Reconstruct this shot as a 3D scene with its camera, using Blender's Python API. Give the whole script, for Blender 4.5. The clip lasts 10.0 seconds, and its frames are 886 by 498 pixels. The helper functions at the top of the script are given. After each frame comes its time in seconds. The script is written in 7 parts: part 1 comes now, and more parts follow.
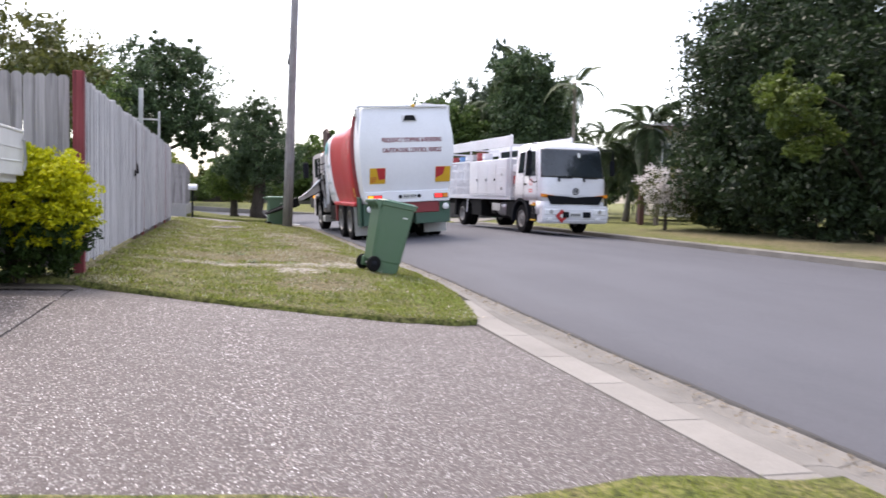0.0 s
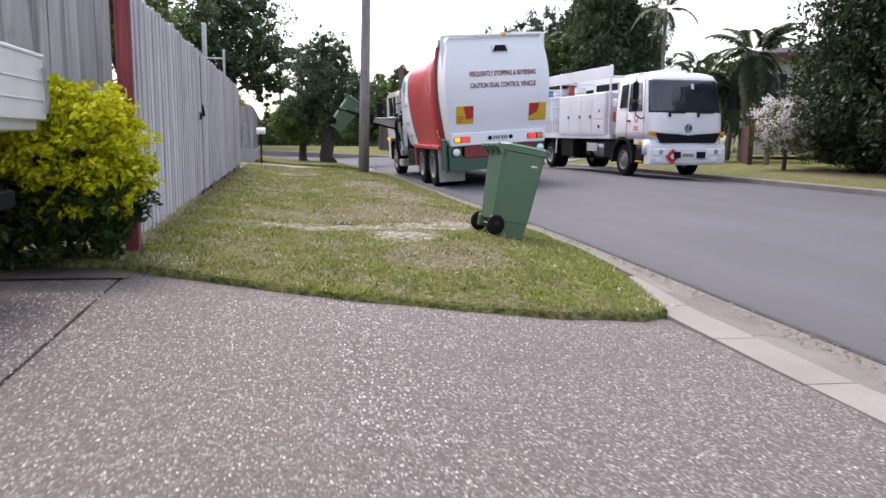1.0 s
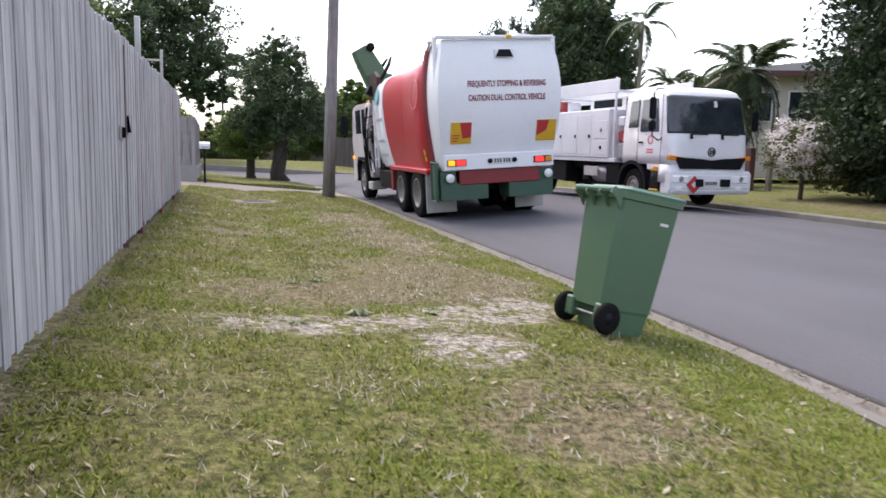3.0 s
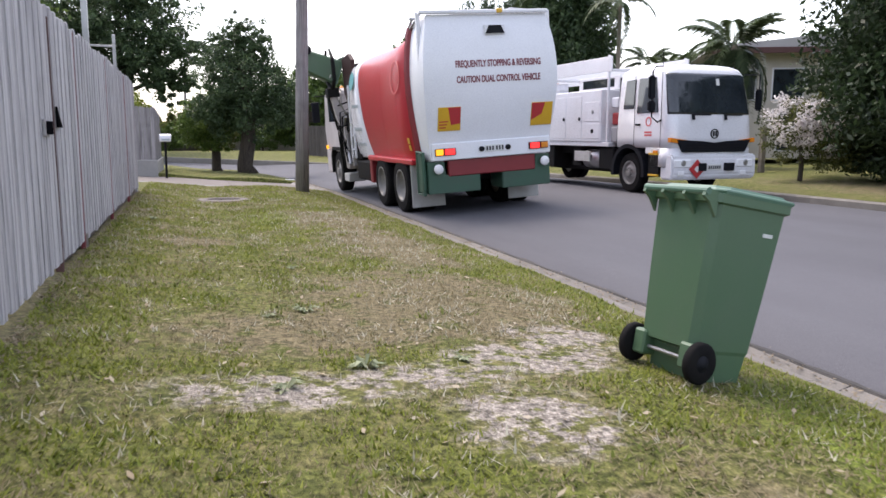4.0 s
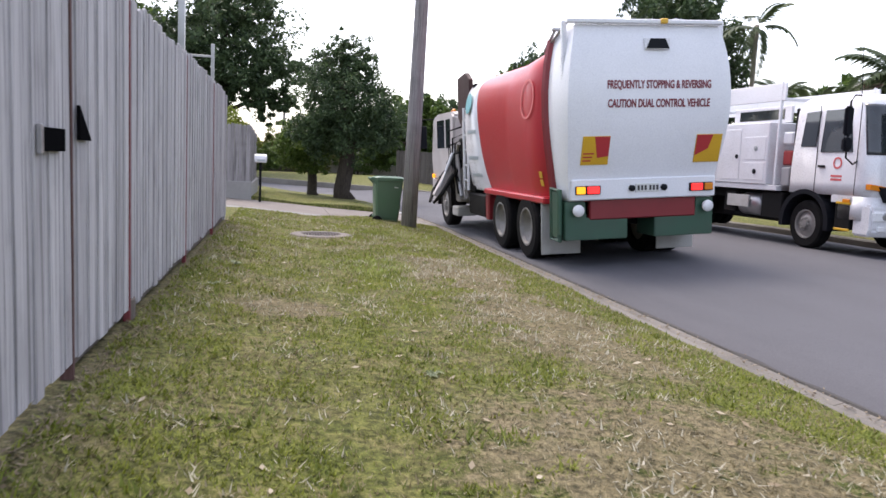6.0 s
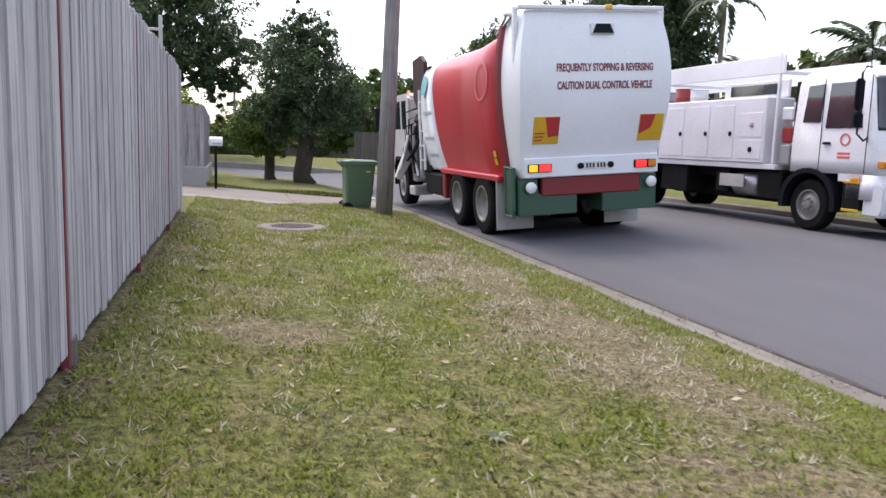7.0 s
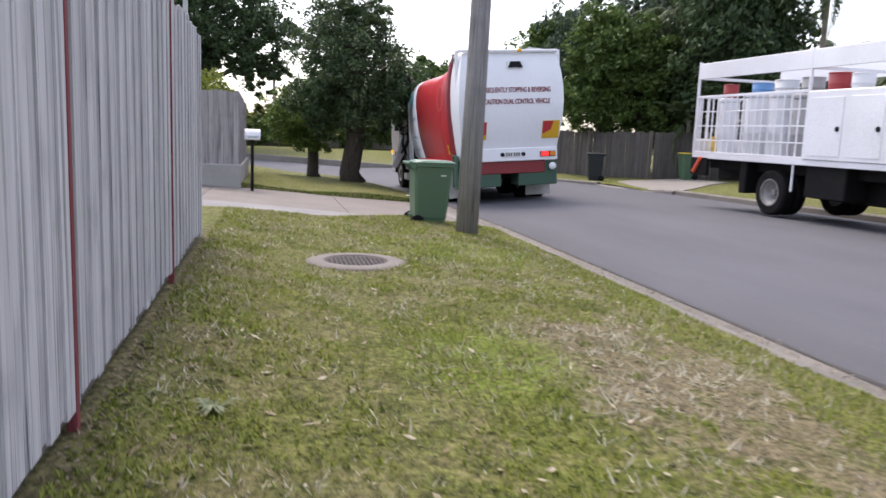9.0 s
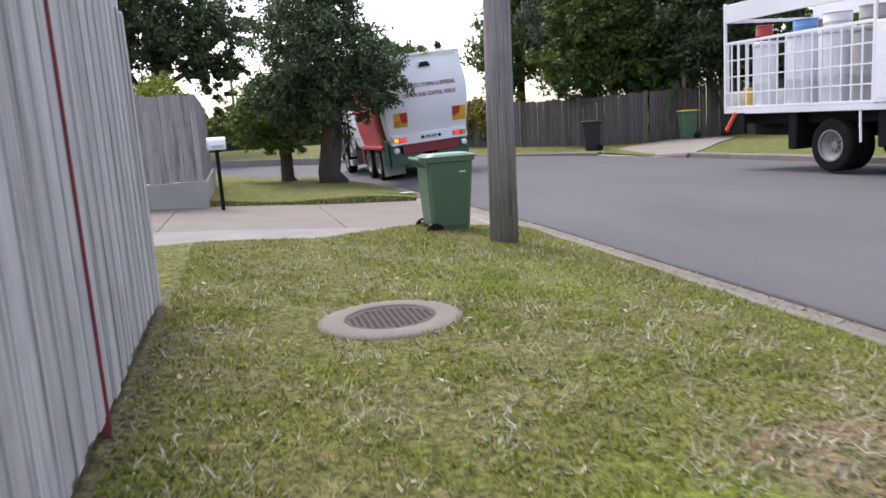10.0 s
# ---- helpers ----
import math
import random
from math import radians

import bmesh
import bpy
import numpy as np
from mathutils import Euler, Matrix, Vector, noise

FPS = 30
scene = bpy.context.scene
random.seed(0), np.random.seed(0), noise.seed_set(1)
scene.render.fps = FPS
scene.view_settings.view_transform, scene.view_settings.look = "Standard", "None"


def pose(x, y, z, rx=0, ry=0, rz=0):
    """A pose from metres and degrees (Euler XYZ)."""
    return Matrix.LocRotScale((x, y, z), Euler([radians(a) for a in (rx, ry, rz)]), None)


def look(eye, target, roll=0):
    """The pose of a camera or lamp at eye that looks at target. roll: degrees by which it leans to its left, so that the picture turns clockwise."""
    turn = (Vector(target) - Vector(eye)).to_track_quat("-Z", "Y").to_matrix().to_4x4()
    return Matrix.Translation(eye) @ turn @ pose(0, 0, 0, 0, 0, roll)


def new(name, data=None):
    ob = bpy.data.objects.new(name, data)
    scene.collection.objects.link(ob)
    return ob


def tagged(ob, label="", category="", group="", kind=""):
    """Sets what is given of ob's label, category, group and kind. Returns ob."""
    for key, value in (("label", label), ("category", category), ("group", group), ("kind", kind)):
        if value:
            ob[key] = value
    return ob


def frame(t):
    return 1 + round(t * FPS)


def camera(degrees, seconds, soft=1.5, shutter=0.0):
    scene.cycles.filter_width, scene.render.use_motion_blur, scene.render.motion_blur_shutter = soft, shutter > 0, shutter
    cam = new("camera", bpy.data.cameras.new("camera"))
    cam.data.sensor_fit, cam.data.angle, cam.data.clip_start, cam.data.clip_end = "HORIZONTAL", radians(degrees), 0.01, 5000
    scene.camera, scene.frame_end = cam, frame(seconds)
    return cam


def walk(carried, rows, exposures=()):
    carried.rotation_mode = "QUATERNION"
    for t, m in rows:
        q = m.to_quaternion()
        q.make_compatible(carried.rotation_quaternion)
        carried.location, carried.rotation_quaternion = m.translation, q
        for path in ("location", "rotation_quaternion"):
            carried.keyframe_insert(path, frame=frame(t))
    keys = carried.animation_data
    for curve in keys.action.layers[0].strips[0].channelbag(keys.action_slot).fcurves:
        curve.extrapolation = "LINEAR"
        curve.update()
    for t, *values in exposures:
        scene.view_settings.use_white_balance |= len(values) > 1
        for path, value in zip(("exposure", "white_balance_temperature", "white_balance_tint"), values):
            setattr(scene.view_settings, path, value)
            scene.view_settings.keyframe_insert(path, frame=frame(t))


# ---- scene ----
cam = camera(60.7, 10.0, soft=1.5, shutter=0.25)
PATH = [
    (0, (1.329, 1.281, 0.982), (1.889, 3.196, 0.844), 1.7),
    (0.5, (1.215, 2.375, 1.011), (1.6, 4.327, 0.809), 2.6),
    (1, (1.107, 3.473, 0.997), (1.508, 5.41, 0.699), 0.7),
    (1.5, (1.002, 4.394, 1.059), (1.505, 6.312, 0.802), -0.1),
    (2, (0.935, 5.299, 1.093), (1.495, 7.193, 0.774), 1.4),
    (2.5, (0.896, 6.066, 1.105), (1.552, 7.93, 0.794), -0.7),
    (3, (0.874, 6.779, 1.133), (1.423, 8.684, 0.873), 1.6),
    (3.2, (0.92, 7.039, 1.154), (1.428, 8.955, 0.884), 1.2),
    (4.3, (0.942, 8.518, 1.167), (1.593, 10.385, 0.867), 0.3),
    (4.5, (0.962, 8.765, 1.15), (1.59, 10.647, 0.894), 1.0),
    (5, (1.02, 9.392, 1.157), (1.619, 11.284, 0.908), 2.2),
    (5.5, (0.991, 10.025, 1.17), (1.435, 11.957, 0.906), 5.2),
    (6, (0.905, 10.712, 1.189), (1.315, 12.656, 0.961), 2.7),
    (6.2, (0.921, 10.969, 1.188), (1.419, 12.888, 0.927), 1.9),
    (7.3, (0.657, 12.342, 1.18), (1.186, 14.25, 0.895), 2.1),
    (7.5, (0.67, 12.62, 1.132), (1.173, 14.529, 0.812), 2.2),
    (8, (0.715, 13.358, 1.132), (1.42, 15.195, 0.778), 1.6),
    (8.5, (0.7, 14.248, 1.142), (1.396, 16.101, 0.856), 3.9),
    (9, (0.677, 15.272, 1.238), (1.114, 17.201, 0.937), 2.4),
    (9.5, (0.613, 16.399, 1.251), (1.044, 18.328, 0.943), -2.0),
    (10, (0.603, 17.644, 1.291), (1.095, 19.551, 0.943), -3.8),
]
LIGHTNESS = [(0, 1.93, 6750, 16), (0.6, 1.80, 6750, 16), (2, 1.76, 6750, 16), (10, 1.76, 6750, 16)]
walk(cam, [(t, look(eye, target, roll)) for t, eye, target, roll in PATH], LIGHTNESS)

# ---- world, sun, exposure ----
world = bpy.data.worlds.new("overcast_sky")
scene.world = world
world.use_nodes = True
wn, wl = world.node_tree.nodes, world.node_tree.links
wn.clear()
sky = wn.new("ShaderNodeTexSky")
sky.sky_type = "NISHITA"
sky.sun_disc = False
sky.sun_elevation, sky.sun_rotation = radians(63), radians(-18)
sky.air_density, sky.dust_density, sky.ozone_density = 1.0, 2.5, 1.0
haze = wn.new("ShaderNodeHueSaturation")
haze.inputs["Saturation"].default_value = 0.6
back = wn.new("ShaderNodeBackground")
back.inputs["Strength"].default_value = 0.15
wout = wn.new("ShaderNodeOutputWorld")
wl.new(sky.outputs["Color"], haze.inputs["Color"])
wl.new(haze.outputs["Color"], back.inputs["Color"])
wl.new(back.outputs["Background"], wout.inputs["Surface"])

sun = new("sun", bpy.data.lights.new("sun", "SUN"))
sun.data.energy, sun.data.angle, sun.data.color = 0.6, radians(16), (1.0, 0.91, 0.78)
sun.matrix_world = look((-9, 28, 57.7), (0, 0, 0))


# ---- materials ----
def material(name):
    m = bpy.data.materials.new(name)
    m.use_nodes = True
    n, l = m.node_tree.nodes, m.node_tree.links
    return m, n, l, n["Principled BSDF"]


def link_mix(n, l, fac, a, b, blend="MIX"):
    mix = n.new("ShaderNodeMix")
    mix.data_type, mix.blend_type = "RGBA", blend
    for socket, value in ((mix.inputs[0], fac), (mix.inputs[6], a), (mix.inputs[7], b)):
        if isinstance(value, (int, float)):
            socket.default_value = value
        elif isinstance(value, tuple):
            socket.default_value = (*value, 1) if len(value) == 3 else value
        else:
            l.new(value, socket)
    return mix.outputs[2]


def noise_tex(n, l, scale, detail=4, coords=None, rough=0.55, stretch=None):
    if coords is None:
        coords = n.new("ShaderNodeTexCoord").outputs["Object"]
    if stretch:
        mp = n.new("ShaderNodeMapping")
        mp.inputs["Scale"].default_value = stretch
        l.new(coords, mp.inputs["Vector"])
        coords = mp.outputs["Vector"]
    t = n.new("ShaderNodeTexNoise")
    t.inputs["Scale"].default_value, t.inputs["Detail"].default_value = scale, detail
    t.inputs["Roughness"].default_value = rough
    l.new(coords, t.inputs["Vector"])
    return t.outputs["Fac"]


def ramp(n, l, fac, *stops):
    r = n.new("ShaderNodeValToRGB")
    while len(r.color_ramp.elements) < len(stops):
        r.color_ramp.elements.new(0.5)
    for e, (p, c) in zip(r.color_ramp.elements, stops):
        e.position, e.color = p, (*c, 1) if isinstance(c, tuple) else (c, c, c, 1)
    l.new(fac, r.inputs["Fac"])
    return r.outputs["Color"]


def bump(n, l, bsdf, height, strength, distance=0.01):
    b = n.new("ShaderNodeBump")
    b.inputs["Strength"].default_value, b.inputs["Distance"].default_value = strength, distance
    l.new(height, b.inputs["Height"])
    l.new(b.outputs["Normal"], bsdf.inputs["Normal"])


def plain(name, col, rough=0.5, metal=0.0, dirt=0.25, dirt_col=None, large=1.3, fine=45.0, relief=0.05, pieces=0.0, coat=0.0, spec=0.5):
    """Paint, plastic, metal: a base colour with stains at one scale and grain at another."""
    m, n, l, b = material(name)
    dark = dirt_col or tuple(c * 0.55 for c in col)
    big = ramp(n, l, noise_tex(n, l, large, 6), (0.42, 0.0), (0.75, 1.0))
    small = noise_tex(n, l, fine, 3)
    c = link_mix(n, l, dirt, col, link_mix(n, l, big, col, dark))
    c = link_mix(n, l, 0.12, c, ramp(n, l, small, (0.3, tuple(v * 0.5 for v in col)), (0.7, tuple(min(1, v * 1.3) for v in col))))
    if pieces:
        info = n.new("ShaderNodeObjectInfo")
        c = link_mix(n, l, pieces * 0.75, c, ramp(n, l, info.outputs["Random"], (0.0, dark), (1.0, tuple(min(1, v * 1.35) for v in col))))
    l.new(c, b.inputs["Base Color"])
    rr = ramp(n, l, small, (0.2, max(0.02, rough - 0.1)), (0.8, min(1, rough + 0.1)))
    l.new(rr, b.inputs["Roughness"])
    b.inputs["Metallic"].default_value = metal
    b.inputs["Coat Weight"].default_value = coat
    b.inputs["Specular IOR Level"].default_value = spec
    if relief:
        bump(n, l, b, small, relief)
    return m


def glowing(name, col, strength):
    m, n, l, b = material(name)
    b.inputs["Base Color"].default_value = (*col, 1)
    b.inputs["Roughness"].default_value = 0.2
    b.inputs["Emission Color"].default_value = (*col, 1)
    b.inputs["Emission Strength"].default_value = strength
    return m


def dark_glass(name, col=(0.012, 0.016, 0.02)):
    m, n, l, b = material(name)
    f = noise_tex(n, l, 2.0, 3)
    l.new(ramp(n, l, f, (0.3, col), (0.8, tuple(c * 2.2 + 0.004 for c in col))), b.inputs["Base Color"])
    b.inputs["Roughness"].default_value = 0.06
    b.inputs["Coat Weight"].default_value = 0.5
    return m


def leaves(name, dark, light, gloss=0.45):
    m, n, l, b = material(name)
    geo = n.new("ShaderNodeNewGeometry")
    c = ramp(n, l, geo.outputs["Random Per Island"], (0.0, dark), (0.65, tuple((a + d) / 2 for a, d in zip(dark, light))), (1.0, light))
    f = noise_tex(n, l, 1.1, 3)
    c = link_mix(n, l, ramp(n, l, f, (0.35, 0.0), (0.75, 0.6)), c, light)
    l.new(c, b.inputs["Base Color"])
    b.inputs["Roughness"].default_value = gloss
    b.inputs["Specular IOR Level"].default_value = 0.22
    trans = n.new("ShaderNodeBsdfTranslucent")
    l.new(c, trans.inputs["Color"])
    mixer = n.new("ShaderNodeMixShader")
    mixer.inputs[0].default_value = 0.3
    l.new(b.outputs[0], mixer.inputs[1])
    l.new(trans.outputs[0], mixer.inputs[2])
    l.new(mixer.outputs[0], n["Material Output"].inputs["Surface"])
    return m


def weathered_wood(name, a, b_, pieces=0.45):
    m, n, l, b = material(name)
    info = n.new("ShaderNodeObjectInfo")
    shift = n.new("ShaderNodeVectorMath")
    shift.operation = "MULTIPLY_ADD"
    shift.inputs[1].default_value = (1, 1, 1)
    comb = n.new("ShaderNodeCombineXYZ")
    mul = n.new("ShaderNodeMath")
    mul.operation = "MULTIPLY"
    mul.inputs[1].default_value = 37.0
    l.new(info.outputs["Random"], mul.inputs[0])
    l.new(mul.outputs[0], comb.inputs[0]), l.new(mul.outputs[0], comb.inputs[2])
    l.new(n.new("ShaderNodeTexCoord").outputs["Object"], shift.inputs[0])
    l.new(comb.outputs[0], shift.inputs[2])
    grain = noise_tex(n, l, 1.0, 6, shift.outputs[0], 0.65, (55, 55, 1.6))
    fine = noise_tex(n, l, 1.0, 4, shift.outputs[0], 0.6, (190, 190, 7))
    blot = noise_tex(n, l, 2.2, 4, shift.outputs[0])
    c = ramp(n, l, grain, (0.3, a), (0.52, tuple((x + y) / 2 for x, y in zip(a, b_))), (0.72, b_))
    c = link_mix(n, l, pieces * 0.75, c, ramp(n, l, info.outputs["Random"], (0.0, tuple(x * 0.75 for x in a)), (1.0, tuple(x * 1.1 for x in b_))))
    c = link_mix(n, l, ramp(n, l, blot, (0.52, 0.0), (0.8, 0.55)), c, tuple(x * 0.55 for x in a))
    streak = noise_tex(n, l, 1.0, 4, shift.outputs[0], 0.55, (24, 24, 0.6))
    split = noise_tex(n, l, 1.0, 3, shift.outputs[0], 0.5, (120, 120, 1.1))
    c = link_mix(n, l, ramp(n, l, streak, (0.33, 0.6), (0.46, 0.0)), c, tuple(x * 0.33 for x in a))
    c = link_mix(n, l, ramp(n, l, split, (0.31, 0.8), (0.37, 0.0)), c, tuple(x * 0.2 for x in a))
    l.new(c, b.inputs["Base Color"])
    b.inputs["Roughness"].default_value = 0.88
    b.inputs["Specular IOR Level"].default_value = 0.2
    mixh = link_mix(n, l, 0.5, grain, fine)
    bump(n, l, b, link_mix(n, l, 0.4, mixh, streak), 0.4, 0.006)
    return m


def aggregate():
    """Exposed-aggregate concrete: rounded pebbles of many tints in grey cement."""
    m, n, l, b = material("exposed_aggregate")
    b.inputs["Specular IOR Level"].default_value = 0.2
    co = n.new("ShaderNodeTexCoord").outputs["Object"]
    v = n.new("ShaderNodeTexVoronoi")
    v.inputs["Scale"].default_value = 85
    l.new(co, v.inputs["Vector"])
    sep = n.new("ShaderNodeSeparateColor")
    l.new(v.outputs["Color"], sep.inputs[0])
    tint = ramp(n, l, sep.outputs[0], (0.0, (0.0528, 0.0449, 0.0422)), (0.3, (0.106, 0.0896, 0.0848)), (0.55, (0.142, 0.124, 0.119)), (0.8, (0.19, 0.174, 0.169)), (0.95, (0.327, 0.311, 0.306)))
    gap = ramp(n, l, v.outputs["Distance"], (0.35, 0.0), (0.75, 1.0))
    c = link_mix(n, l, gap, tint, (0.0792, 0.0686, 0.066))
    big = noise_tex(n, l, 0.7, 6, co)
    c = link_mix(n, l, ramp(n, l, big, (0.35, 0.45), (0.7, 0.0)), c, (0.0848, 0.0713, 0.066))
    l.new(c, b.inputs["Base Color"])
    b.inputs["Roughness"].default_value = 0.75
    inv = n.new("ShaderNodeMath")
    inv.operation = "SUBTRACT"
    inv.inputs[0].default_value = 1.0
    l.new(v.outputs["Distance"], inv.inputs[1])
    bump(n, l, b, inv.outputs[0], 0.6, 0.006)
    return m


def asphalt():
    m, n, l, b = material("worn_asphalt")
    b.inputs["Specular IOR Level"].default_value = 0.2
    co = n.new("ShaderNodeTexCoord").outputs["Object"]
    fine = noise_tex(n, l, 160, 3, co)
    mid = noise_tex(n, l, 1.0, 6, co, 0.6, (1.2, 0.25, 1))
    big = noise_tex(n, l, 0.25, 4, co)
    c = ramp(n, l, fine, (0.3, (0.056, 0.057, 0.066)), (0.55, (0.090, 0.091, 0.104)), (0.8, (0.140, 0.141, 0.160)))
    c = link_mix(n, l, ramp(n, l, mid, (0.4, 0.0), (0.68, 0.6)), c, (0.062, 0.063, 0.072))
    c = link_mix(n, l, ramp(n, l, big, (0.4, 0.0), (0.7, 0.35)), c, (0.11, 0.11, 0.122))
    l.new(c, b.inputs["Base Color"])
    b.inputs["Roughness"].default_value = 0.8
    bump(n, l, b, fine, 0.4, 0.004)
    return m


def concrete(name, a, b_, fine_scale=90):
    m, n, l, b = material(name)
    co = n.new("ShaderNodeTexCoord").outputs["Object"]
    info = n.new("ShaderNodeObjectInfo")
    fine = noise_tex(n, l, fine_scale, 4, co)
    mid = noise_tex(n, l, 1.6, 7, co, 0.65)
    c = link_mix(n, l, ramp(n, l, mid, (0.35, 0.0), (0.68, 1.0)), a, b_)
    c = link_mix(n, l, 0.3, c, ramp(n, l, fine, (0.3, tuple(x * 0.5 for x in a)), (0.7, tuple(min(1, x * 1.3) for x in b_))))
    c = link_mix(n, l, 0.25, c, ramp(n, l, info.outputs["Random"], (0.0, tuple(x * 0.8 for x in a)), (1.0, b_)))
    l.new(c, b.inputs["Base Color"])
    b.inputs["Roughness"].default_value = 0.85
    bump(n, l, b, fine, 0.35, 0.005)
    return m


def spot_mask(n, l, co, spots, wobble):
    """A soft mask of worn places: one blurred ellipse for each (x, y, rx, ry), broken up by noise."""
    total = None
    for x, y, rx, ry in spots:
        mp = n.new("ShaderNodeMapping")
        mp.inputs["Location"].default_value = (-x / rx, -y / ry, 0)
        mp.inputs["Scale"].default_value = (1 / rx, 1 / ry, 0)
        l.new(co, mp.inputs["Vector"])
        ln = n.new("ShaderNodeVectorMath")
        ln.operation = "LENGTH"
        l.new(mp.outputs[0], ln.inputs[0])
        inv = n.new("ShaderNodeMath")
        inv.operation = "SUBTRACT"
        inv.use_clamp = True
        inv.inputs[0].default_value = 1.15
        l.new(ln.outputs["Value"], inv.inputs[1])
        if total is None:
            total = inv.outputs[0]
        else:
            mx = n.new("ShaderNodeMath")
            mx.operation = "MAXIMUM"
            l.new(total, mx.inputs[0]), l.new(inv.outputs[0], mx.inputs[1])
            total = mx.outputs[0]
    mu = n.new("ShaderNodeMath")
    mu.operation = "MULTIPLY"
    l.new(total, mu.inputs[0]), l.new(wobble, mu.inputs[1])
    return mu.outputs[0]


BARE = [(1.35, 11.45, 0.7, 0.3), (2.65, 11.75, 0.6, 0.4), (1.95, 11.5, 0.6, 0.25), (2.25, 10.85, 0.4, 0.45), (3.0, 12.1, 0.4, 0.4)]
# the last DRY spot is dry turf plus painted shade under the far trees
DRY = [(2.6, 13.3, 1.1, 1.3), (1.7, 12.5, 1.0, 0.6), (3.0, 16.2, 0.8, 1.7), (2.4, 9.7, 0.6, 0.5), (2.8, 19.0, 0.7, 1.5), (0.95, 16.4, 0.45, 0.45), (15.5, 14.0, 2.4, 11.0)]
LUSH = [(1.85, 19.3, 0.55, 0.8), (2.7, 23.3, 0.9, 1.1), (3.6, 9.8, 0.45, 1.4)]
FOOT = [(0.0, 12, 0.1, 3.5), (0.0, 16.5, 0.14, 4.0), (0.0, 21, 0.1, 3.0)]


def turf():
    m, n, l, b = material("patchy_turf")
    b.inputs["Specular IOR Level"].default_value = 0.2
    co = n.new("ShaderNodeTexCoord").outputs["Object"]
    fine = noise_tex(n, l, 85, 5, co, 0.7)
    clump = noise_tex(n, l, 22, 5, co, 0.65)
    mid = noise_tex(n, l, 5.5, 6, co, 0.65)
    big = noise_tex(n, l, 0.8, 4, co)
    c = ramp(n, l, mid, (0.32, (0.056, 0.074, 0.014)), (0.5, (0.100, 0.112, 0.027)), (0.68, (0.148, 0.132, 0.058)))
    c = link_mix(n, l, ramp(n, l, big, (0.42, 0.0), (0.68, 0.5)), c, (0.132, 0.118, 0.058))
    dry = spot_mask(n, l, co, DRY, ramp(n, l, mid, (0.38, 0.15), (0.6, 2.4)))
    c = link_mix(n, l, ramp(n, l, dry, (0.1, 0.0), (0.6, 0.75)), c, (0.150, 0.121, 0.080))
    lush = spot_mask(n, l, co, LUSH, ramp(n, l, mid, (0.3, 0.5), (0.6, 1.8)))
    c = link_mix(n, l, ramp(n, l, lush, (0.1, 0.0), (0.7, 0.8)), c, (0.115, 0.155, 0.022))
    bare = spot_mask(n, l, co, BARE, ramp(n, l, noise_tex(n, l, 7.5, 6, co, 0.7), (0.44, 0.0), (0.58, 2.2)))
    c = link_mix(n, l, ramp(n, l, bare, (0.15, 0.0), (0.75, 1.0)), c, ramp(n, l, fine, (0.3, (0.17, 0.148, 0.125)), (0.7, (0.33, 0.302, 0.272))))
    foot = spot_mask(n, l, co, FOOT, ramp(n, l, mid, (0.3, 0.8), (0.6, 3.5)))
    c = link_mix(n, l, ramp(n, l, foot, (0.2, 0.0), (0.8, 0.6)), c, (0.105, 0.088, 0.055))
    c = link_mix(n, l, 0.65, c, link_mix(n, l, 1.0, c, ramp(n, l, clump, (0.36, 0.10), (0.62, 1.8)), "MULTIPLY"))
    c = link_mix(n, l, 0.4, c, link_mix(n, l, 1.0, c, ramp(n, l, fine, (0.36, 0.1), (0.66, 2.2)), "MULTIPLY"))
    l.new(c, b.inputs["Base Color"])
    b.inputs["Roughness"].default_value = 0.95
    bump(n, l, b, fine, 0.8, 0.02)
    return m


WHITE = plain("white_truck_paint", (0.68, 0.69, 0.73), 0.3, dirt=0.4, dirt_col=(0.46, 0.45, 0.44), large=0.9, relief=0.015, coat=0.3)
PANEL = plain("white_tailgate_paint", (0.76, 0.775, 0.82), 0.34, dirt=0.4, dirt_col=(0.55, 0.565, 0.59), large=0.7, relief=0.02)
RED = plain("faded_red_paint", (0.46, 0.026, 0.036), 0.36, dirt=0.45, dirt_col=(0.36, 0.05, 0.05), large=1.1, relief=0.03)
DEEP_RED = plain("dark_red_paint", (0.20, 0.014, 0.02), 0.45, dirt=0.4, large=2.0)
TRUCK_GREEN = plain("dark_green_steel", (0.030, 0.085, 0.055), 0.5, dirt=0.5, dirt_col=(0.05, 0.05, 0.045), large=2.0)
BIN_GREEN = plain("green_bin_plastic", (0.062, 0.124, 0.068), 0.42, dirt=0.45, dirt_col=(0.085, 0.125, 0.088), large=3.0, fine=120, relief=0.05)
BIN_LID = plain("green_lid_plastic", (0.066, 0.145, 0.096), 0.4, dirt=0.4, dirt_col=(0.10, 0.15, 0.12), large=3.0, fine=120, relief=0.05)
BIN_DARK = plain("charcoal_bin_plastic", (0.03, 0.034, 0.036), 0.5, dirt=0.3, large=3.0, spec=0.12)
LID_YELLOW = plain("yellow_lid_plastic", (0.55, 0.40, 0.03), 0.5)
RUBBER = plain("black_rubber", (0.007, 0.007, 0.008), 0.85, dirt=0.4, dirt_col=(0.022, 0.02, 0.018), large=5, fine=90, relief=0.2, spec=0.12)
RIM = plain("dusty_steel_rim", (0.24, 0.235, 0.23), 0.55, 0.3, dirt=0.5, dirt_col=(0.12, 0.11, 0.10), large=6)
CHASSIS = plain("dark_chassis_steel", (0.008, 0.008, 0.009), 0.65, 0.0, dirt=0.4, dirt_col=(0.025, 0.022, 0.018), large=3, spec=0.12)
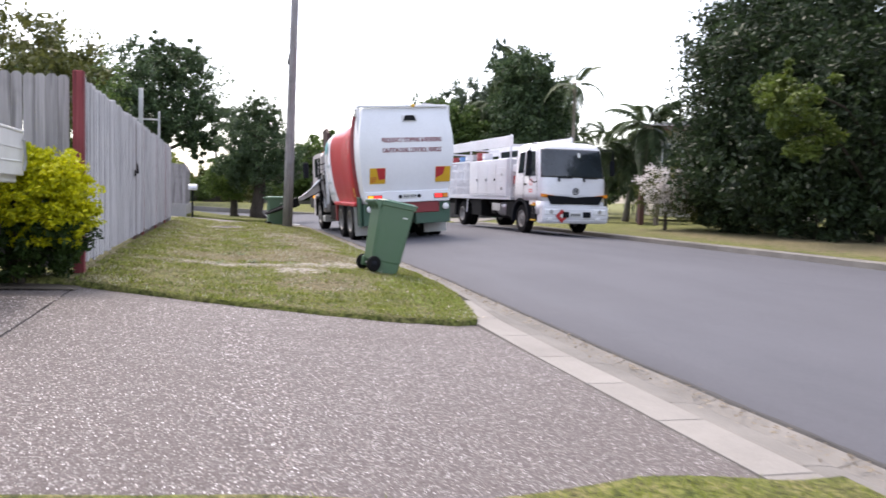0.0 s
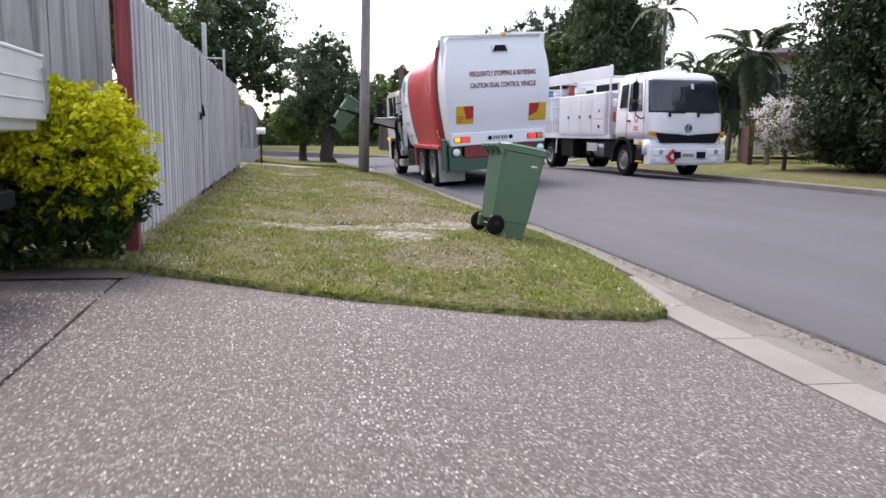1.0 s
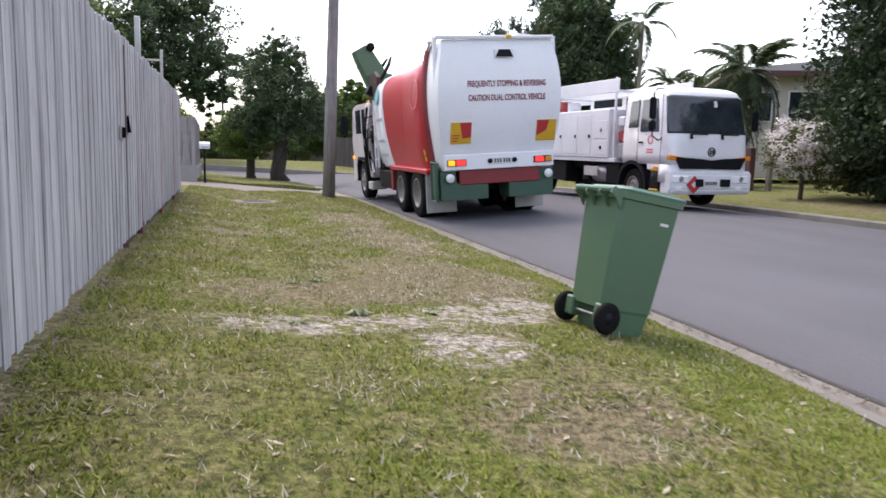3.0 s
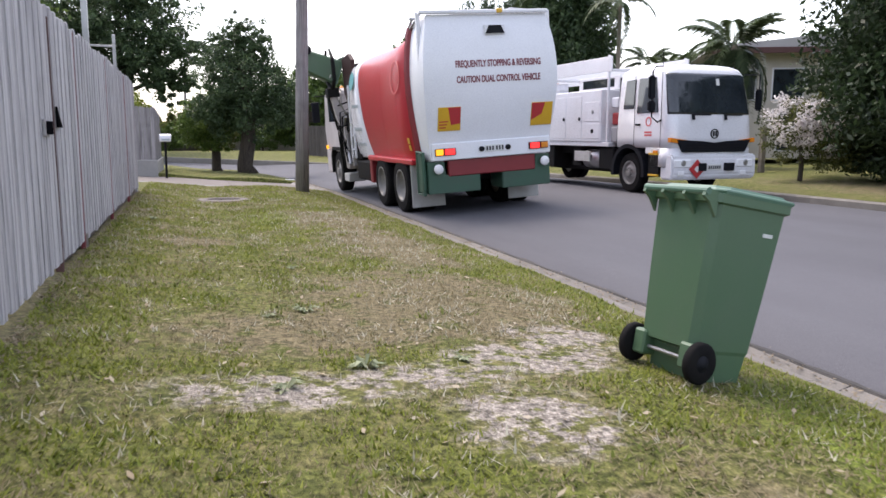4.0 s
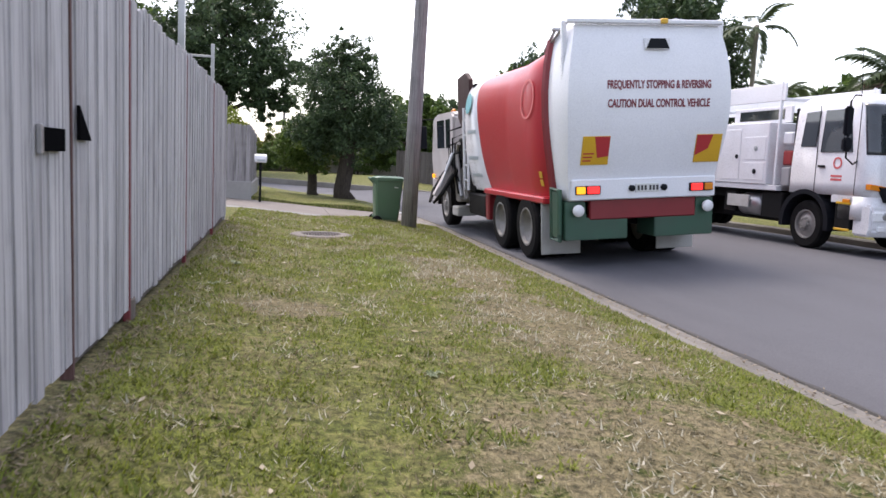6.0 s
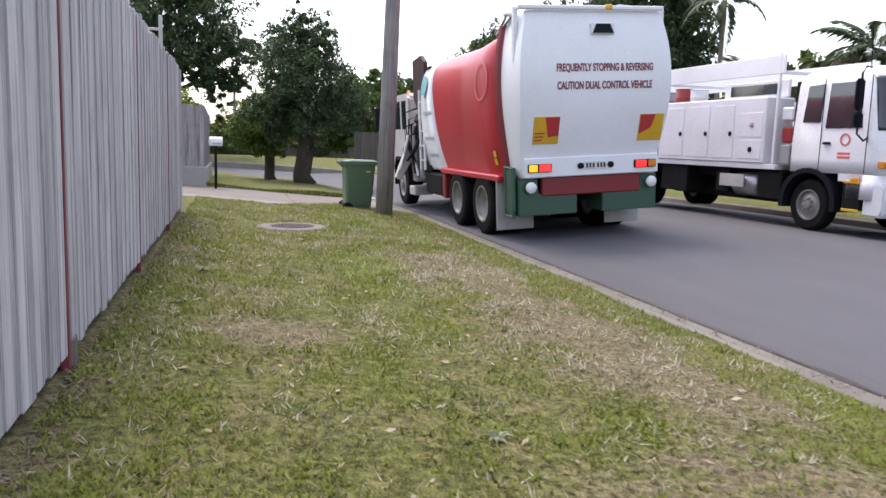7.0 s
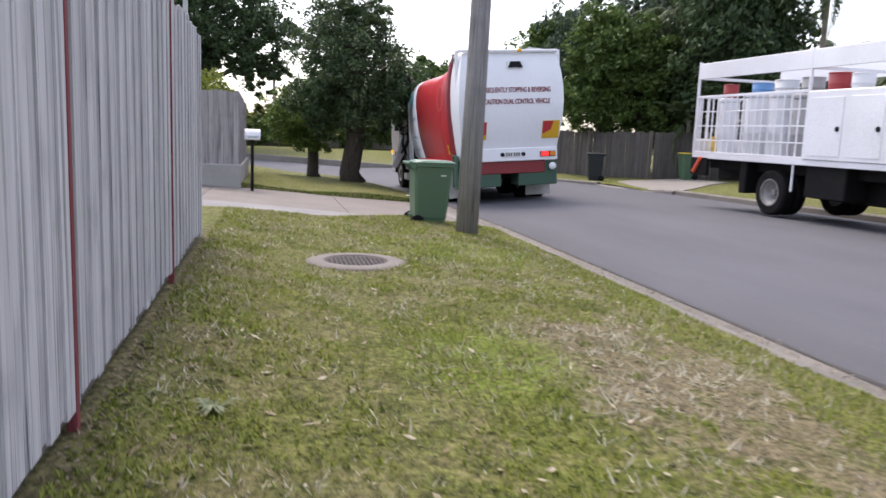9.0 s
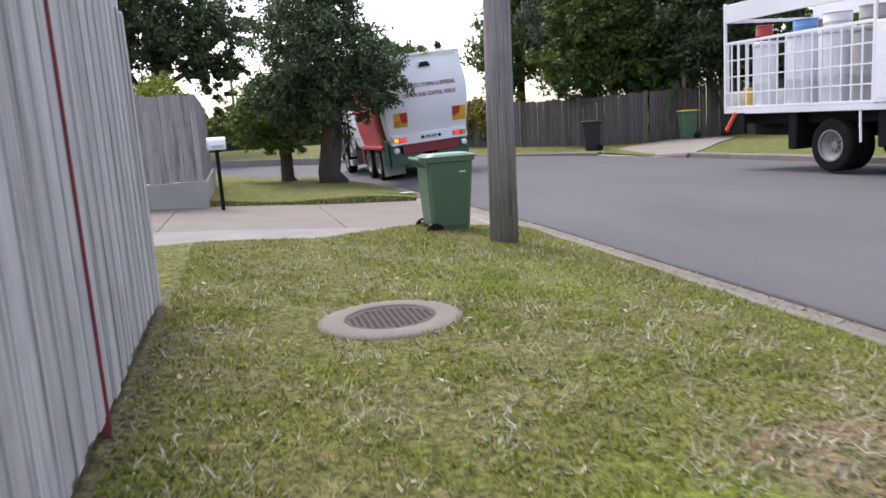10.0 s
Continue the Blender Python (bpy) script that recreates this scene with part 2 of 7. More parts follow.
STEEL = plain("bare_steel", (0.42, 0.42, 0.43), 0.4, 0.9, dirt=0.4, large=4)
GREY_FLAP = plain("grey_mudflap", (0.42, 0.42, 0.41), 0.7, dirt=0.6, dirt_col=(0.2, 0.18, 0.16), large=2.5)
GLASS = dark_glass("tinted_glass")
HOLE_SHADE = plain("hole_shade", (0.006, 0.006, 0.007), 1.0, spec=0.0, relief=0)
GRILLE = plain("black_plastic", (0.009, 0.010, 0.014), 0.5, spec=0.12)
AMBER = plain("amber_lens", (0.65, 0.22, 0.02), 0.2, dirt=0.1, relief=0)
AMBER_LIT = glowing("lit_amber_lens", (1.0, 0.40, 0.02), 0.35)
RED_LENS = plain("red_lens", (0.5, 0.02, 0.02), 0.2, dirt=0.1, relief=0)
RED_LIT = glowing("lit_red_lens", (0.9, 0.03, 0.03), 0.4)
CLEAR_LENS = plain("clear_lens", (0.75, 0.76, 0.78), 0.12, dirt=0.1, relief=0)
MARK_YELLOW = plain("marker_yellow", (0.62, 0.36, 0.02), 0.4, dirt=0.3)
MARK_RED = plain("marker_red", (0.42, 0.03, 0.035), 0.4, dirt=0.3)
INK = plain("maroon_lettering", (0.19, 0.028, 0.045), 0.5, dirt=0.2, relief=0)
BLACK_INK = plain("black_lettering", (0.03, 0.03, 0.035), 0.5, dirt=0.2, relief=0)
TEAL_INK = plain("teal_decal", (0.12, 0.38, 0.42), 0.4, dirt=0.2, relief=0)
GREY_INK = plain("grey_decal", (0.36, 0.42, 0.45), 0.4, dirt=0.2, relief=0)
PALE_RED = plain("pale_red_decal", (0.62, 0.12, 0.12), 0.4, dirt=0.2, relief=0)
PLATE = plain("number_plate", (0.6, 0.61, 0.6), 0.4, dirt=0.3)
BROWN_PANEL = plain("brown_deflector", (0.055, 0.03, 0.03), 0.5, spec=0.12)
PINK_PAINT = plain("dusty_pale_cab_paint", (0.46, 0.43, 0.43), 0.5, dirt=0.6, dirt_col=(0.22, 0.18, 0.17))
ALLOY = plain("white_alloy_tray", (0.558, 0.558, 0.54), 0.45, dirt=0.45, dirt_col=(0.378, 0.369, 0.351), large=3)
PALING = weathered_wood("weathered_paling", (0.30, 0.292, 0.306), (0.58, 0.565, 0.585), 0.42)
# browner wood, also darkened for the weaker light on the cross fence
PALING_DIM = weathered_wood("dimmed_brown_paling", (0.20, 0.19, 0.195), (0.40, 0.38, 0.385))
PALING_FAR = weathered_wood("brown_grey_paling", (0.062, 0.055, 0.052), (0.125, 0.114, 0.108))
POST_RED = weathered_wood("oxide_red_post", (0.14, 0.03, 0.036), (0.25, 0.065, 0.072), 0.2)
POST_BROWN = weathered_wood("red_brown_post", (0.085, 0.045, 0.042), (0.16, 0.095, 0.09), 0.2)
POLE_WOOD = weathered_wood("grey_pole_timber", (0.165, 0.155, 0.158), (0.32, 0.305, 0.312), 0.0)
RAIL_WOOD = weathered_wood("dark_rail_timber", (0.10, 0.085, 0.075), (0.2, 0.17, 0.15), 0.2)
BARK = weathered_wood("dark_bark", (0.035, 0.028, 0.023), (0.09, 0.075, 0.06), 0.0)
PALM_BARK = weathered_wood("pale_palm_bark", (0.18, 0.155, 0.13), (0.32, 0.28, 0.24), 0.2)
AGGREGATE = aggregate()
ASPHALT = asphalt()
TURF = turf()
KERB = concrete("weathered_kerb_concrete", (0.100, 0.092, 0.082), (0.185, 0.172, 0.155))
APRON = concrete("pale_apron_concrete", (0.165, 0.152, 0.138), (0.235, 0.22, 0.20))
SLAB = concrete("pale_concrete", (0.112, 0.097, 0.088), (0.172, 0.153, 0.140))
GREY_SLAB = concrete("grey_concrete", (0.14, 0.14, 0.142), (0.215, 0.212, 0.21))
BLOCK = concrete("concrete_block", (0.272, 0.264, 0.256), (0.368, 0.36, 0.344))
BUSH_SHADE = concrete("bush_shade_tone", (0.05, 0.04, 0.03), (0.11, 0.09, 0.065), 40)
IRON = plain("worn_cast_iron", (0.040, 0.033, 0.032), 0.85, 0.0, dirt=0.5, dirt_col=(0.085, 0.066, 0.06), large=9)
LEAF_DARK = leaves("dark_green_leaves", (0.018, 0.036, 0.020), (0.085, 0.130, 0.055))
# green darkened to hold the deep shadows within the far crowns and undergrowth
LEAF_SHADOWED = leaves("shadowed_leaves", (0.009, 0.017, 0.0095), (0.042, 0.068, 0.027))
LEAF_MID = leaves("mid_green_leaves", (0.028, 0.058, 0.018), (0.12, 0.18, 0.045))
LEAF_OLIVE = leaves("olive_green_leaves", (0.030, 0.042, 0.012), (0.13, 0.14, 0.04))
LEAF_GOLD = leaves("golden_hedge_leaves", (0.20, 0.25, 0.008), (0.66, 0.63, 0.015), 0.4)
LEAF_SHADED = leaves("shaded_hedge_leaves", (0.0102, 0.0238, 0.0068), (0.0425, 0.0765, 0.0153))
LEAF_PALM = leaves("palm_leaves", (0.030, 0.052, 0.026), (0.105, 0.14, 0.068))
PETALS = leaves("white_pink_petals", (0.55, 0.50, 0.50), (0.85, 0.81, 0.80), 0.6)
BLADE_GREEN = leaves("green_grass", (0.074, 0.096, 0.010), (0.225, 0.258, 0.040), 0.6)
BLADE_DRY = leaves("dry_grass", (0.125, 0.10, 0.045), (0.32, 0.28, 0.18), 0.7)
CLIPPING = leaves("pale_clippings", (0.27, 0.255, 0.185), (0.50, 0.485, 0.40), 0.8)
WEED = leaves("grey_green_weed", (0.13, 0.16, 0.09), (0.34, 0.38, 0.25), 0.7)
HOUSE_WALL = plain("cream_wall", (0.52, 0.485, 0.43), 0.8, dirt=0.3)
HOUSE_DARK = plain("dark_brick_wall", (0.10, 0.045, 0.04), 0.8, dirt=0.3)
ROOF = plain("pale_iron_roof", (0.42, 0.40, 0.39), 0.6, 0.1, dirt=0.4)


# ---- building helpers ----
def mesh_of(name, bm, mat):
    me = bpy.data.meshes.new(name)
    bmesh.ops.recalc_face_normals(bm, faces=bm.faces)
    bm.to_mesh(me)
    bm.free()
    me.materials.append(mat)
    return me


def smooth(ob):
    ob.data.polygons.foreach_set("use_smooth", [True] * len(ob.data.polygons))
    return ob


def part(name, bm, mat, parent=None, label="", shade=False):
    """Link a bmesh as one mesh object under a thing or a part."""
    ob = new(name, mesh_of(name, bm, mat))
    ob.parent = parent
    if label:
        ob["label"] = label
    return smooth(ob) if shade else ob


def share(name, me, parent, m, label=""):
    ob = new(name, me)
    ob.parent = parent
    ob.matrix_basis = m
    if label:
        ob["label"] = label
    return ob


def thing(name, m, label, category, group="", kind=""):
    ob = tagged(new(name), label, category, group, kind)
    ob.matrix_basis = m
    return ob


def box(x0, x1, y0, y1, z0, z1, bevel=0.0, bm=None, m=None, seg=1):
    own = bmesh.new()
    vs = [own.verts.new(v) for v in ((x0, y0, z0), (x1, y0, z0), (x1, y1, z0), (x0, y1, z0), (x0, y0, z1), (x1, y0, z1), (x1, y1, z1), (x0, y1, z1))]
    for f in ((0, 3, 2, 1), (4, 5, 6, 7), (0, 1, 5, 4), (1, 2, 6, 5), (2, 3, 7, 6), (3, 0, 4, 7)):
        own.faces.new([vs[i] for i in f])
    if bevel:
        bmesh.ops.bevel(own, geom=list(own.edges), offset=bevel, segments=seg, affect="EDGES")
    return joined(bm, own, m)


def joined(bm, own, m=None):
    if m is not None:
        bmesh.ops.transform(own, matrix=m, verts=own.verts)
    if bm is None:
        return own
    me = bpy.data.meshes.new("scratch")
    own.to_mesh(me)
    own.free()
    bm.from_mesh(me)
    bpy.data.meshes.remove(me)
    return bm


def tube(points, radii, seg=10, bm=None, caps=True):
    """A round bar through the points, with a radius at each."""
    own = bmesh.new()
    pts = [Vector(p) for p in points]
    if isinstance(radii, (int, float)):
        radii = [radii] * len(pts)
    rings = []
    for i, (p, r) in enumerate(zip(pts, radii)):
        d = (pts[min(i + 1, len(pts) - 1)] - pts[max(i - 1, 0)]).normalized()
        side = d.cross(Vector((0, 0, 1)) if abs(d.z) < 0.9 else Vector((1, 0, 0))).normalized()
        up = side.cross(d)
        rings.append([own.verts.new(p + r * (math.cos(a) * side + math.sin(a) * up)) for a in (2 * math.pi * k / seg for k in range(seg))])
    for a, b in zip(rings, rings[1:]):
        for k in range(seg):
            own.faces.new((a[k], a[(k + 1) % seg], b[(k + 1) % seg], b[k]))
    if caps:
        own.faces.new(rings[0][::-1]), own.faces.new(rings[-1])
    return joined(bm, own)


def lathe(profile, seg=24, bm=None, m=None, caps=True):
    """Turn (radius, height) pairs round the z axis."""
    own = bmesh.new()
    rings = [[own.verts.new((r * math.cos(2 * math.pi * k / seg), r * math.sin(2 * math.pi * k / seg), z)) for k in range(seg)] for r, z in profile]
    for a, b in zip(rings, rings[1:]):
        for k in range(seg):
            own.faces.new((a[k], a[(k + 1) % seg], b[(k + 1) % seg], b[k]))
    if caps:
        own.faces.new(rings[0][::-1]), own.faces.new(rings[-1])
    return joined(bm, own, m)


def prism(outline, depth, bm=None, m=None, bevel=0.0):
    """A flat outline in x and z, given depth along y."""
    own = bmesh.new()
    a = [own.verts.new((x, 0, z)) for x, z in outline]
    b = [own.verts.new((x, depth, z)) for x, z in outline]
    own.faces.new(a), own.faces.new(b[::-1])
    k = len(outline)
    for i in range(k):
        own.faces.new((a[i], b[i], b[(i + 1) % k], a[(i + 1) % k]))
    if bevel:
        bmesh.ops.bevel(own, geom=list(own.edges), offset=bevel, segments=2, affect="EDGES")
    return joined(bm, own, m)


def loft(rings, bm=None, caps=True):
    own = bmesh.new()
    rows = [[own.verts.new(p) for p in ring] for ring in rings]
    k = len(rows[0])
    for a, b in zip(rows, rows[1:]):
        for i in range(k):
            own.faces.new((a[i], a[(i + 1) % k], b[(i + 1) % k], b[i]))
    if caps:
        own.faces.new(rows[0][::-1]), own.faces.new(rows[-1])
    return joined(bm, own)


def lettering(name, text, size, width, mat, parent, m, label=""):
    cu = bpy.data.curves.new(name, "FONT")
    cu.body, cu.size, cu.extrude, cu.align_x, cu.align_y = text, size, 0.002, "CENTER", "CENTER"
    cu.offset = size * 0.028
    tmp = new(name, cu)
    me = bpy.data.meshes.new_from_object(tmp.evaluated_get(bpy.context.evaluated_depsgraph_get()))
    wide = max(v.co.x for v in me.vertices) - min(v.co.x for v in me.vertices)
    bpy.data.objects.remove(tmp)
    me.transform(Matrix.Diagonal((width / wide, 1, 1, 1)))
    me.materials.clear()
    me.materials.append(mat)
    return share(name, me, parent, m, label)


def cloud_mesh(name, verts, faces, mat):
    me = bpy.data.meshes.new(name)
    verts = np.asarray(verts, dtype=np.float32)
    faces = np.asarray(faces, dtype=np.int32)
    me.vertices.add(len(verts))
    me.vertices.foreach_set("co", verts.ravel())
    k = faces.shape[1]
    me.loops.add(faces.size)
    me.loops.foreach_set("vertex_index", faces.ravel())
    me.polygons.add(len(faces))
    me.polygons.foreach_set("loop_start", np.arange(0, faces.size, k, dtype=np.int32))
    me.polygons.foreach_set("loop_total", np.full(len(faces), k, dtype=np.int32))
    me.update(calc_edges=True)
    me.materials.append(mat)
    return me


def foliage(rng, blobs, count, size, droop=0.0, clump=0.28, fill=0.25, ragged=0.52):
    """Leaf quads on many small clumps that fill a few big ellipsoids (x, y, z, rx, ry, rz)."""
    weight = np.array([b[3] * b[4] * b[5] for b in blobs]) ** 0.67
    pick = rng.choice(len(blobs), size=max(12, count // 55), p=weight / weight.sum())
    bl = np.array(blobs)[pick]
    d = rng.normal(size=(len(bl), 3))
    d /= np.linalg.norm(d, axis=1)[:, None]
    rad = np.where(rng.random(len(bl)) < fill, rng.random(len(bl)) ** 0.5 * 0.8, 0.62 + ragged * rng.random(len(bl)) ** 1.6)
    centre = bl[:, :3] + d * rad[:, None] * bl[:, 3:]
    cr = clump * (0.55 + 0.9 * rng.random(len(bl))) * bl[:, 3:].min(axis=1)
    k = rng.integers(0, len(bl), count)
    o = rng.normal(size=(count, 3))
    o /= np.linalg.norm(o, axis=1)[:, None]
    o *= (rng.random(count) ** 0.45)[:, None]
    o[:, 2] *= 0.75
    pos = centre[k] + o * cr[k][:, None]
    pos[:, 2] -= droop * rng.random(count) * cr[k]
    along = rng.normal(size=(count, 3)) + o * 0.8
    along[:, 2] -= droop + 0.15
    along /= np.linalg.norm(along, axis=1)[:, None]
    side = np.cross(along, rng.normal(size=(count, 3)))
    side /= np.linalg.norm(side, axis=1)[:, None] + 1e-9
    s = (size * (0.6 + 0.8 * rng.random(count)))[:, None]
    quad = np.stack([pos - along * s, pos + side * s * 0.42, pos + along * s, pos - side * s * 0.42], axis=1)
    return quad.reshape(-1, 3), np.arange(count * 4).reshape(-1, 4)


def limb_mesh(rng, base, top, r, branches):
    """A tapered trunk from base to top with limbs that run to the given points."""
    base, top = Vector(base), Vector(top)
    pts = [base.lerp(top, f) + Vector((rng.normal() * 0.04 * r * 6, rng.normal() * 0.04 * r * 6, 0)) * (0 < f < 1) for f in (0, 0.08, 0.3, 0.6, 0.85, 1)]
    bm = tube(pts, [r * 1.5, r * 1.08, r, r * 0.82, r * 0.6, r * 0.35], 12)
    for b in branches:
        b = Vector(b)
        start = base.lerp(top, rng.uniform(0.35, 0.9))
        mid = start.lerp(b, 0.5) + Vector((0, 0, 0.12 * (b - start).length))
        tube([start, mid, b], [r * 0.42, r * 0.28, r * 0.08], 7, bm)
    return bm


def tree(name, base, height, r, blobs, count, size, leaf, label, seed, droop=0.0, clump=0.28, category="tree", bark=None, group="", fill=0.25, ragged=0.52):
    """blobs are relative to the foot of the trunk."""
    rng = np.random.default_rng(seed)
    t = thing(name, pose(*base), label, category, group)
    part("trunk", limb_mesh(rng, (0, 0, -0.1), (0.1 * rng.normal(), 0.1 * rng.normal(), height), r, [b[:3] for b in blobs]), bark or BARK, t, shade=True)
    v, f = foliage(rng, blobs, count, size, droop, clump, fill, ragged)
    ob = new("crown", cloud_mesh("crown", v, f, leaf))
    ob.parent = t
    return t


# ---- the lie of the land ----
def between(table, v):
    if v <= table[0][0]:
        return table[0][1]
    for (a, p), (b, q) in zip(table, table[1:]):
        if v <= b:
            k = (v - a) / (b - a)
            return p + (q - p) * k
    return table[-1][1]


ROAD_LEFT, ROAD_RIGHT = 4.48, 12.40
VERGE = [(-12, 0.30), (0, 0.17), (1.3, 0.02), (2.6, 0.0), (3.3, -0.06), (4.05, -0.17)]
DRIVE = [(-12, 0.16), (0, 0.07), (1.4, -0.03), (3.85, -0.30)]
DIP = [(-60, -0.06), (7, -0.06), (12, 0.0)]
CROWN = [(-90, -0.24), (4.48, -0.235), (4.75, -0.19), (7.1, -0.01), (8.5, 0.03), (10, 0.0), (12.4, -0.08), (40, -0.08)]
FALL = [(-60, 0.0), (14, 0.0), (27, -0.05), (45, -0.36), (54, -0.24), (62, 0.0), (300, 0.1)]


def verge_z(x, y):
    k = max(0.0, min(1.0, (10.2 - y) / 2.2)) * max(0.0, min(1.0, (y - 2.2) / 1.5))
    lump = 0.018 * noise.noise((x * 1.3, y * 1.3, 0))
    ring = math.hypot(x - 1.45, y - 22.44)
    x += (1.45 - x) * max(0.0, min(1.0, (1.15 - ring) / 0.5))
    return between(VERGE, x) * (1 - k) + (between(DRIVE, x) + 0.035) * k + between(FALL, y) + lump


def road_z(x, y):
    sunk = 0.4 * (x < 4.4 and y < 36)
    return between(CROWN, x) + between(FALL, y) + between(DIP, y) * max(0.0, min(1.0, (9 - x) / 4)) - sunk


def sheet(name, xs, ys, height, mat, parent=None):
    """A grid of the given lines; xs may be a function of y."""
    bm = bmesh.new()
    rows = []
    for y in ys:
        line = xs(y) if callable(xs) else xs
        rows.append([bm.verts.new((x, y, height(x, y))) for x in line])
    for a, b in zip(rows, rows[1:]):
        for i in range(len(a) - 1):
            bm.faces.new((a[i], a[i + 1], b[i + 1], b[i]))
    ob = part(name, bm, mat, parent, shade=True)
    return ob


def steps(a, b, d):
    k = max(1, round((b - a) / d))
    return [a + (b - a) * i / k for i in range(k + 1)]


tagged(sheet("ground", steps(-900, 900, 100), steps(-700, 1100, 100), lambda x, y: -1.6, TURF), "dull green ground that reaches to the horizon", "ground", kind="structure")
road_xs = [-90, -60, -40, -25, -15, -8, -3, 1, 3.5, 4.2, 4.5, 5.2, 6, 6.7, 7.6, 8.5, 9.3, 10, 11, 12.0, 12.4, 12.7]
tagged(sheet("road", road_xs, steps(-40, 28, 2) + steps(29, 62, 1.5), road_z, ASPHALT), "worn grey asphalt road with faint wheel tracks", "road", kind="structure")


def kerb_line(y):
    """The back of the kerb."""
    if y > 36:
        k = min(1.0, (y - 36) / 7.5)
        return 4.13 - 6.5 * (1 - math.sqrt(max(0.0, 1 - k * k)))
    return 4.13


def left_edge(y):
    """Where the turf ends towards the kerb."""
    pull = between([(8.0, 0.33), (8.4, 0.31), (9.2, 0.16), (10.0, 0.06), (11.0, 0.0)], y) if y > 6 else 0.0
    return kerb_line(y) - pull + 0.03 * noise.noise((0, y * 1.7, 3)) + 0.015 * noise.noise((0, y * 7, 5))


def near_edge(x):
    """The front line of the driveway's far turf."""
    return between([(-3, 9.3), (-0.1, 8.85), (1.4, 8.15), (2.8, 8.05), (3.5, 8.2), (3.85, 8.42), (4.2, 8.6)], x) + 0.035 * noise.noise((x * 3, 1, 7)) + 0.015 * noise.noise((x * 11, 4, 7))


def strip(name, y0, y1, label, x_out=-12.0, warp=None):
    cols = steps(0, 1, 1 / 34)
    ys = steps(y0, y1, 0.22)

    def place(u, y):
        edge = left_edge(y)
        x = x_out + (edge - x_out) * (1 - (1 - u) ** 2.2)
        yy = warp(x, y) if warp else y
        return (x, yy, verge_z(x, yy))

    bm = bmesh.new()
    rows = [[bm.verts.new(place(u, y)) for u in cols] for y in ys]
    for a, b in zip(rows, rows[1:]):
        for i in range(len(a) - 1):
            bm.faces.new((a[i], a[i + 1], b[i + 1], b[i]))
    rim = [e for e in bm.edges if e.is_boundary]
    low = bmesh.ops.extrude_edge_only(bm, edges=rim)
    bmesh.ops.translate(bm, vec=(0, 0, -0.18), verts=[v for v in low["geom"] if isinstance(v, bmesh.types.BMVert)])
    ob = part(name, bm, TURF, shade=True)
    return tagged(ob, label, "grass verge", kind="structure")


def far_edge(x):
    """Where the turf meets the second driveway."""
    return between([(-2, 25.7), (-0.3, 26.1), (1.0, 26.45), (2.7, 26.95), (4.05, 27.1)], x) + 0.03 * noise.noise((x * 4, 2, 5))


def warp_front(x, y):
    k = max(0.0, min(1.0, (11.0 - y) / 3.0))
    q = max(0.0, min(1.0, (y - 23.9) / 3.0))
    return y + (near_edge(x) - 8.0) * k + (far_edge(x) - 26.9) * q


strip("verge_1", -14, 3.75, "mown turf verge beside an aggregate driveway", warp=lambda x, y: y + 0.33 * max(0.0, min(1.0, (x - 2.3) / 0.8)) * max(0.0, min(1.0, (y - 1.5) / 2.2)))
strip("verge_2", 8.0, 26.9, "patchy mown turf with bare sandy spots", warp=warp_front)
strip("verge_3", 32.0, 43.4, "mown turf under two street trees", warp=lambda x, y: y + 0.25 * (x > 2) * (y < 33) * (x - 2))


def slab(name, outline, height, mat, parent=None, thick=0.16):
    """A paved piece over a four-cornered outline, subdivided to follow the fall."""
    (ax, ay), (bx, by), (cx, cy), (dx, dy) = outline
    bm = bmesh.new()
    k = 9
    rows = []
    for i in range(k + 1):
        v = i / k
        row = []
        for j in range(k + 1):
            u = j / k
            x = (ax + (bx - ax) * u) * (1 - v) + (dx + (cx - dx) * u) * v
            y = (ay + (by - ay) * u) * (1 - v) + (dy + (cy - dy) * u) * v
            row.append(bm.verts.new((x, y, height(x, y))))
        rows.append(row)
    for a, b in zip(rows, rows[1:]):
        for j in range(k):
            bm.faces.new((a[j], a[j + 1], b[j + 1], b[j]))
    low = bmesh.ops.extrude_edge_only(bm, edges=[e for e in bm.edges if e.is_boundary])
    bmesh.ops.translate(bm, vec=(0, 0, -thick), verts=[v for v in low["geom"] if isinstance(v, bmesh.types.BMVert)])
    return part(name, bm, mat, parent)


def drive_z(x, y):
    return between(DRIVE, x)


drive = tagged(new("driveway"), "exposed-aggregate driveway of mixed brown and white pebbles", "driveway", kind="structure")
slab("paving_slab", [(0.065, 3.7), (3.80, 3.7), (3.80, 8.9), (0.065, 9.0)], drive_z, AGGREGATE, drive)
slab("paving_slab", [(-9, 3.4), (0.045, 3.4), (0.045, 9.0), (-9, 10.5)], drive_z, AGGREGATE, drive)


def drive2_z(x, y):
    return between([(-12, 0.4), (-1, 0.13), (0.5, 0.03), (2.5, -0.12), (4.1, -0.235)], x) + between(FALL, y)


drive2 = tagged(new("driveway"), "pale concrete driveway crossing the verge", "driveway", kind="structure")
slab("grey_slab", [(-0.9, 25.75), (3.3, 26.75), (4.05, 27.55), (-0.9, 27.9)], lambda x, y: drive2_z(x, y) + 0.02, GREY_SLAB, drive2)
for x0, x1 in ((-7.0, -0.546), (-0.534, 1.905), (1.917, 4.1)):
    slab("concrete_slab", [(x0, 27.93 - 0.03 * (x0 + 0.9)), (x1, 27.93 - 0.03 * (x1 + 0.9)), (x1, 32.0 + 0.3 * max(0, x1 - 2)), (x0, 32.0 + 0.3 * max(0, x0 - 2))], drive2_z, SLAB, drive2)

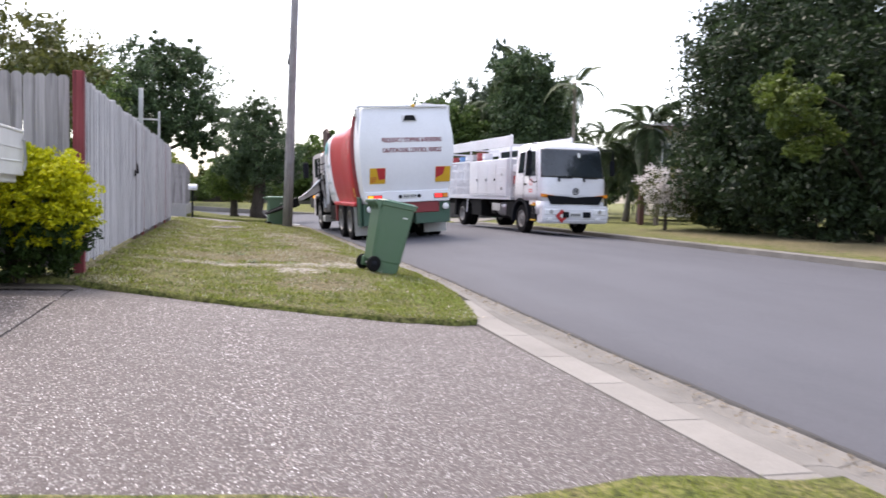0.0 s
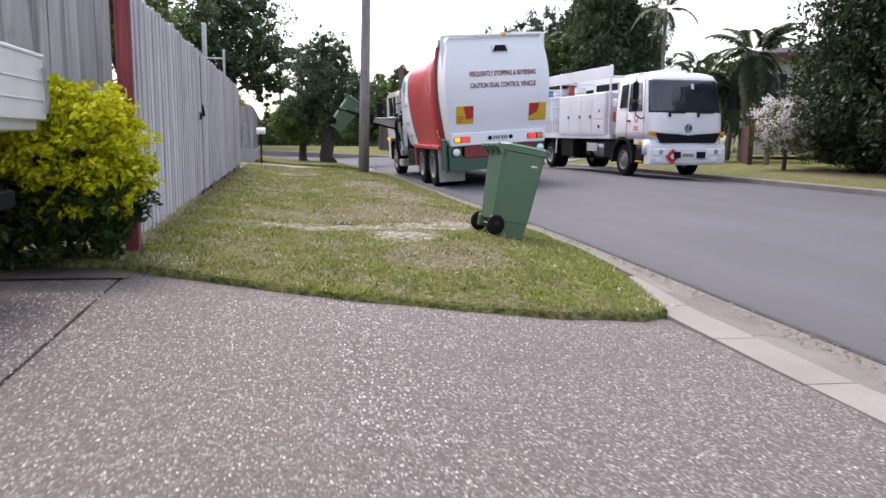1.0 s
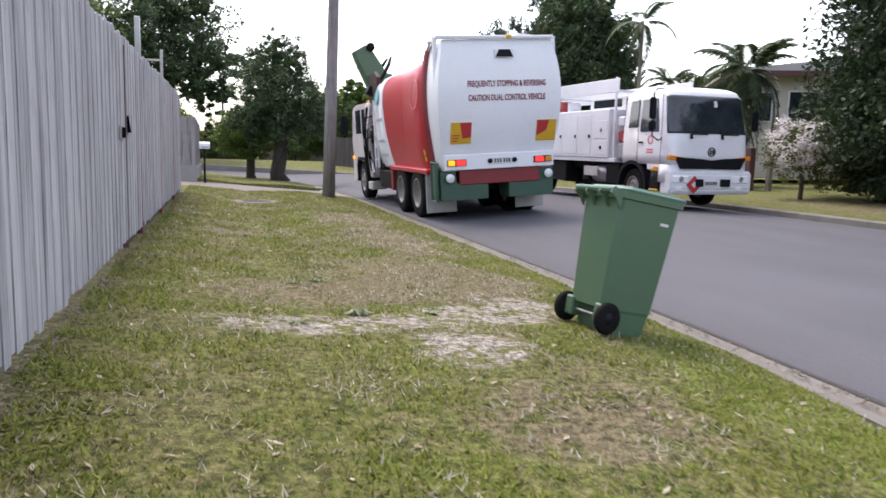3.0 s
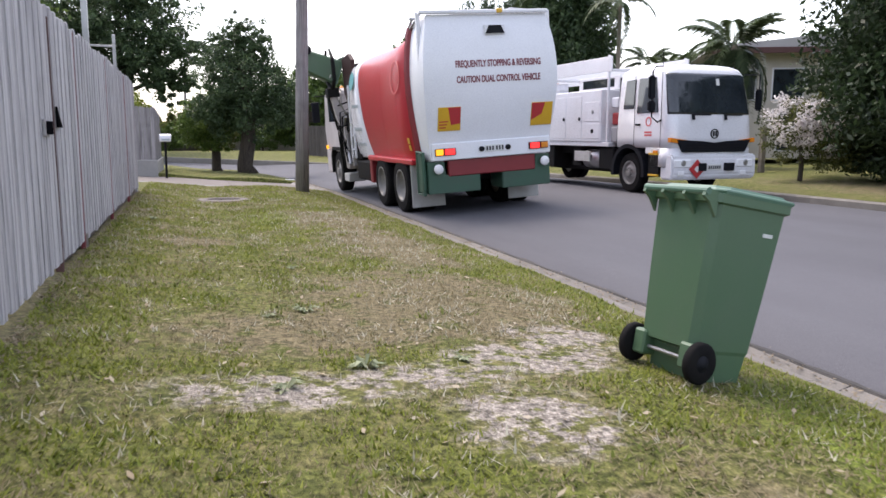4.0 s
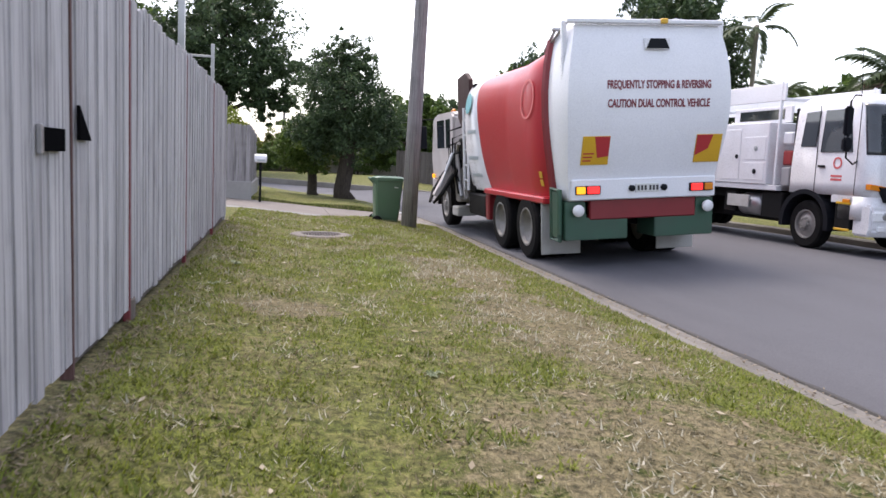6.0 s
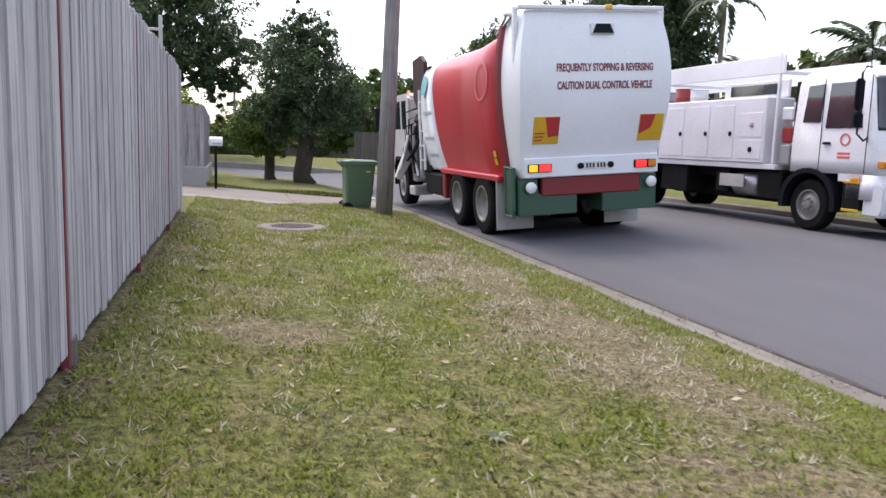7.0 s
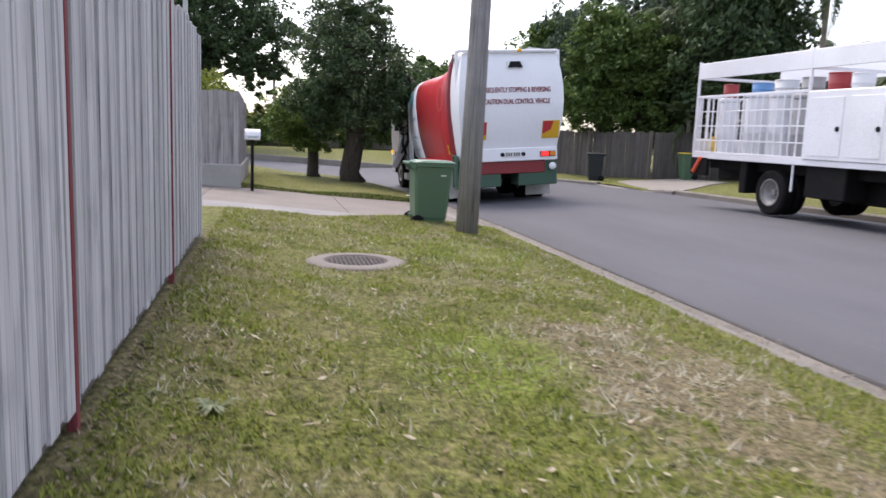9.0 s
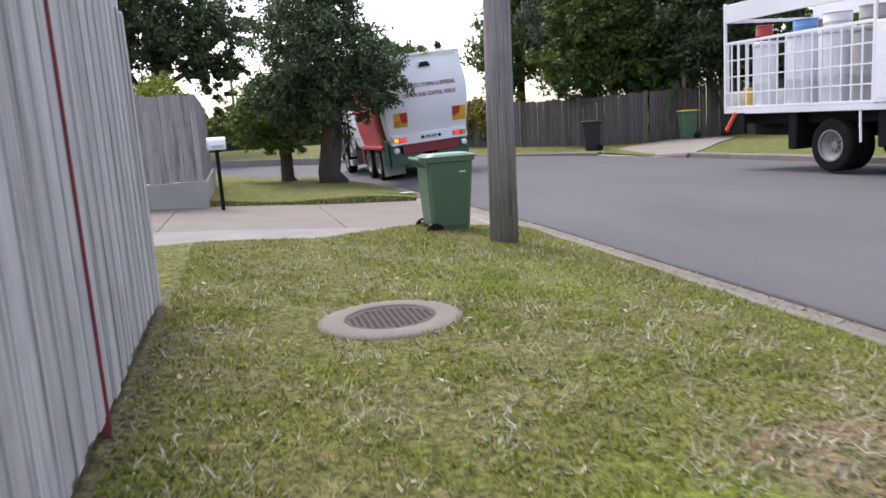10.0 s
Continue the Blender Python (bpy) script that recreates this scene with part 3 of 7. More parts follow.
# kerbs: pieces with open joints
kerb_left = tagged(new("kerb"), "weathered roll-over concrete kerb and gutter with joints", "kerb", kind="structure")


def lowered(y):
    """1 where the kerb is laid down across a driveway, 0 elsewhere, with a ramp between."""
    def span(a, b_):
        return max(0.0, min(1.0, (y - a) / 0.5)) * max(0.0, min(1.0, (b_ - y) / 1.3))
    return max(span(3.2, 9.8), span(26.4, 33.0))


def kerb_piece(y0, y1, mat):
    rings = []
    for y in steps(y0 + 0.004, y1 - 0.004, 0.3):
        e = kerb_line(y)
        k = lowered(y)
        wob = 0.006 * noise.noise((y * 2.1, 5, 1))
        f = between(FALL, y) + between(DIP, y)
        top = -0.17 - 0.07 * k + f + wob
        lip = -0.236 + f
        b0 = e - 0.03
        prof = [(b0, top - 0.2), (b0, top - 0.004), (e, top + 0.002), (e + 0.07, top - 0.004), (e + 0.15, lip - 0.018), (e + 0.2, lip - 0.03), (e + 0.34, lip + 0.004), (e + 0.355, lip - 0.1)]
        rings.append([(x, y, z) for x, z in prof])
    return part("kerb_piece", loft(rings), mat, kerb_left)


def apron_piece(y0, y1):
    """A pale slab behind the laid-down kerb, where a driveway crosses it."""
    rings = []
    for y in steps(y0 + 0.006, y1 - 0.006, 0.3):
        e, k = kerb_line(y) - 0.042, lowered(y)
        top = -0.17 - 0.07 * k + between(FALL, y) + between(DIP, y) + 0.012
        rings.append([(x, y, z) for x, z in ((e - 0.02 - 0.30 * k, top - 0.2), (e - 0.02 - 0.30 * k, top + 0.008), (e - 0.012, top), (e, top - 0.01), (e, top - 0.2))])
    return part("apron_slab", loft(rings), APRON, kerb_left, "pale flat concrete strip with joints")


ys = steps(-13, 3.2, 1.2) + steps(4.3, 9.0, 1.15) + steps(10.2, 26.4, 1.2) + steps(27.6, 32.6, 1.0) + steps(33.7, 42.9, 1.1)
for a, b in zip(ys, ys[1:]):
    kerb_piece(a, b, KERB)
for run in (steps(3.3, 9.5, 0.9), steps(26.7, 32.6, 0.98)):
    for a, b in zip(run, run[1:]):
        apron_piece(a, b)

# the dark broken edge where asphalt meets the gutter
verts, faces = [], []
for i, y in enumerate(steps(-8, 35.5, 0.09)):
    mid = kerb_line(y) + 0.358 + 0.012 * noise.noise((y * 1.6, 3, 2))
    half = 0.010 + 0.020 * max(0.0, 0.35 + noise.noise((y * 2.3, 8, 4)) + 0.6 * noise.noise((y * 9, 1, 4)))
    verts += [(mid - half, y, road_z(4.5, y) - 0.004), (mid, y, road_z(4.5, y) + 0.010), (mid + half * 1.5, y, road_z(4.56, y) + 0.002)]
    if i:
        j = 3 * i
        faces += [(j - 3, j - 2, j + 1, j), (j - 2, j - 1, j + 2, j + 1)]
me = bpy.data.meshes.new("gutter_dirt")
me.from_pydata(verts, [], faces)
me.materials.append(concrete("damp_gutter_dirt", (0.020, 0.019, 0.020), (0.05, 0.047, 0.044), 60))
tagged(new("gutter_dirt", me), "dark damp grit along the broken asphalt edge", "dirt", kind="stuff")


def right_edge(y):
    return ROAD_RIGHT if y < 36 else ROAD_RIGHT - 0.035 * (y - 36) ** 2


def right_z(x, y):
    up = between([(12.4, 0.06), (13.5, 0.07), (17, 0.16), (40, 0.5)], x)
    dip = 0.13 * max(0.0, 1 - abs(y - 38.0) / 2.6) * max(0.0, min(1.0, (15 - x) / 2))
    return up - dip + between(FALL, y) + 0.02 * noise.noise((x * 1.1, y * 1.1, 8))


kerb_right = tagged(new("kerb"), "grey concrete kerb along the far verge", "kerb", kind="structure")
far_runs = [(a, b) for run in (steps(-12, 35.9, 1.8), steps(40.2, 61.2, 1.5)) for a, b in zip(run, run[1:])]
for a, b in far_runs:
    bm = loft([[(right_edge(y) + dx, y, dz + between(FALL, y)) for dx, dz in ((-0.02, -0.25), (0.0, 0.03), (0.03, 0.058), (0.13, 0.062), (0.15, 0.05), (0.15, -0.25))] for y in steps(a + 0.004, b - 0.004, 0.9)])
    part("kerb_piece", bm, KERB, kerb_right)
bm = bmesh.new()
rows = []
for y in steps(-14, 62, 1.0):
    e = right_edge(y) + 0.15
    rows.append([bm.verts.new((e + u * u * 40, y, right_z(e + u * u * 40, y))) for u in steps(0, 1, 1 / 24)])
for a, b in zip(rows, rows[1:]):
    for i in range(len(a) - 1):
        bm.faces.new((a[i], a[i + 1], b[i + 1], b[i]))
tagged(part("verge_4", bm, TURF, shade=True), "dry mown verge, browned also for the shade under dark trees", "grass verge", kind="structure")
drive3 = tagged(new("driveway"), "pale concrete crossover on the far verge", "driveway", kind="structure")
slab("concrete_slab", [(12.30, 35.9), (17.0, 40.2), (16.4, 42.9), (11.74, 40.2)], lambda x, y: right_z(x, y) + 0.03 - 0.09 * max(0, 1 - (x - 11.8) / 1.5), APRON, drive3)
tagged(sheet("verge_5", steps(-80, 16, 4), [61.6, 62.5, 66, 72, 82], lambda x, y: between(FALL, y) - 0.02, TURF), "verge across the side street", "grass verge", kind="structure")
kerb_far = tagged(new("kerb"), "pale concrete kerb across the side street", "kerb", kind="structure")
for a, b in zip(steps(-60, 16, 4.0), steps(-60, 16, 4.0)[1:]):
    part("kerb_piece", box(a + 0.005, b - 0.005, 61.42, 61.62, -0.5, 0.0, 0.02), APRON, kerb_far)


# ---- grass blades ----
def blades(name, rng, count, area, mat, label, length, width, keep):
    x = rng.uniform(area[0], area[1], count)
    y = rng.uniform(area[2], area[3], count)
    ok = np.array([keep(a, b) for a, b in zip(x, y)])
    x, y = x[ok], y[ok]
    k = len(x)
    z = np.array([verge_z(a, b) for a, b in zip(x, y)]) - 0.004
    root = np.stack([x, y, z], 1)
    turn = rng.uniform(0, 2 * math.pi, k)
    d = np.stack([np.cos(turn), np.sin(turn), np.zeros(k)], 1)
    s = np.stack([-np.sin(turn), np.cos(turn), np.zeros(k)], 1)
    ln = (length * rng.uniform(0.5, 1.4, k))[:, None]
    lean = rng.uniform(0.6, 1.7, k)[:, None]
    tip = root + d * ln * lean * 0.75 + np.array([0, 0, 1]) * ln * np.clip(1.2 - lean * 0.65, 0.12, 1)
    w = (width * rng.uniform(0.6, 1.3, k))[:, None]
    verts = np.stack([root - s * w, root + s * w, tip], 1).reshape(-1, 3)
    ob = new(name, cloud_mesh(name, verts, np.arange(k * 3).reshape(-1, 3), mat))
    return tagged(ob, label, "grass", kind="stuff")


def worn(spots, x, y):
    return max(max(0.0, 1.15 - math.hypot((x - a) / rx, (y - b) / ry)) for a, b, rx, ry in spots)


rng = np.random.default_rng(5)


def on_turf(x, y):
    return x < left_edge(y) - 0.02 and (y > near_edge(x) + 0.02 or y < 3.7) and y < far_edge(x) - 0.03 and math.hypot(x - 1.45, y - 22.45) > 0.46


def keep_green(x, y):
    lush = noise.noise((x * 1.9, y * 1.9, 2)) + 0.6 * noise.noise((x * 6, y * 6, 9)) + 0.5 * noise.noise((x * 19, y * 19, 4))
    return on_turf(x, y) and lush > -0.05 + 0.9 * worn(DRY, x, y) + 2.2 * worn(BARE, x, y) - 0.3 * (x > 3.4)


def keep_lush(x, y):
    return on_turf(x, y) and rng.random() < worn(LUSH, x, y) * (1.1 + 1.6 * noise.noise((x * 9, y * 9, 6)))


def keep_clip(x, y):
    return on_turf(x, y) and noise.noise((x * 2.3, y * 2.3, 14)) + 0.6 * noise.noise((x * 7, y * 7, 3)) > 0.16 - 0.25 * worn(DRY, x, y)


def keep_dry(x, y):
    lush = noise.noise((x * 1.9, y * 1.9, 2)) + 0.6 * noise.noise((x * 6, y * 6, 9)) + 0.5 * noise.noise((x * 19, y * 19, 4))
    return on_turf(x, y) and lush < 0.25 + 0.5 * worn(DRY, x, y) and rng.random() > 1.4 * worn(BARE, x, y) - 0.2


blades("grass_blades", rng, 190000, (0.03, 4.2, 7.9, 18), BLADE_GREEN, "short green grass blades on the verge", 0.038, 0.0060, keep_green)
blades("grass_blades", rng, 110000, (0.03, 4.2, 18, 26.9), BLADE_GREEN, "short green grass blades near the pole", 0.044, 0.0070, keep_green)
blades("dry_grass_blades", rng, 90000, (0.03, 4.2, 7.9, 18), BLADE_DRY, "dry straw-coloured grass blades on the verge", 0.036, 0.0048, keep_dry)
blades("dry_grass_blades", rng, 40000, (0.03, 4.2, 18, 26.9), BLADE_DRY, "dry straw-coloured grass clippings", 0.055, 0.005, keep_dry)
blades("lush_grass_blades", rng, 85000, (0.03, 4.05, 8.0, 25), leaves("lush_grass", (0.085, 0.12, 0.012), (0.25, 0.32, 0.045), 0.6), "bright green tufts in the turf", 0.055, 0.0042, keep_lush)
blades("grass_clippings", rng, 30000, (0.2, 4.0, 8.2, 25), CLIPPING, "pale dry clippings lying on the turf", 0.055, 0.0055, keep_clip)
def keep_clump(x, y):
    return on_turf(x, y) and noise.noise((x * 3.1, y * 3.1, 21)) + 0.9 * noise.noise((x * 11, y * 11, 13)) > 0.32 + 0.5 * worn(DRY, x, y) + 2.0 * worn(BARE, x, y)


def keep_straw(x, y):
    return on_turf(x, y) and noise.noise((x * 2.7, y * 2.7, 31)) + 0.8 * noise.noise((x * 10, y * 10, 17)) > 0.38 - 0.35 * worn(DRY, x, y)


blades("grass_tufts", rng, 110000, (0.03, 4.15, 8.2, 26.6), leaves("deep_grass", (0.045, 0.066, 0.010), (0.17, 0.21, 0.035), 0.6), "coarse darker green tufts in the turf", 0.055, 0.0075, keep_clump)
blades("straw", rng, 16000, (0.1, 4.0, 15.5, 25.5), CLIPPING, "loose pale straw lying on the mown turf", 0.075, 0.0062, keep_straw)
blades("grass_blades", rng, 12000, (1.5, 4.1, 2.4, 4.1), BLADE_GREEN, "green grass edge beside the driveway", 0.04, 0.003, lambda x, y: y < 3.72 + 0.33 * max(0.0, min(1.0, (x - 2.3) / 0.8)))
blades("grass_tufts", rng, 1800, (0.02, 0.2, 9.4, 22.9), BLADE_GREEN, "longer grass along the foot of the fence", 0.055, 0.003, lambda x, y: noise.noise((0, y * 2.5, 1)) > 0.1)


def weed(x, y, r, seed):
    """A flat rosette of broad leaves."""
    g = np.random.default_rng(seed)
    t = thing("weed", pose(x, y, verge_z(x, y)), "low grey-green weed rosette in bare sandy turf", "weed", "verge weeds")
    bm = bmesh.new()
    for k in range(30):
        a, ln = g.uniform(0, 6.28), r * g.uniform(0.4, 1.1)
        d, s = Vector((math.cos(a), math.sin(a), 0)), Vector((-math.sin(a), math.cos(a), 0))
        w = ln * 0.12
        h = g.uniform(0.15, 0.5)
        p = [bm.verts.new(q) for q in (d * 0.01 - s * w * 0.3, d * ln * 0.55 - s * w + Vector((0, 0, ln * h)), d * ln + Vector((0, 0, ln * h * 0.7)), d * ln * 0.55 + s * w + Vector((0, 0, ln * h)), d * 0.01 + s * w * 0.3)]
        bm.faces.new(p)
    part("leaves", bm, WEED, t)


for i, (x, y, r) in enumerate(((1.29, 11.47, 0.13), (1.72, 11.75, 0.15), (2.25, 11.75, 0.1), (1.61, 13.05, 0.14), (1.72, 14.7, 0.09), (0.45, 18.3, 0.15), (0.35, 17.0, 0.1), (1.35, 12.9, 0.07))):
    weed(x, y, r * 0.75, 40 + i)

# leaf crumbs and grit in the gutter and along the fence
g = np.random.default_rng(17)
k = 5200
gy = np.where(np.arange(k) < 3400, g.uniform(2, 34, k), g.uniform(9.5, 23, k))
gx = np.where(np.arange(k) < 3400, 4.13 + g.normal(0.27, 0.07, k), np.abs(g.normal(0.05, 0.09, k)))
gz = np.array([(-0.225 + between(FALL, b) + between(DIP, b) if a > 3 else verge_z(a, b) + 0.004) for a, b in zip(gx, gy)])
cen = np.stack([gx, gy, gz], 1)
an = g.uniform(0, 6.28, k)
dd = np.stack([np.cos(an), np.sin(an), g.normal(0, 0.3, k)], 1) * g.uniform(0.006, 0.022, k)[:, None]
ss = np.stack([-np.sin(an), np.cos(an), g.normal(0, 0.3, k)], 1) * g.uniform(0.004, 0.010, k)[:, None]
tagged(new("gutter_litter", cloud_mesh("gutter_litter", np.stack([cen - dd, cen + ss, cen + dd, cen - ss], 1).reshape(-1, 3), np.arange(k * 4).reshape(-1, 4), leaves("brown_leaf_crumbs", (0.07, 0.05, 0.035), (0.30, 0.25, 0.18), 0.8))), "brown leaf crumbs in the gutter and under the fence", "leaf litter", kind="stuff")

# leaf litter and paper scraps
g = np.random.default_rng(11)
k = 420
lx, ly = g.uniform(0.1, 3.9, k), g.uniform(8.2, 24, k)
cen = np.stack([lx, ly, [verge_z(a, b) + 0.012 for a, b in zip(lx, ly)]], 1)
an = g.uniform(0, 6.28, k)
dd = np.stack([np.cos(an), np.sin(an), g.normal(0, 0.25, k)], 1) * g.uniform(0.015, 0.04, k)[:, None]
ss = np.stack([-np.sin(an), np.cos(an), g.normal(0, 0.25, k)], 1) * g.uniform(0.008, 0.016, k)[:, None]
tagged(new("leaf_litter", cloud_mesh("leaf_litter", np.stack([cen - dd, cen + ss, cen + dd, cen - ss], 1).reshape(-1, 3), np.arange(k * 4).reshape(-1, 4), leaves("fallen_leaves", (0.22, 0.16, 0.09), (0.5, 0.45, 0.36), 0.8))), "pale fallen leaves scattered on the turf", "leaf litter", kind="stuff")


# ---- loose pebbles of the driveway ----
def pebbles():
    g = np.random.default_rng(21)
    k = 24000
    x = g.uniform(-0.4, 3.8, k)
    y = g.uniform(3.75, 8.1, k)
    z = np.array([drive_z(a, b) for a, b in zip(x, y)])
    r = g.uniform(0.0028, 0.0062, k)
    ring = [(math.cos(a), math.sin(a)) for a in (0, 1.26, 2.51, 3.77, 5.03)]
    turn = g.uniform(0, 6.28, k)
    verts = np.zeros((k, 6, 3))
    for i, (c, s) in enumerate(ring):
        q = r * g.uniform(0.8, 1.3, k)
        verts[:, i, 0] = x + q * (c * np.cos(turn) - s * np.sin(turn))
        verts[:, i, 1] = y + q * (c * np.sin(turn) + s * np.cos(turn))
        verts[:, i, 2] = z - 0.001
    verts[:, 5] = np.stack([x, y, z + r * 0.55], 1)
    base = np.arange(k)[:, None, None] * 6
    tri = np.array([[i, (i + 1) % 5, 5] for i in range(5)])[None]
    m, n, l, b = material("pebble_tints")
    geo = n.new("ShaderNodeNewGeometry")
    c = ramp(n, l, geo.outputs["Random Per Island"], (0.0, (0.10, 0.085, 0.08)), (0.4, (0.24, 0.20, 0.19)), (0.75, (0.36, 0.33, 0.32)), (0.93, (0.56, 0.54, 0.54)))
    l.new(c, b.inputs["Base Color"])
    b.inputs["Roughness"].default_value = 0.6
    ob = new("pebbles", cloud_mesh("pebbles", verts.reshape(-1, 3), (base + tri).reshape(-1, 3), m))
    smooth(ob)
    tagged(ob, "rounded brown and white pebbles set in the driveway", "pebbles", kind="stuff")


pebbles()


# ---- manhole and pole ----
man = thing("manhole", pose(1.45, 22.44, verge_z(1.45, 22.44) + 0.005), "round iron manhole lid in a concrete ring in the turf", "manhole")
part("concrete_ring", lathe([(0.30, -0.05), (0.30, 0.012), (0.315, 0.018), (0.44, 0.014), (0.485, 0.0), (0.485, -0.05)], 40), SLAB, man, "pale worn concrete ring", True)
bm = lathe([(0.296, -0.04), (0.296, 0.004), (0.285, 0.008), (0.01, 0.008)], 40)
for i in range(-6, 7):
    w = math.sqrt(max(0, 0.27 ** 2 - (i * 0.042) ** 2))
    for j in range(int(w / 0.045)):
        for s in (-1, 1):
            box(i * 0.042 - 0.012, i * 0.042 + 0.012, s * (j + 0.5) * 0.045 - 0.012, s * (j + 0.5) * 0.045 + 0.012, 0.005, 0.013, 0, bm)
part("lid", bm, IRON, man, "brown cast-iron lid with raised studs")

pole = thing("utility_pole", pose(3.27, 25.3, -0.22, 0, 1.0, 0), "tall grey weathered timber utility pole standing in the turf", "utility pole")
part("shaft", tube([(0, 0, 0), (0, 0, 2.2), (0.0, 0, 5), (0, 0, 10.5)], [0.155, 0.142, 0.125, 0.105], 20), POLE_WOOD, pole, shade=True)
bm = box(-0.16, -0.10, -0.03, 0.03, 5.1, 5.28, 0.008)
tube([(-0.13, 0, 5.28), (-0.13, 0, 5.42)], 0.015, 8, bm)
part("bracket", bm, CHASSIS, pole, "small dark steel bracket")
for z in (5.6, 6.2):
    part("step_bolt", tube([(-0.12, 0, z), (-0.25, 0, z)], 0.009, 6), CHASSIS, pole)


# ---- fences ----
def paling_mesh(name, w, h, t, mat, cut, tilt=0.0):
    """A board from z 0 up, with its two top corners cut."""
    bm = prism([(-w / 2, 0), (w / 2, 0), (w / 2, h - cut), (w / 2 - cut, h), (-w / 2 + cut, h), (-w / 2, h - cut)], t, m=Matrix.Translation((0, -t / 2, 0)))
    return mesh_of(name, bm, mat)


def run_of_palings(fence, start, end, base, top, pitch, meshes, height, g, out, gaps=()):
    start, end = Vector(start), Vector(end)
    d = (end - start).normalized()
    turn = math.degrees(math.atan2(d.y, d.x))
    k = int((end - start).length / pitch)
    for i in range(k):
        s = (i + 0.5) * pitch
        if any(a < s < b for a, b in gaps):
            continue
        p = start + d * s
        f = s / (end - start).length
        b, tt = base[0] + (base[1] - base[0]) * f, top[0] + (top[1] - top[0]) * f
        m = pose(p.x + out[0] * 0.008 * (i % 2), p.y + out[1] * 0.008 * (i % 2), b + g.normal(0, 0.012), g.normal(0, 0.06), g.normal(0, 0.08), turn + g.normal(0, 0.6))
        me = meshes[int(g.integers(0, len(meshes)))]
        share("paling", me, fence, m @ Matrix.Diagonal((1, 1, (tt - b + g.normal(0, 0.012)) / height, 1)))


g = np.random.default_rng(31)
PAL = [paling_mesh("paling", w, 1.8, 0.016, PALING, c) for w, c in ((0.105, 0.006), (0.103, 0.012), (0.107, 0.004), (0.102, 0.008), (0.104, 0.014), (0.1025, 0.01))]
PAL_EAR = [paling_mesh("paling", w, 1.8, 0.016, PALING_DIM, 0.028) for w in (0.095, 0.098, 0.10)]
fence = thing("paling_fence", pose(0, 0, 0), "weathered grey timber paling fence with red posts and a latched gate", "fence")
run_of_palings(fence, (-0.012, 9.42, 0), (-0.012, 22.95, 0), (0.215, 0.245), (2.04, 2.06), 0.1, PAL, 1.8, g, (1, 0))
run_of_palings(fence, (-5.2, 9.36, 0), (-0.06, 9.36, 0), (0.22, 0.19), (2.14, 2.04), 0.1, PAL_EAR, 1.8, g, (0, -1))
for z in (0.42, 1.15, 1.78):
    part("rail", box(-0.09, -0.03, 9.45, 22.9, z, z + 0.07, 0.004), RAIL_WOOD, fence)
    part("rail", box(-5.2, -0.1, 9.375, 9.42, z, z + 0.07, 0.004), RAIL_WOOD, fence)
part("corner_post", box(-0.055, 0.045, 9.27, 9.36, -0.1, 2.08, 0.006), POST_RED, fence, "dark oxide-red corner post")
for y, w, mat in ((15.46, 0.018, POST_RED), (18.05, 0.019, POST_RED), (20.7, 0.010, POST_RED)):
    part("post", box(-0.03, 0.007, y - w, y + w, 0.0, 2.03, 0.002), mat, fence, "red-stained post showing between the boards")
part("post", box(-0.05, 0.007, 14.217, 14.241, 0.0, 1.98, 0.002), POST_BROWN, fence, "red-stained gate post")
part("ground_board", box(-0.09, -0.055, 14.4, 22.9, 0.02, 0.24, 0.004), RAIL_WOOD, fence, "dark sleeper board at the foot")
for y in (15.55, 9.45):
    part("stump", box(-0.07, 0.012, y - 0.06, y + 0.06, -0.1, 0.28, 0.01), RAIL_WOOD, fence)
# solid black pieces on the boards give the darkness inside the latch cuts
part("latch_opening", box(-0.002, 0.0225, 13.78, 14.07, 1.16, 1.25, 0.001), HOLE_SHADE, fence, "black block standing for the shaded gate latch slot")
part("latch_opening", prism([(0, 0), (0.2, 0.0), (0.0, 0.15)], 0.015, m=Matrix.Translation((0.0225, 14.30, 1.21)) @ pose(0, 0, 0, 0, 0, 90)), HOLE_SHADE, fence, "black wedge standing for the shaded triangular cut beside the latch")
part("latch_bar", box(0.008, 0.026, 13.745, 13.778, 1.15, 1.26, 0.002), STEEL, fence)
part("end_board", box(-0.16, -0.03, 23.02, 23.14, 0.0, 1.25, 0.004), PALING, fence, "low grey board at the fence end")

fence2 = thing("paling_fence", pose(0, 0, 0), "grey paling fence on a low concrete block base", "fence")
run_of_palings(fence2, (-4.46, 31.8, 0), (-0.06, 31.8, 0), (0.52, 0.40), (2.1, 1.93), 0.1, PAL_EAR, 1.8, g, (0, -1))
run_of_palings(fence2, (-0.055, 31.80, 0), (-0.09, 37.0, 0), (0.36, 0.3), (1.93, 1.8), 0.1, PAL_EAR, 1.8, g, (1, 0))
part("block_base", box(-4.5, -0.01, 31.74, 31.96, -0.35, 0.42, 0.012), BLOCK, fence2, "pale concrete block base")
part("block_base", box(-0.22, -0.012, 31.965, 36.9, -0.35, 0.38, 0.012), BLOCK, fence2, "pale concrete block base")
for z in (0.7, 1.6):
    part("rail", box(-4.4, -0.05, 31.815, 31.87, z, z + 0.07, 0.004), RAIL_WOOD, fence2)

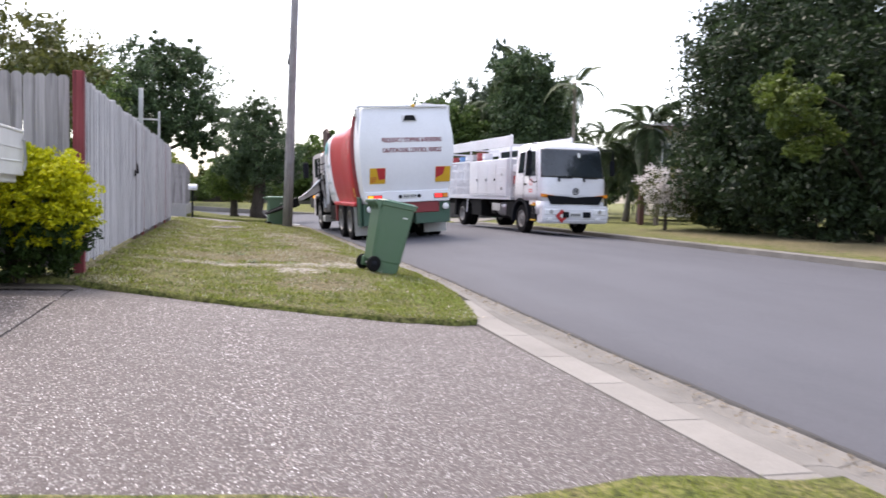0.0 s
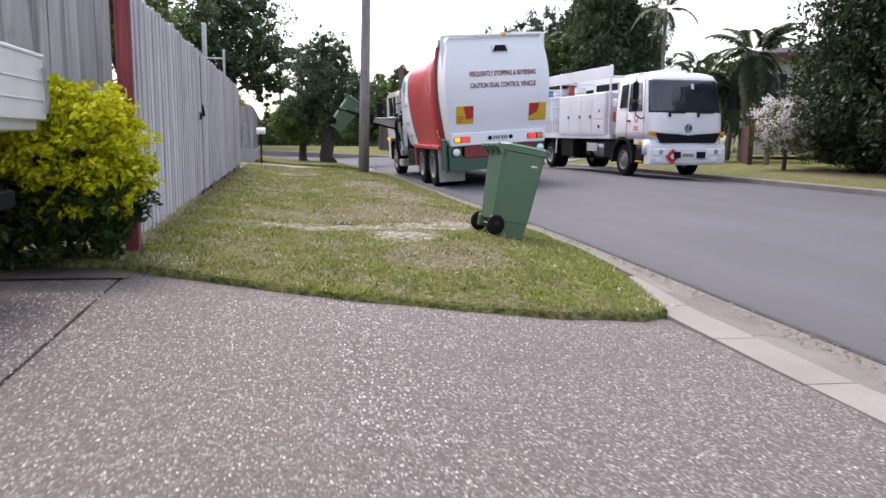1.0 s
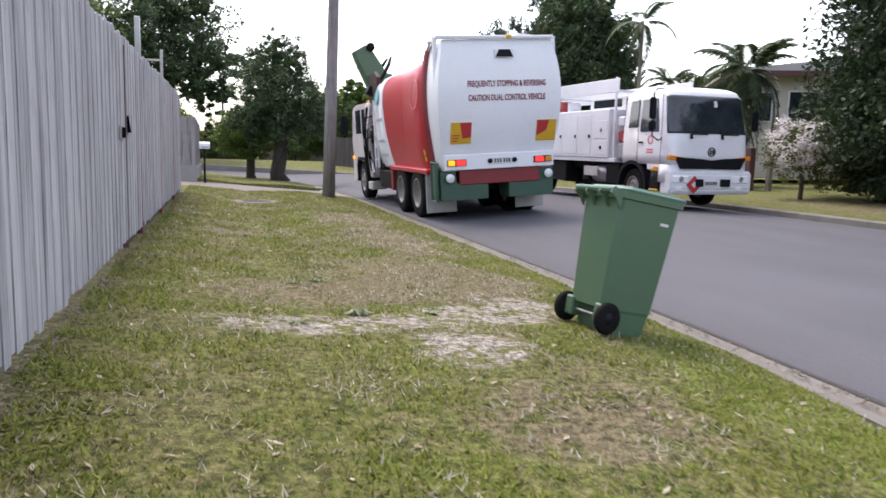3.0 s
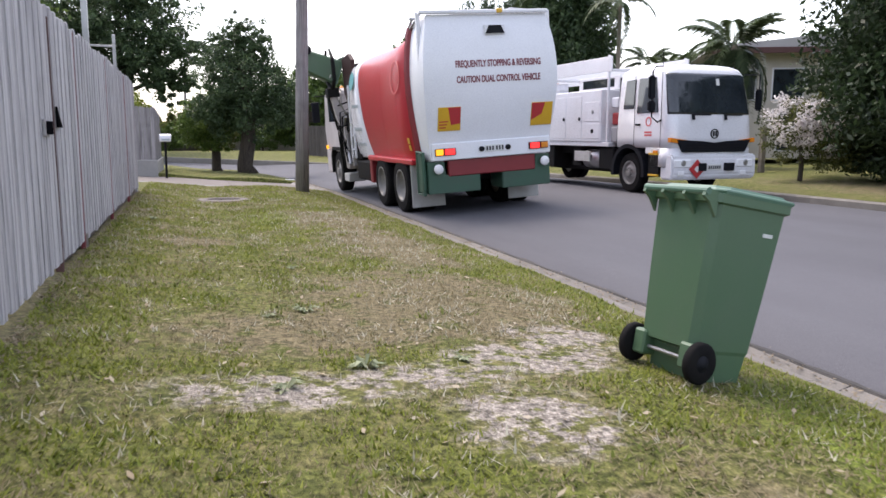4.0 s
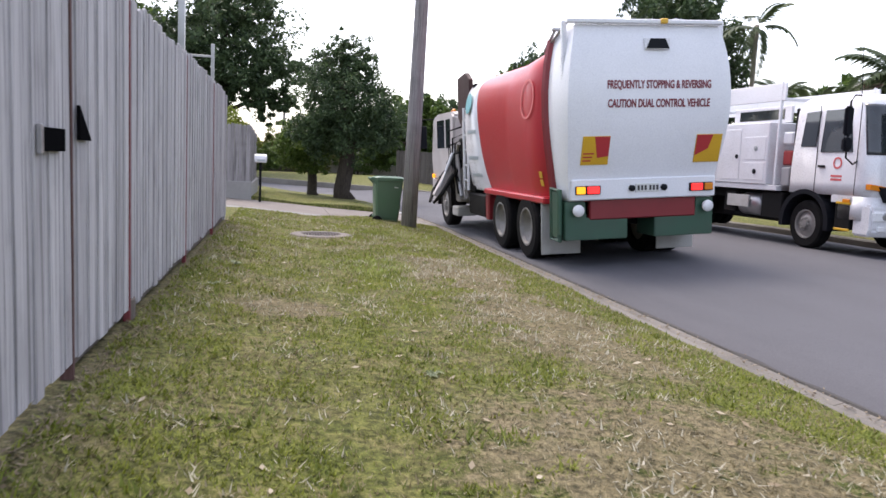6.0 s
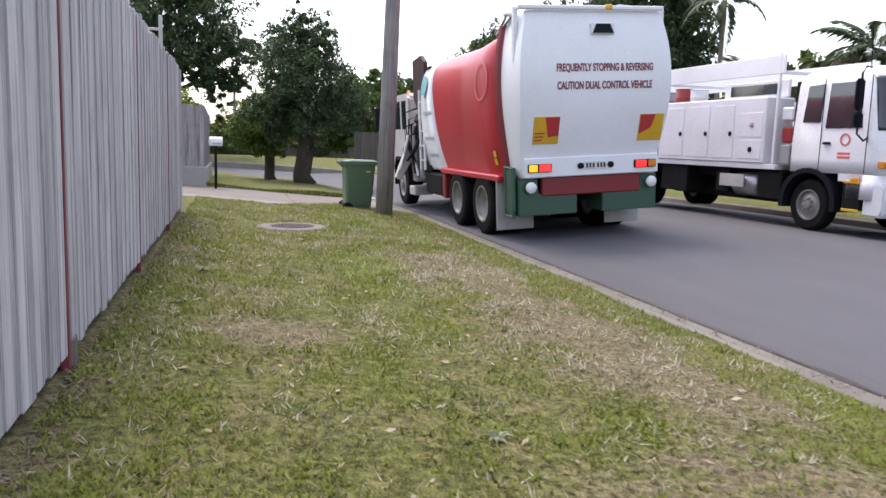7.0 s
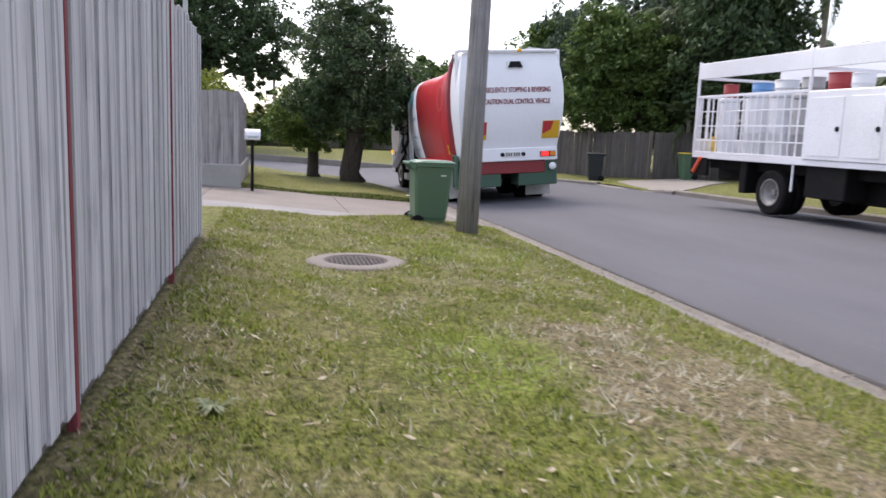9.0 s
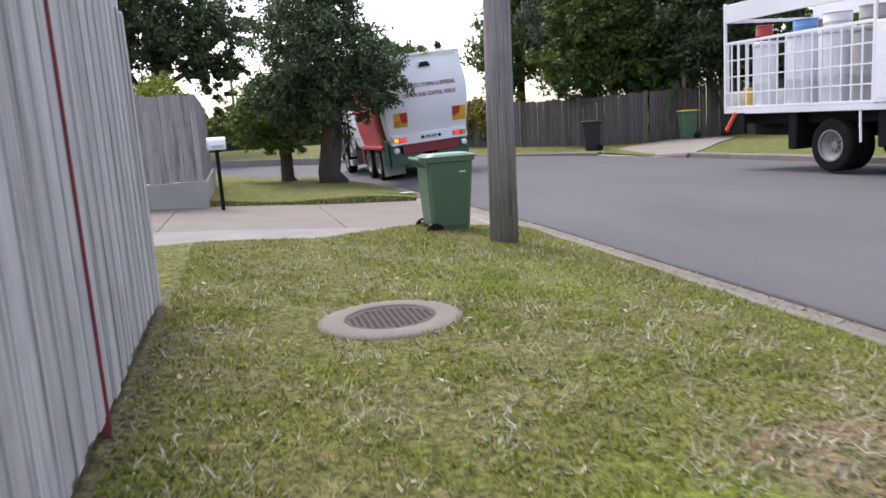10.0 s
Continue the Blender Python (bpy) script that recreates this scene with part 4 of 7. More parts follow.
fence3 = thing("paling_fence", pose(0, 0, 0), "tall brown-grey paling fence beyond the far verge", "fence")
PAL_B = [paling_mesh("paling", w, 1.8, 0.018, PALING_FAR, 0.01) for w in (0.145, 0.138, 0.15)]
line3 = [(21.0, 41.6), (17.4, 42.7), (15.4, 43.4), (13.7, 45.6), (12.2, 48.0), (10.4, 52.0), (7.5, 57.2)]
for (ax, ay), (bx, by) in zip(line3, line3[1:]):
    za, zb = right_z(ax, ay), right_z(bx, by)
    run_of_palings(fence3, (ax, ay, 0), (bx, by, 0), (za, zb), (za + 1.85, zb + 1.85), 0.152, PAL_B, 1.8, g, (-1, 0))
    part("post", box(ax - 0.06, ax + 0.06, ay - 0.06, ay + 0.06, za - 0.2, za + 1.9, 0.006), RAIL_WOOD, fence3)


def letterbox(x, y, z):
    t = thing("letterbox", pose(x, y, z, 0, 0, 8), "white metal letterbox on a slim dark post", "letterbox")
    part("post", box(-0.03, 0.03, -0.03, 0.03, -0.05, 1.06, 0.004), CHASSIS, t)
    bm = box(-0.14, 0.14, -0.12, 0.12, 1.06, 1.16, 0.008)
    part("body", bm, WHITE, t)
    part("roof", tube([(-0.15, 0, 1.155), (0.15, 0, 1.155)], 0.112, 16), WHITE, t)
    part("flap", box(-0.10, 0.10, -0.126, -0.12, 1.09, 1.13, 0.001), GREY_INK, t)


letterbox(0.24, 31.2, drive2_z(0.24, 31.2) - 0.02)

lp = thing("steel_post", pose(-1.05, 25.8, 0.2), "square galvanised post behind the fence", "post")
part("shaft", box(-0.06, 0.06, -0.06, 0.06, 0, 3.75, 0.006), STEEL, lp)
lp = thing("steel_post", pose(-0.75, 28.6, 0.2), "thin galvanised post with a side rail", "post")
part("shaft", box(-0.035, 0.035, -0.035, 0.035, 0, 3.35, 0.004), STEEL, lp)
part("rail", box(-0.8, 0.0, -0.02, 0.02, 3.05, 3.1, 0.003), STEEL, lp)
tp = thing("telegraph_pole", pose(0.6, 84, -0.9), "distant thin timber telegraph pole", "utility pole")
part("shaft", tube([(0, 0, 0), (0, 0, 8.2)], [0.16, 0.11], 10), POLE_WOOD, tp)
part("crossarm", box(-1.0, 1.0, -0.06, 0.06, 7.1, 7.24, 0.005), POLE_WOOD, tp)


# ---- wheels ----
def tyre_mesh(r, w):
    bm = lathe([(r * 0.58, -w / 2 + 0.01), (r * 0.62, -w / 2), (r * 0.9, -w / 2), (r * 0.985, -w / 2 + 0.03), (r, -w / 2 + 0.06), (r, -0.012), (r * 0.985, -0.008), (r * 0.985, 0.008), (r, 0.012), (r, w / 2 - 0.06), (r * 0.985, w / 2 - 0.03), (r * 0.9, w / 2), (r * 0.62, w / 2), (r * 0.58, w / 2 - 0.01)], 32, caps=False)
    return mesh_of("tyre", bm, RUBBER)


def rim_mesh(r, w, proud):
    """A steel disc wheel with hand holes, hub and nuts, facing +z; proud: how far the hub stands out."""
    bm = lathe([(r * 0.6, -w * 0.3), (r * 0.6, w * 0.5), (r * 0.55, w * 0.5), (r * 0.52, w * 0.32), (r * 0.40, w * 0.30 + proud * 0.4), (r * 0.30, w * 0.3 + proud), (r * 0.18, w * 0.3 + proud), (r * 0.16, w * 0.3 + proud + 0.04), (r * 0.02, w * 0.3 + proud + 0.045)], 28)
    for k in range(8):
        a = k * math.pi / 4
        lathe([(0.018, 0), (0.018, 0.03), (0.01, 0.035)], 6, bm, Matrix.Translation((r * 0.24 * math.cos(a), r * 0.24 * math.sin(a), w * 0.3 + proud - 0.005)))
    return mesh_of("rim", bm, RIM)


TYRES, RIMS = {}, {}


def wheel(parent, x, y, z, r, w, side, proud, name="wheel"):
    """side: -1 faces -x, 1 faces +x."""
    if (r, w) not in TYRES:
        TYRES[r, w] = tyre_mesh(r, w)
    if (r, w, proud) not in RIMS:
        RIMS[r, w, proud] = rim_mesh(r, w, proud)
    e = new(name)
    e.parent = parent
    e.matrix_basis = pose(x, y, z)
    share("tyre", TYRES[r, w], e, pose(0, 0, 0, 0, 90 * side, 0))
    share("rim", RIMS[r, w, proud], e, pose(0, 0, 0, 0, 90 * side, 0))
    return e


# ---- wheelie bins ----
def wheelie_bin(m, label, body_mat, lid_mat, group="wheelie bins", brand=True):
    """A 240 litre bin: the handle and wheels are on the -y side."""
    t = thing("wheelie_bin", m, label, "bin", group)

    def ring(w, y0, y1, z, c=0.04):
        return [(-w + c, y0, z), (w - c, y0, z), (w, y0 + c, z), (w, y1 - c, z), (w - c, y1, z), (-w + c, y1, z), (-w, y1 - c, z), (-w, y0 + c, z)]

    bm = loft([ring(0.215, -0.20, 0.17, 0.0), ring(0.225, -0.225, 0.19, 0.15), ring(0.232, -0.285, 0.198, 0.17), ring(0.252, -0.305, 0.235, 0.6), ring(0.265, -0.315, 0.262, 0.93), ring(0.267, -0.317, 0.264, 0.945)])
    part("body", bm, body_mat, t, "tapered plastic body")
    part("rim", loft([ring(0.266, -0.318, 0.266, 0.93), ring(0.284, -0.335, 0.286, 0.94), ring(0.284, -0.335, 0.286, 0.985), ring(0.27, -0.32, 0.27, 0.99)]), body_mat, t)
    bm = loft([ring(0.286, -0.325, 0.298, 0.985), ring(0.290, -0.33, 0.306, 1.0), ring(0.284, -0.32, 0.298, 1.008), ring(0.262, -0.295, 0.272, 1.014, 0.06), ring(0.25, -0.28, 0.26, 1.026, 0.06), ring(0.12, -0.15, 0.13, 1.032, 0.08)])
    part("lid", bm, lid_mat, t, "slightly domed hinged lid")
    bm = tube([(-0.265, -0.395, 0.985), (0.265, -0.395, 0.985)], 0.02, 10)
    part("handle", bm, lid_mat, t, "round grab bar")
    for x in (-0.25, -0.09, 0.09, 0.25):
        bm = prism([(-0.31, 0.86), (-0.31, 0.99), (-0.405, 1.0), (-0.42, 0.96), (-0.37, 0.93)], 0.022, m=Matrix.Translation((x + 0.011, 0, 0)) @ pose(0, 0, 0, 0, 0, 90))
        part("hinge_lug", bm, body_mat, t)
    for s in (-1, 1):
        part("axle_lug", box(s * 0.20 - 0.05, s * 0.20 + 0.05, -0.31, -0.2, 0.06, 0.2, 0.012), body_mat, t)
        w = new("wheel")
        w.parent = t
        w.matrix_basis = pose(s * 0.285, -0.265, 0.11)
        part("tyre", lathe([(0.05, -0.028), (0.1, -0.03), (0.11, -0.018), (0.11, 0.018), (0.1, 0.03), (0.05, 0.028)], 24, None, pose(0, 0, 0, 0, 90 * s, 0)), RUBBER, w, shade=True)
        part("hub", lathe([(0.062, 0.0), (0.058, 0.026), (0.03, 0.03), (0.022, 0.04), (0.004, 0.042)], 18, None, pose(0, 0, 0, 0, 90 * s, 0)), GRILLE, w, shade=True)
        for k in range(3):
            part("side_rib", box(s * 0.256 - 0.006, s * 0.256 + 0.006, -0.22 + 0.2 * k, -0.205 + 0.2 * k, 0.80, 0.93, 0.003), body_mat, t)
    part("axle", tube([(-0.27, -0.265, 0.11), (0.27, -0.265, 0.11)], 0.011, 8), STEEL, t, "bright steel axle")
    if brand:
        part("front_panel", box(-0.15, 0.15, 0.215, 0.238, 0.35, 0.6, 0.008), body_mat, t)
        part("side_mark", box(0.257, 0.2625, 0.08, 0.16, 0.80, 0.82, 0.001), PLATE, t, "small pale moulded mark")
    return t


bin_near = wheelie_bin(pose(3.438, 11.411, -0.082, -10.0, -1.15, -83.3) @ Matrix.Diagonal((0.86, 0.86, 0.96, 1)), "green wheelie bin leaning towards the kerb on turf", BIN_GREEN, BIN_LID)
bin_lifted = wheelie_bin(pose(3.03, 26.62, -0.2, 0, 0, -89), "green wheelie bin emptied by the truck beside the pole", BIN_GREEN, BIN_LID)
wheelie_bin(pose(12.25, 41.6, right_z(12.25, 41.6) - 0.02, 0, 0, 70), "charcoal wheelie bin on the far verge", BIN_DARK, BIN_DARK, brand=False)
wheelie_bin(pose(16.3, 42.1, right_z(16.3, 42.1) + 0.03, 0, 0, 80), "green wheelie bin with a yellow lid by the fence", BIN_GREEN, LID_YELLOW, brand=False)


# ---- garbage truck ----
GT_REST = pose(5.90, 20.33, -0.13, 0, -4.1, 1.3)
gt = thing("garbage_truck", GT_REST, "white and red side-loading garbage truck with warning lettering", "truck")


def barrel(table, y_at, lean=0.0):
    """A cross-section: (z, half-width) pairs up one side, mirrored; y_at(z) sets where it stands."""
    right = [(w, y_at(z), z) for z, w in table]
    return right + [(-x, y, z) for x, y, z in right[::-1]]


def refine(table, k=4):
    out = []
    for (a, p), (b, q) in zip(table, table[1:]):
        out += [(a + (b - a) * i / k, p + (q - p) * i / k) for i in range(k)]
    return out + [table[-1]]


def curve_table(table, k=6):
    """Round off a coarse (z, width) table."""
    pts = refine(table, k)
    for _ in range(10):
        pts = [pts[0]] + [((a[0] + 2 * b[0] + c[0]) / 4, (a[1] + 2 * b[1] + c[1]) / 4) for a, b, c in zip(pts, pts[1:], pts[2:])] + [pts[-1]]
    return pts


TAIL = curve_table([(0.97, 1.08), (1.35, 1.13), (1.9, 1.195), (2.4, 1.215), (2.9, 1.17), (3.32, 1.07)])
BODY = curve_table([(0.92, 1.08), (1.25, 1.17), (1.7, 1.235), (2.2, 1.25), (2.62, 1.23), (2.92, 1.13), (3.10, 0.88), (3.17, 0.25)])
TAIL_Y = curve_table([(0.9, 0.05), (1.3, -0.015), (1.6, -0.11), (2.0, -0.21), (2.4, -0.25), (2.8, -0.235), (3.1, -0.19), (3.4, -0.11)])


def tail_y(z):
    return between(TAIL_Y, z)


skin = loft([barrel(TAIL, lambda z: tail_y(z)), barrel([(z, w + 0.012) for z, w in TAIL], lambda z: tail_y(z) + 0.03), barrel([(z, w + 0.012) for z, w in TAIL], lambda z: 0.42 + 0.1 * (z - 1) / 2.3)], caps=False)
rows = [[skin.verts.new((w * u, tail_y(z), z)) for u in (-1, -0.97, -0.5, 0, 0.5, 0.97, 1)] for z, w in TAIL]
for p, q in zip(rows, rows[1:]):
    for i in range(len(p) - 1):
        skin.faces.new((p[i], p[i + 1], q[i + 1], q[i]))
tail = part("tailgate", skin, PANEL, gt, "bulging white tailgate with lettering and marker plates", True)
part("tailgate_top", box(-1.06, 1.06, -0.12, 0.5, 3.30, 3.335, 0.008), PANEL, gt)
part("red_body", loft([barrel([(z + 0.10 * (z - 0.92) / 2.2, w) for z, w in BODY], lambda z: 0.60), barrel([(z + 0.07 * (z - 0.92) / 2.2, w * 1.01) for z, w in BODY], lambda z: 1.4), barrel([(z, w * 0.995) for z, w in BODY], lambda z: 2.2), barrel(BODY, lambda z: 3.72 + 0.30 * (z - 0.95))]), RED, gt, "faded red barrel-shaped body", True)
part("front_body", loft([barrel(BODY, lambda z: 3.73 + 0.30 * (z - 0.95)), barrel(BODY, lambda z: 5.05)]), WHITE, gt, "white front section of the body", True)
for s in (-1, 1):
    seam = tube([(s * (between(TAIL, z) + 0.02), 0.5 + 0.03 * (z - 1), z) for z in (0.95, 1.3, 1.7, 2.1, 2.5, 2.9, 3.2)], 0.075, 8)
    part("tailgate_seal", seam, DEEP_RED, gt, "dark red hinge frame between body and tailgate")
for s in (-1, 1):
    part("ram", tube([(s * 1.24, 0.52, 2.1), (s * 1.16, 0.56, 3.1)], 0.05, 10), RED, gt, "red hydraulic ram")
    bm = box(s * 1.17 - 0.035, s * 1.17 + 0.035, -0.02, 0.05, 2.5, 3.4, 0.008)
    part("corner_post", bm, WHITE, gt)
    bm = tube([(s * 1.12, 0.05, 3.36), (s * 1.16, 0.75, 3.1), (s * 0.98, 1.05, 2.92)], 0.022, 8)
    tube([(s * 1.12, 0.45, 3.34), (s * 1.16, 0.75, 3.1)], 0.022, 8, bm)
    part("hose_frame", bm, STEEL, gt)
part("top_rail", box(-1.20, 1.09, -0.2, -0.08, 3.34, 3.40, 0.012), WHITE, gt, "white rail along the top of the tailgate")
part("top_rail", box(-1.18, 1.08, 0.35, 0.45, 3.32, 3.37, 0.012), STEEL, gt)
part("beacon", box(0.14, 0.24, -0.235, -0.16, 3.34, 3.41, 0.012), MARK_YELLOW, gt, "small amber beacon")
bm = tube([(0.3, 0.15, 3.36), (0.55, 0.15, 3.46), (0.85, 0.2, 3.44), (1.0, 0.2, 3.36)], 0.018, 6)
tube([(-0.5, 0.2, 3.36), (0.9, 0.25, 3.42)], 0.024, 8, bm)
part("roof_pipes", bm, STEEL, gt)
bm = box(-0.10, 0.26, -0.246, -0.15, 3.0, 3.15, 0.006)
part("camera_hood", bm, WHITE, tail)
# the hood's inner shade is a flat black plate on its face
part("hood_recess", prism([(-0.09, 3.01), (0.25, 3.01), (0.19, 3.14), (-0.03, 3.14)], 0.006, m=Matrix.Translation((0, -0.252, 0))), GRILLE, tail, "black plate standing for the shaded recess under the hood")


def on_tail(x, z, off=0.006):
    """A pose on the tailgate's skin, facing back."""
    tilt = math.degrees(math.atan2(tail_y(z + 0.1) - tail_y(z - 0.1), 0.2))
    return pose(x, tail_y(z) - off, z, 90 - tilt, 0, 0)


lettering("warning_text", "FREQUENTLY STOPPING & REVERSING", 0.15, 1.54, INK, tail, on_tail(0.12, 2.53), "maroon capital lettering")
lettering("warning_text", "CAUTION DUAL CONTROL VEHICLE", 0.15, 1.52, INK, tail, on_tail(0.12, 2.28), "maroon capital lettering")
for s, x0 in ((-1, -0.97), (1, 0.73)):
    m = on_tail(x0 + 0.2, 1.66, 0.012)
    plate = part("marker_plate", box(-0.2, 0.2, -0.2, 0.2, -0.008, 0.002, 0.003), MARK_YELLOW, tail, "yellow and red rear marker plate")
    plate.matrix_basis = m
    if s < 0:
        shape = [(-0.03, 0.195), (0.195, 0.195), (0.195, -0.08), (0.03, -0.10)]
    else:
        shape = [(-0.195, 0.195), (0.05, 0.195), (0.0, -0.0), (-0.195, -0.10)]
    bm = bmesh.new()
    lo, hi = [bm.verts.new((x, y, 0.001)) for x, y in shape], [bm.verts.new((x, y, 0.006)) for x, y in shape]
    bm.faces.new(hi), bm.faces.new(lo[::-1])
    for i in range(4):
        bm.faces.new((lo[i], lo[(i + 1) % 4], hi[(i + 1) % 4], hi[i]))
    part("red_field", bm, MARK_RED, plate)
    for k in range(3 if s < 0 else 0):
        part("text_bar", box(-0.18, -0.02 - 0.02 * k, -0.05 - 0.05 * k, -0.03 - 0.05 * k, 0.002, 0.005), MARK_RED, plate)

sill = part("light_panel", box(-1.08, 1.12, -0.045, 0.3, 0.98, 1.27, 0.015), PANEL, gt, "white panel with the rear lamps and number plate")
for s, xa in ((-1, -1.03), (1, 0.70)):
    lamp = part("lamp_housing", box(xa, xa + 0.37, -0.075, -0.04, 1.06, 1.18, 0.008), GRILLE, sill)
    outer = (xa + 0.01, xa + 0.14) if s < 0 else (xa + 0.23, xa + 0.36)
    inner = (xa + 0.17, xa + 0.35) if s < 0 else (xa + 0.02, xa + 0.20)
    part("indicator", box(*outer, -0.09, -0.07, 1.07, 1.17, 0.008), AMBER_LIT if s < 0 else AMBER, lamp, "amber indicator lens")
    part("stop_lamp", box(*inner, -0.09, -0.07, 1.07, 1.17, 0.008), RED_LIT, lamp, "lit red stop lamp")
plate = part("number_plate", box(-0.13, 0.23, -0.056, -0.044, 1.07, 1.19, 0.004), PLATE, sill, "pale number plate")
for k in range(6):
    part("character_bar", box(-0.10 + 0.053 * k + (0.02 if k > 2 else 0), -0.068 + 0.053 * k + (0.02 if k > 2 else 0), -0.06, -0.055, 1.095, 1.165), BLACK_INK, plate)
for x in (-0.19, 0.30):
    part("plate_lamp", lathe([(0.045, 0), (0.045, 0.04), (0.03, 0.05)], 14, None, pose(x, -0.045, 1.13, 90, 0, 0)), GRILLE, sill, shade=True)
part("red_crossbeam", box(-0.78, 0.85, 0.02, 0.12, 0.70, 0.98, 0.015), DEEP_RED, gt, "dark red cross beam")
for s, x in ((-1, -0.98), (1, 1.0)):
    part("work_lamp", lathe([(0.07, 0), (0.085, 0.05), (0.08, 0.07), (0.02, 0.08)], 18, None, pose(x, 0.0, 0.84, 90, 0, 0)), CLEAR_LENS, gt, "round white work lamp", True)
    xa, xb = (-1.14, -0.2) if s < 0 else (0.22, 1.14)
    bm = prism([(xa, 0.42), (xb, 0.42), (xb, 0.72), (s * 0.84 if s < 0 else xa, 0.72), (s * 0.84 if s < 0 else 0.84, 0.96), (s * 1.14, 0.96)] if s < 0 else [(xa, 0.42), (xb, 0.42), (1.14, 0.96), (0.86, 0.96), (0.86, 0.72), (xa, 0.72)], 0.55, bevel=0.012, m=Matrix.Translation((0, 0.04, 0)))
    part("hopper_skirt", bm, TRUCK_GREEN, gt, "dark green lower skirt")
    part("mudflap", box(s * 1.24 - 0.02 if s > 0 else -1.24, 1.24 if s > 0 else -0.62, 0.72, 0.745, 0.14, 0.92, 0.008) if s < 0 else box(0.62, 1.24, 0.72, 0.745, 0.14, 0.92, 0.008), GREY_FLAP, gt, "grey rubber mudflap")
bm = tube([(-1.19, 0.12, 0.5), (-1.19, 0.12, 1.12), (-1.19, 0.42, 1.14), (-1.19, 0.42, 0.42), (-1.19, 0.12, 0.42), (-1.19, 0.12, 0.52)], 0.035, 8)
part("side_guard", bm, TRUCK_GREEN, gt, "dark green tubular guard")
part("side_panel", box(-1.2, -1.15, 0.14, 0.44, 0.45, 1.1, 0.008), TRUCK_GREEN, gt)
part("underside", box(-0.95, 0.95, 0.62, 4.9, 0.55, 0.9, 0.02), CHASSIS, gt)
for s in (-1, 1):
    part("chassis_rail", box(s * 0.42 - 0.05, s * 0.42 + 0.05, 0.4, 8.4, 0.55, 0.78, 0.01), CHASSIS, gt)
    part("fender", box(s * 1.245 - 0.34 * (s > 0), s * 1.245 + 0.34 * (s < 0), 0.62, 3.75, 0.90, 1.0, 0.02), RED, gt, "red ledge over the rear wheels")
    part("fender_front", box(s * 1.22 - 0.3 * (s > 0), s * 1.22 + 0.3 * (s < 0), 3.55, 3.75, 0.42, 0.92, 0.02), DEEP_RED, gt)
    part("side_tank", box(s * 1.15 - 0.45 * (s > 0), s * 1.15 + 0.45 * (s < 0), 4.0, 5.2, 0.42, 0.85, 0.03), CHASSIS, gt)
    for y in (1.42, 2.76):
        wheel(gt, s * 1.09, y, 0.5, 0.5, 0.30, s, -0.09)
        wheel(gt, s * 0.76, y, 0.5, 0.5, 0.26, s, -0.09)
    wheel(gt, s * 1.05, 7.1, 0.5, 0.5, 0.30, s, 0.05)
    part("front_fender", prism([(6.42, 0.45), (6.42, 0.9), (6.62, 1.12), (7.58, 1.12), (7.78, 0.9), (7.78, 0.45), (7.7, 0.45), (7.68, 0.86), (7.54, 1.04), (6.66, 1.04), (6.52, 0.86), (6.5, 0.45)], 0.34, m=Matrix.Translation((s * 1.24 + 0.34 * (s < 0), 0, 0)) @ pose(0, 0, 0, 0, 0, 90)), CHASSIS, gt)
part("front_step", box(-1.22, -0.8, 5.9, 6.4, 0.3, 0.5, 0.02), GREY_FLAP, gt)
cab = part("cab", prism([(6.35, 1.0), (8.5, 1.0), (8.62, 1.55), (8.4, 2.42), (8.15, 2.55), (6.5, 2.55), (6.35, 2.46)], 2.36, bevel=0.05, m=Matrix.Translation((1.18, 0, 0)) @ pose(0, 0, 0, 0, 0, 90)), PINK_PAINT, gt, "pale dusty cab")
part("side_window", box(-1.187, -1.17, 7.2, 7.95, 1.75, 2.4, 0.01), GLASS, cab)
part("side_window", box(-1.187, -1.17, 6.62, 7.05, 1.75, 2.4, 0.01), GLASS, cab)
part("side_window", box(1.17, 1.187, 7.2, 7.95, 1.75, 2.4, 0.01), GLASS, cab)
part("windscreen", box(-1.0, 1.0, 8.40, 8.45, 1.7, 2.45, 0.01), GLASS, cab)
part("rear_window", box(-0.8, 0.8, 6.335, 6.36, 2.0, 2.5, 0.01), GLASS, cab)
part("lower_cab", box(-1.18, 1.18, 7.75, 8.62, 0.42, 1.05, 0.04), PINK_PAINT, cab)
for s in (-1, 1):
    mir = part("mirror", box(s * 1.42 - 0.1, s * 1.42 + 0.1, 8.45, 8.52, 1.75, 2.3, 0.02), GRILLE, gt, "black wing mirror")
    part("mirror_arm", tube([(s * 1.15, 8.4, 2.45), (s * 1.42, 8.5, 2.45), (s * 1.42, 8.5, 2.2)], 0.015, 6), GRILLE, mir)
    part("roof_lamp", lathe([(0.05, 0), (0.06, 0.05), (0.02, 0.1)], 12, None, pose(s * 0.9, 7.4, 2.55)), AMBER, gt, shade=True)
part("amber_side_lamp", box(-1.25, -1.2, 8.2, 8.3, 1.05, 1.15, 0.01), AMBER_LIT, gt)
part("deflector", prism([(5.1, 1.75), (5.25, 1.75), (6.05, 2.4), (6.05, 3.2), (5.4, 3.26), (5.1, 3.1)], 0.09, bevel=0.01, m=Matrix.Translation((-1.05, 0, 0)) @ pose(0, 0, 0, 0, 0, 90)), BROWN_PANEL, gt, "dark brown hopper side plate")
part("hopper_wall", box(0.9, 1.15, 4.9, 6.2, 0.9, 3.05, 0.03), WHITE, gt)
part("hopper_wall", box(-1.1, 1.1, 4.85, 4.95, 0.9, 3.0, 0.02), CHASSIS, gt)
part("hopper_floor", box(-1.1, 1.1, 4.9, 6.2, 0.85, 1.5, 0.03), CHASSIS, gt)
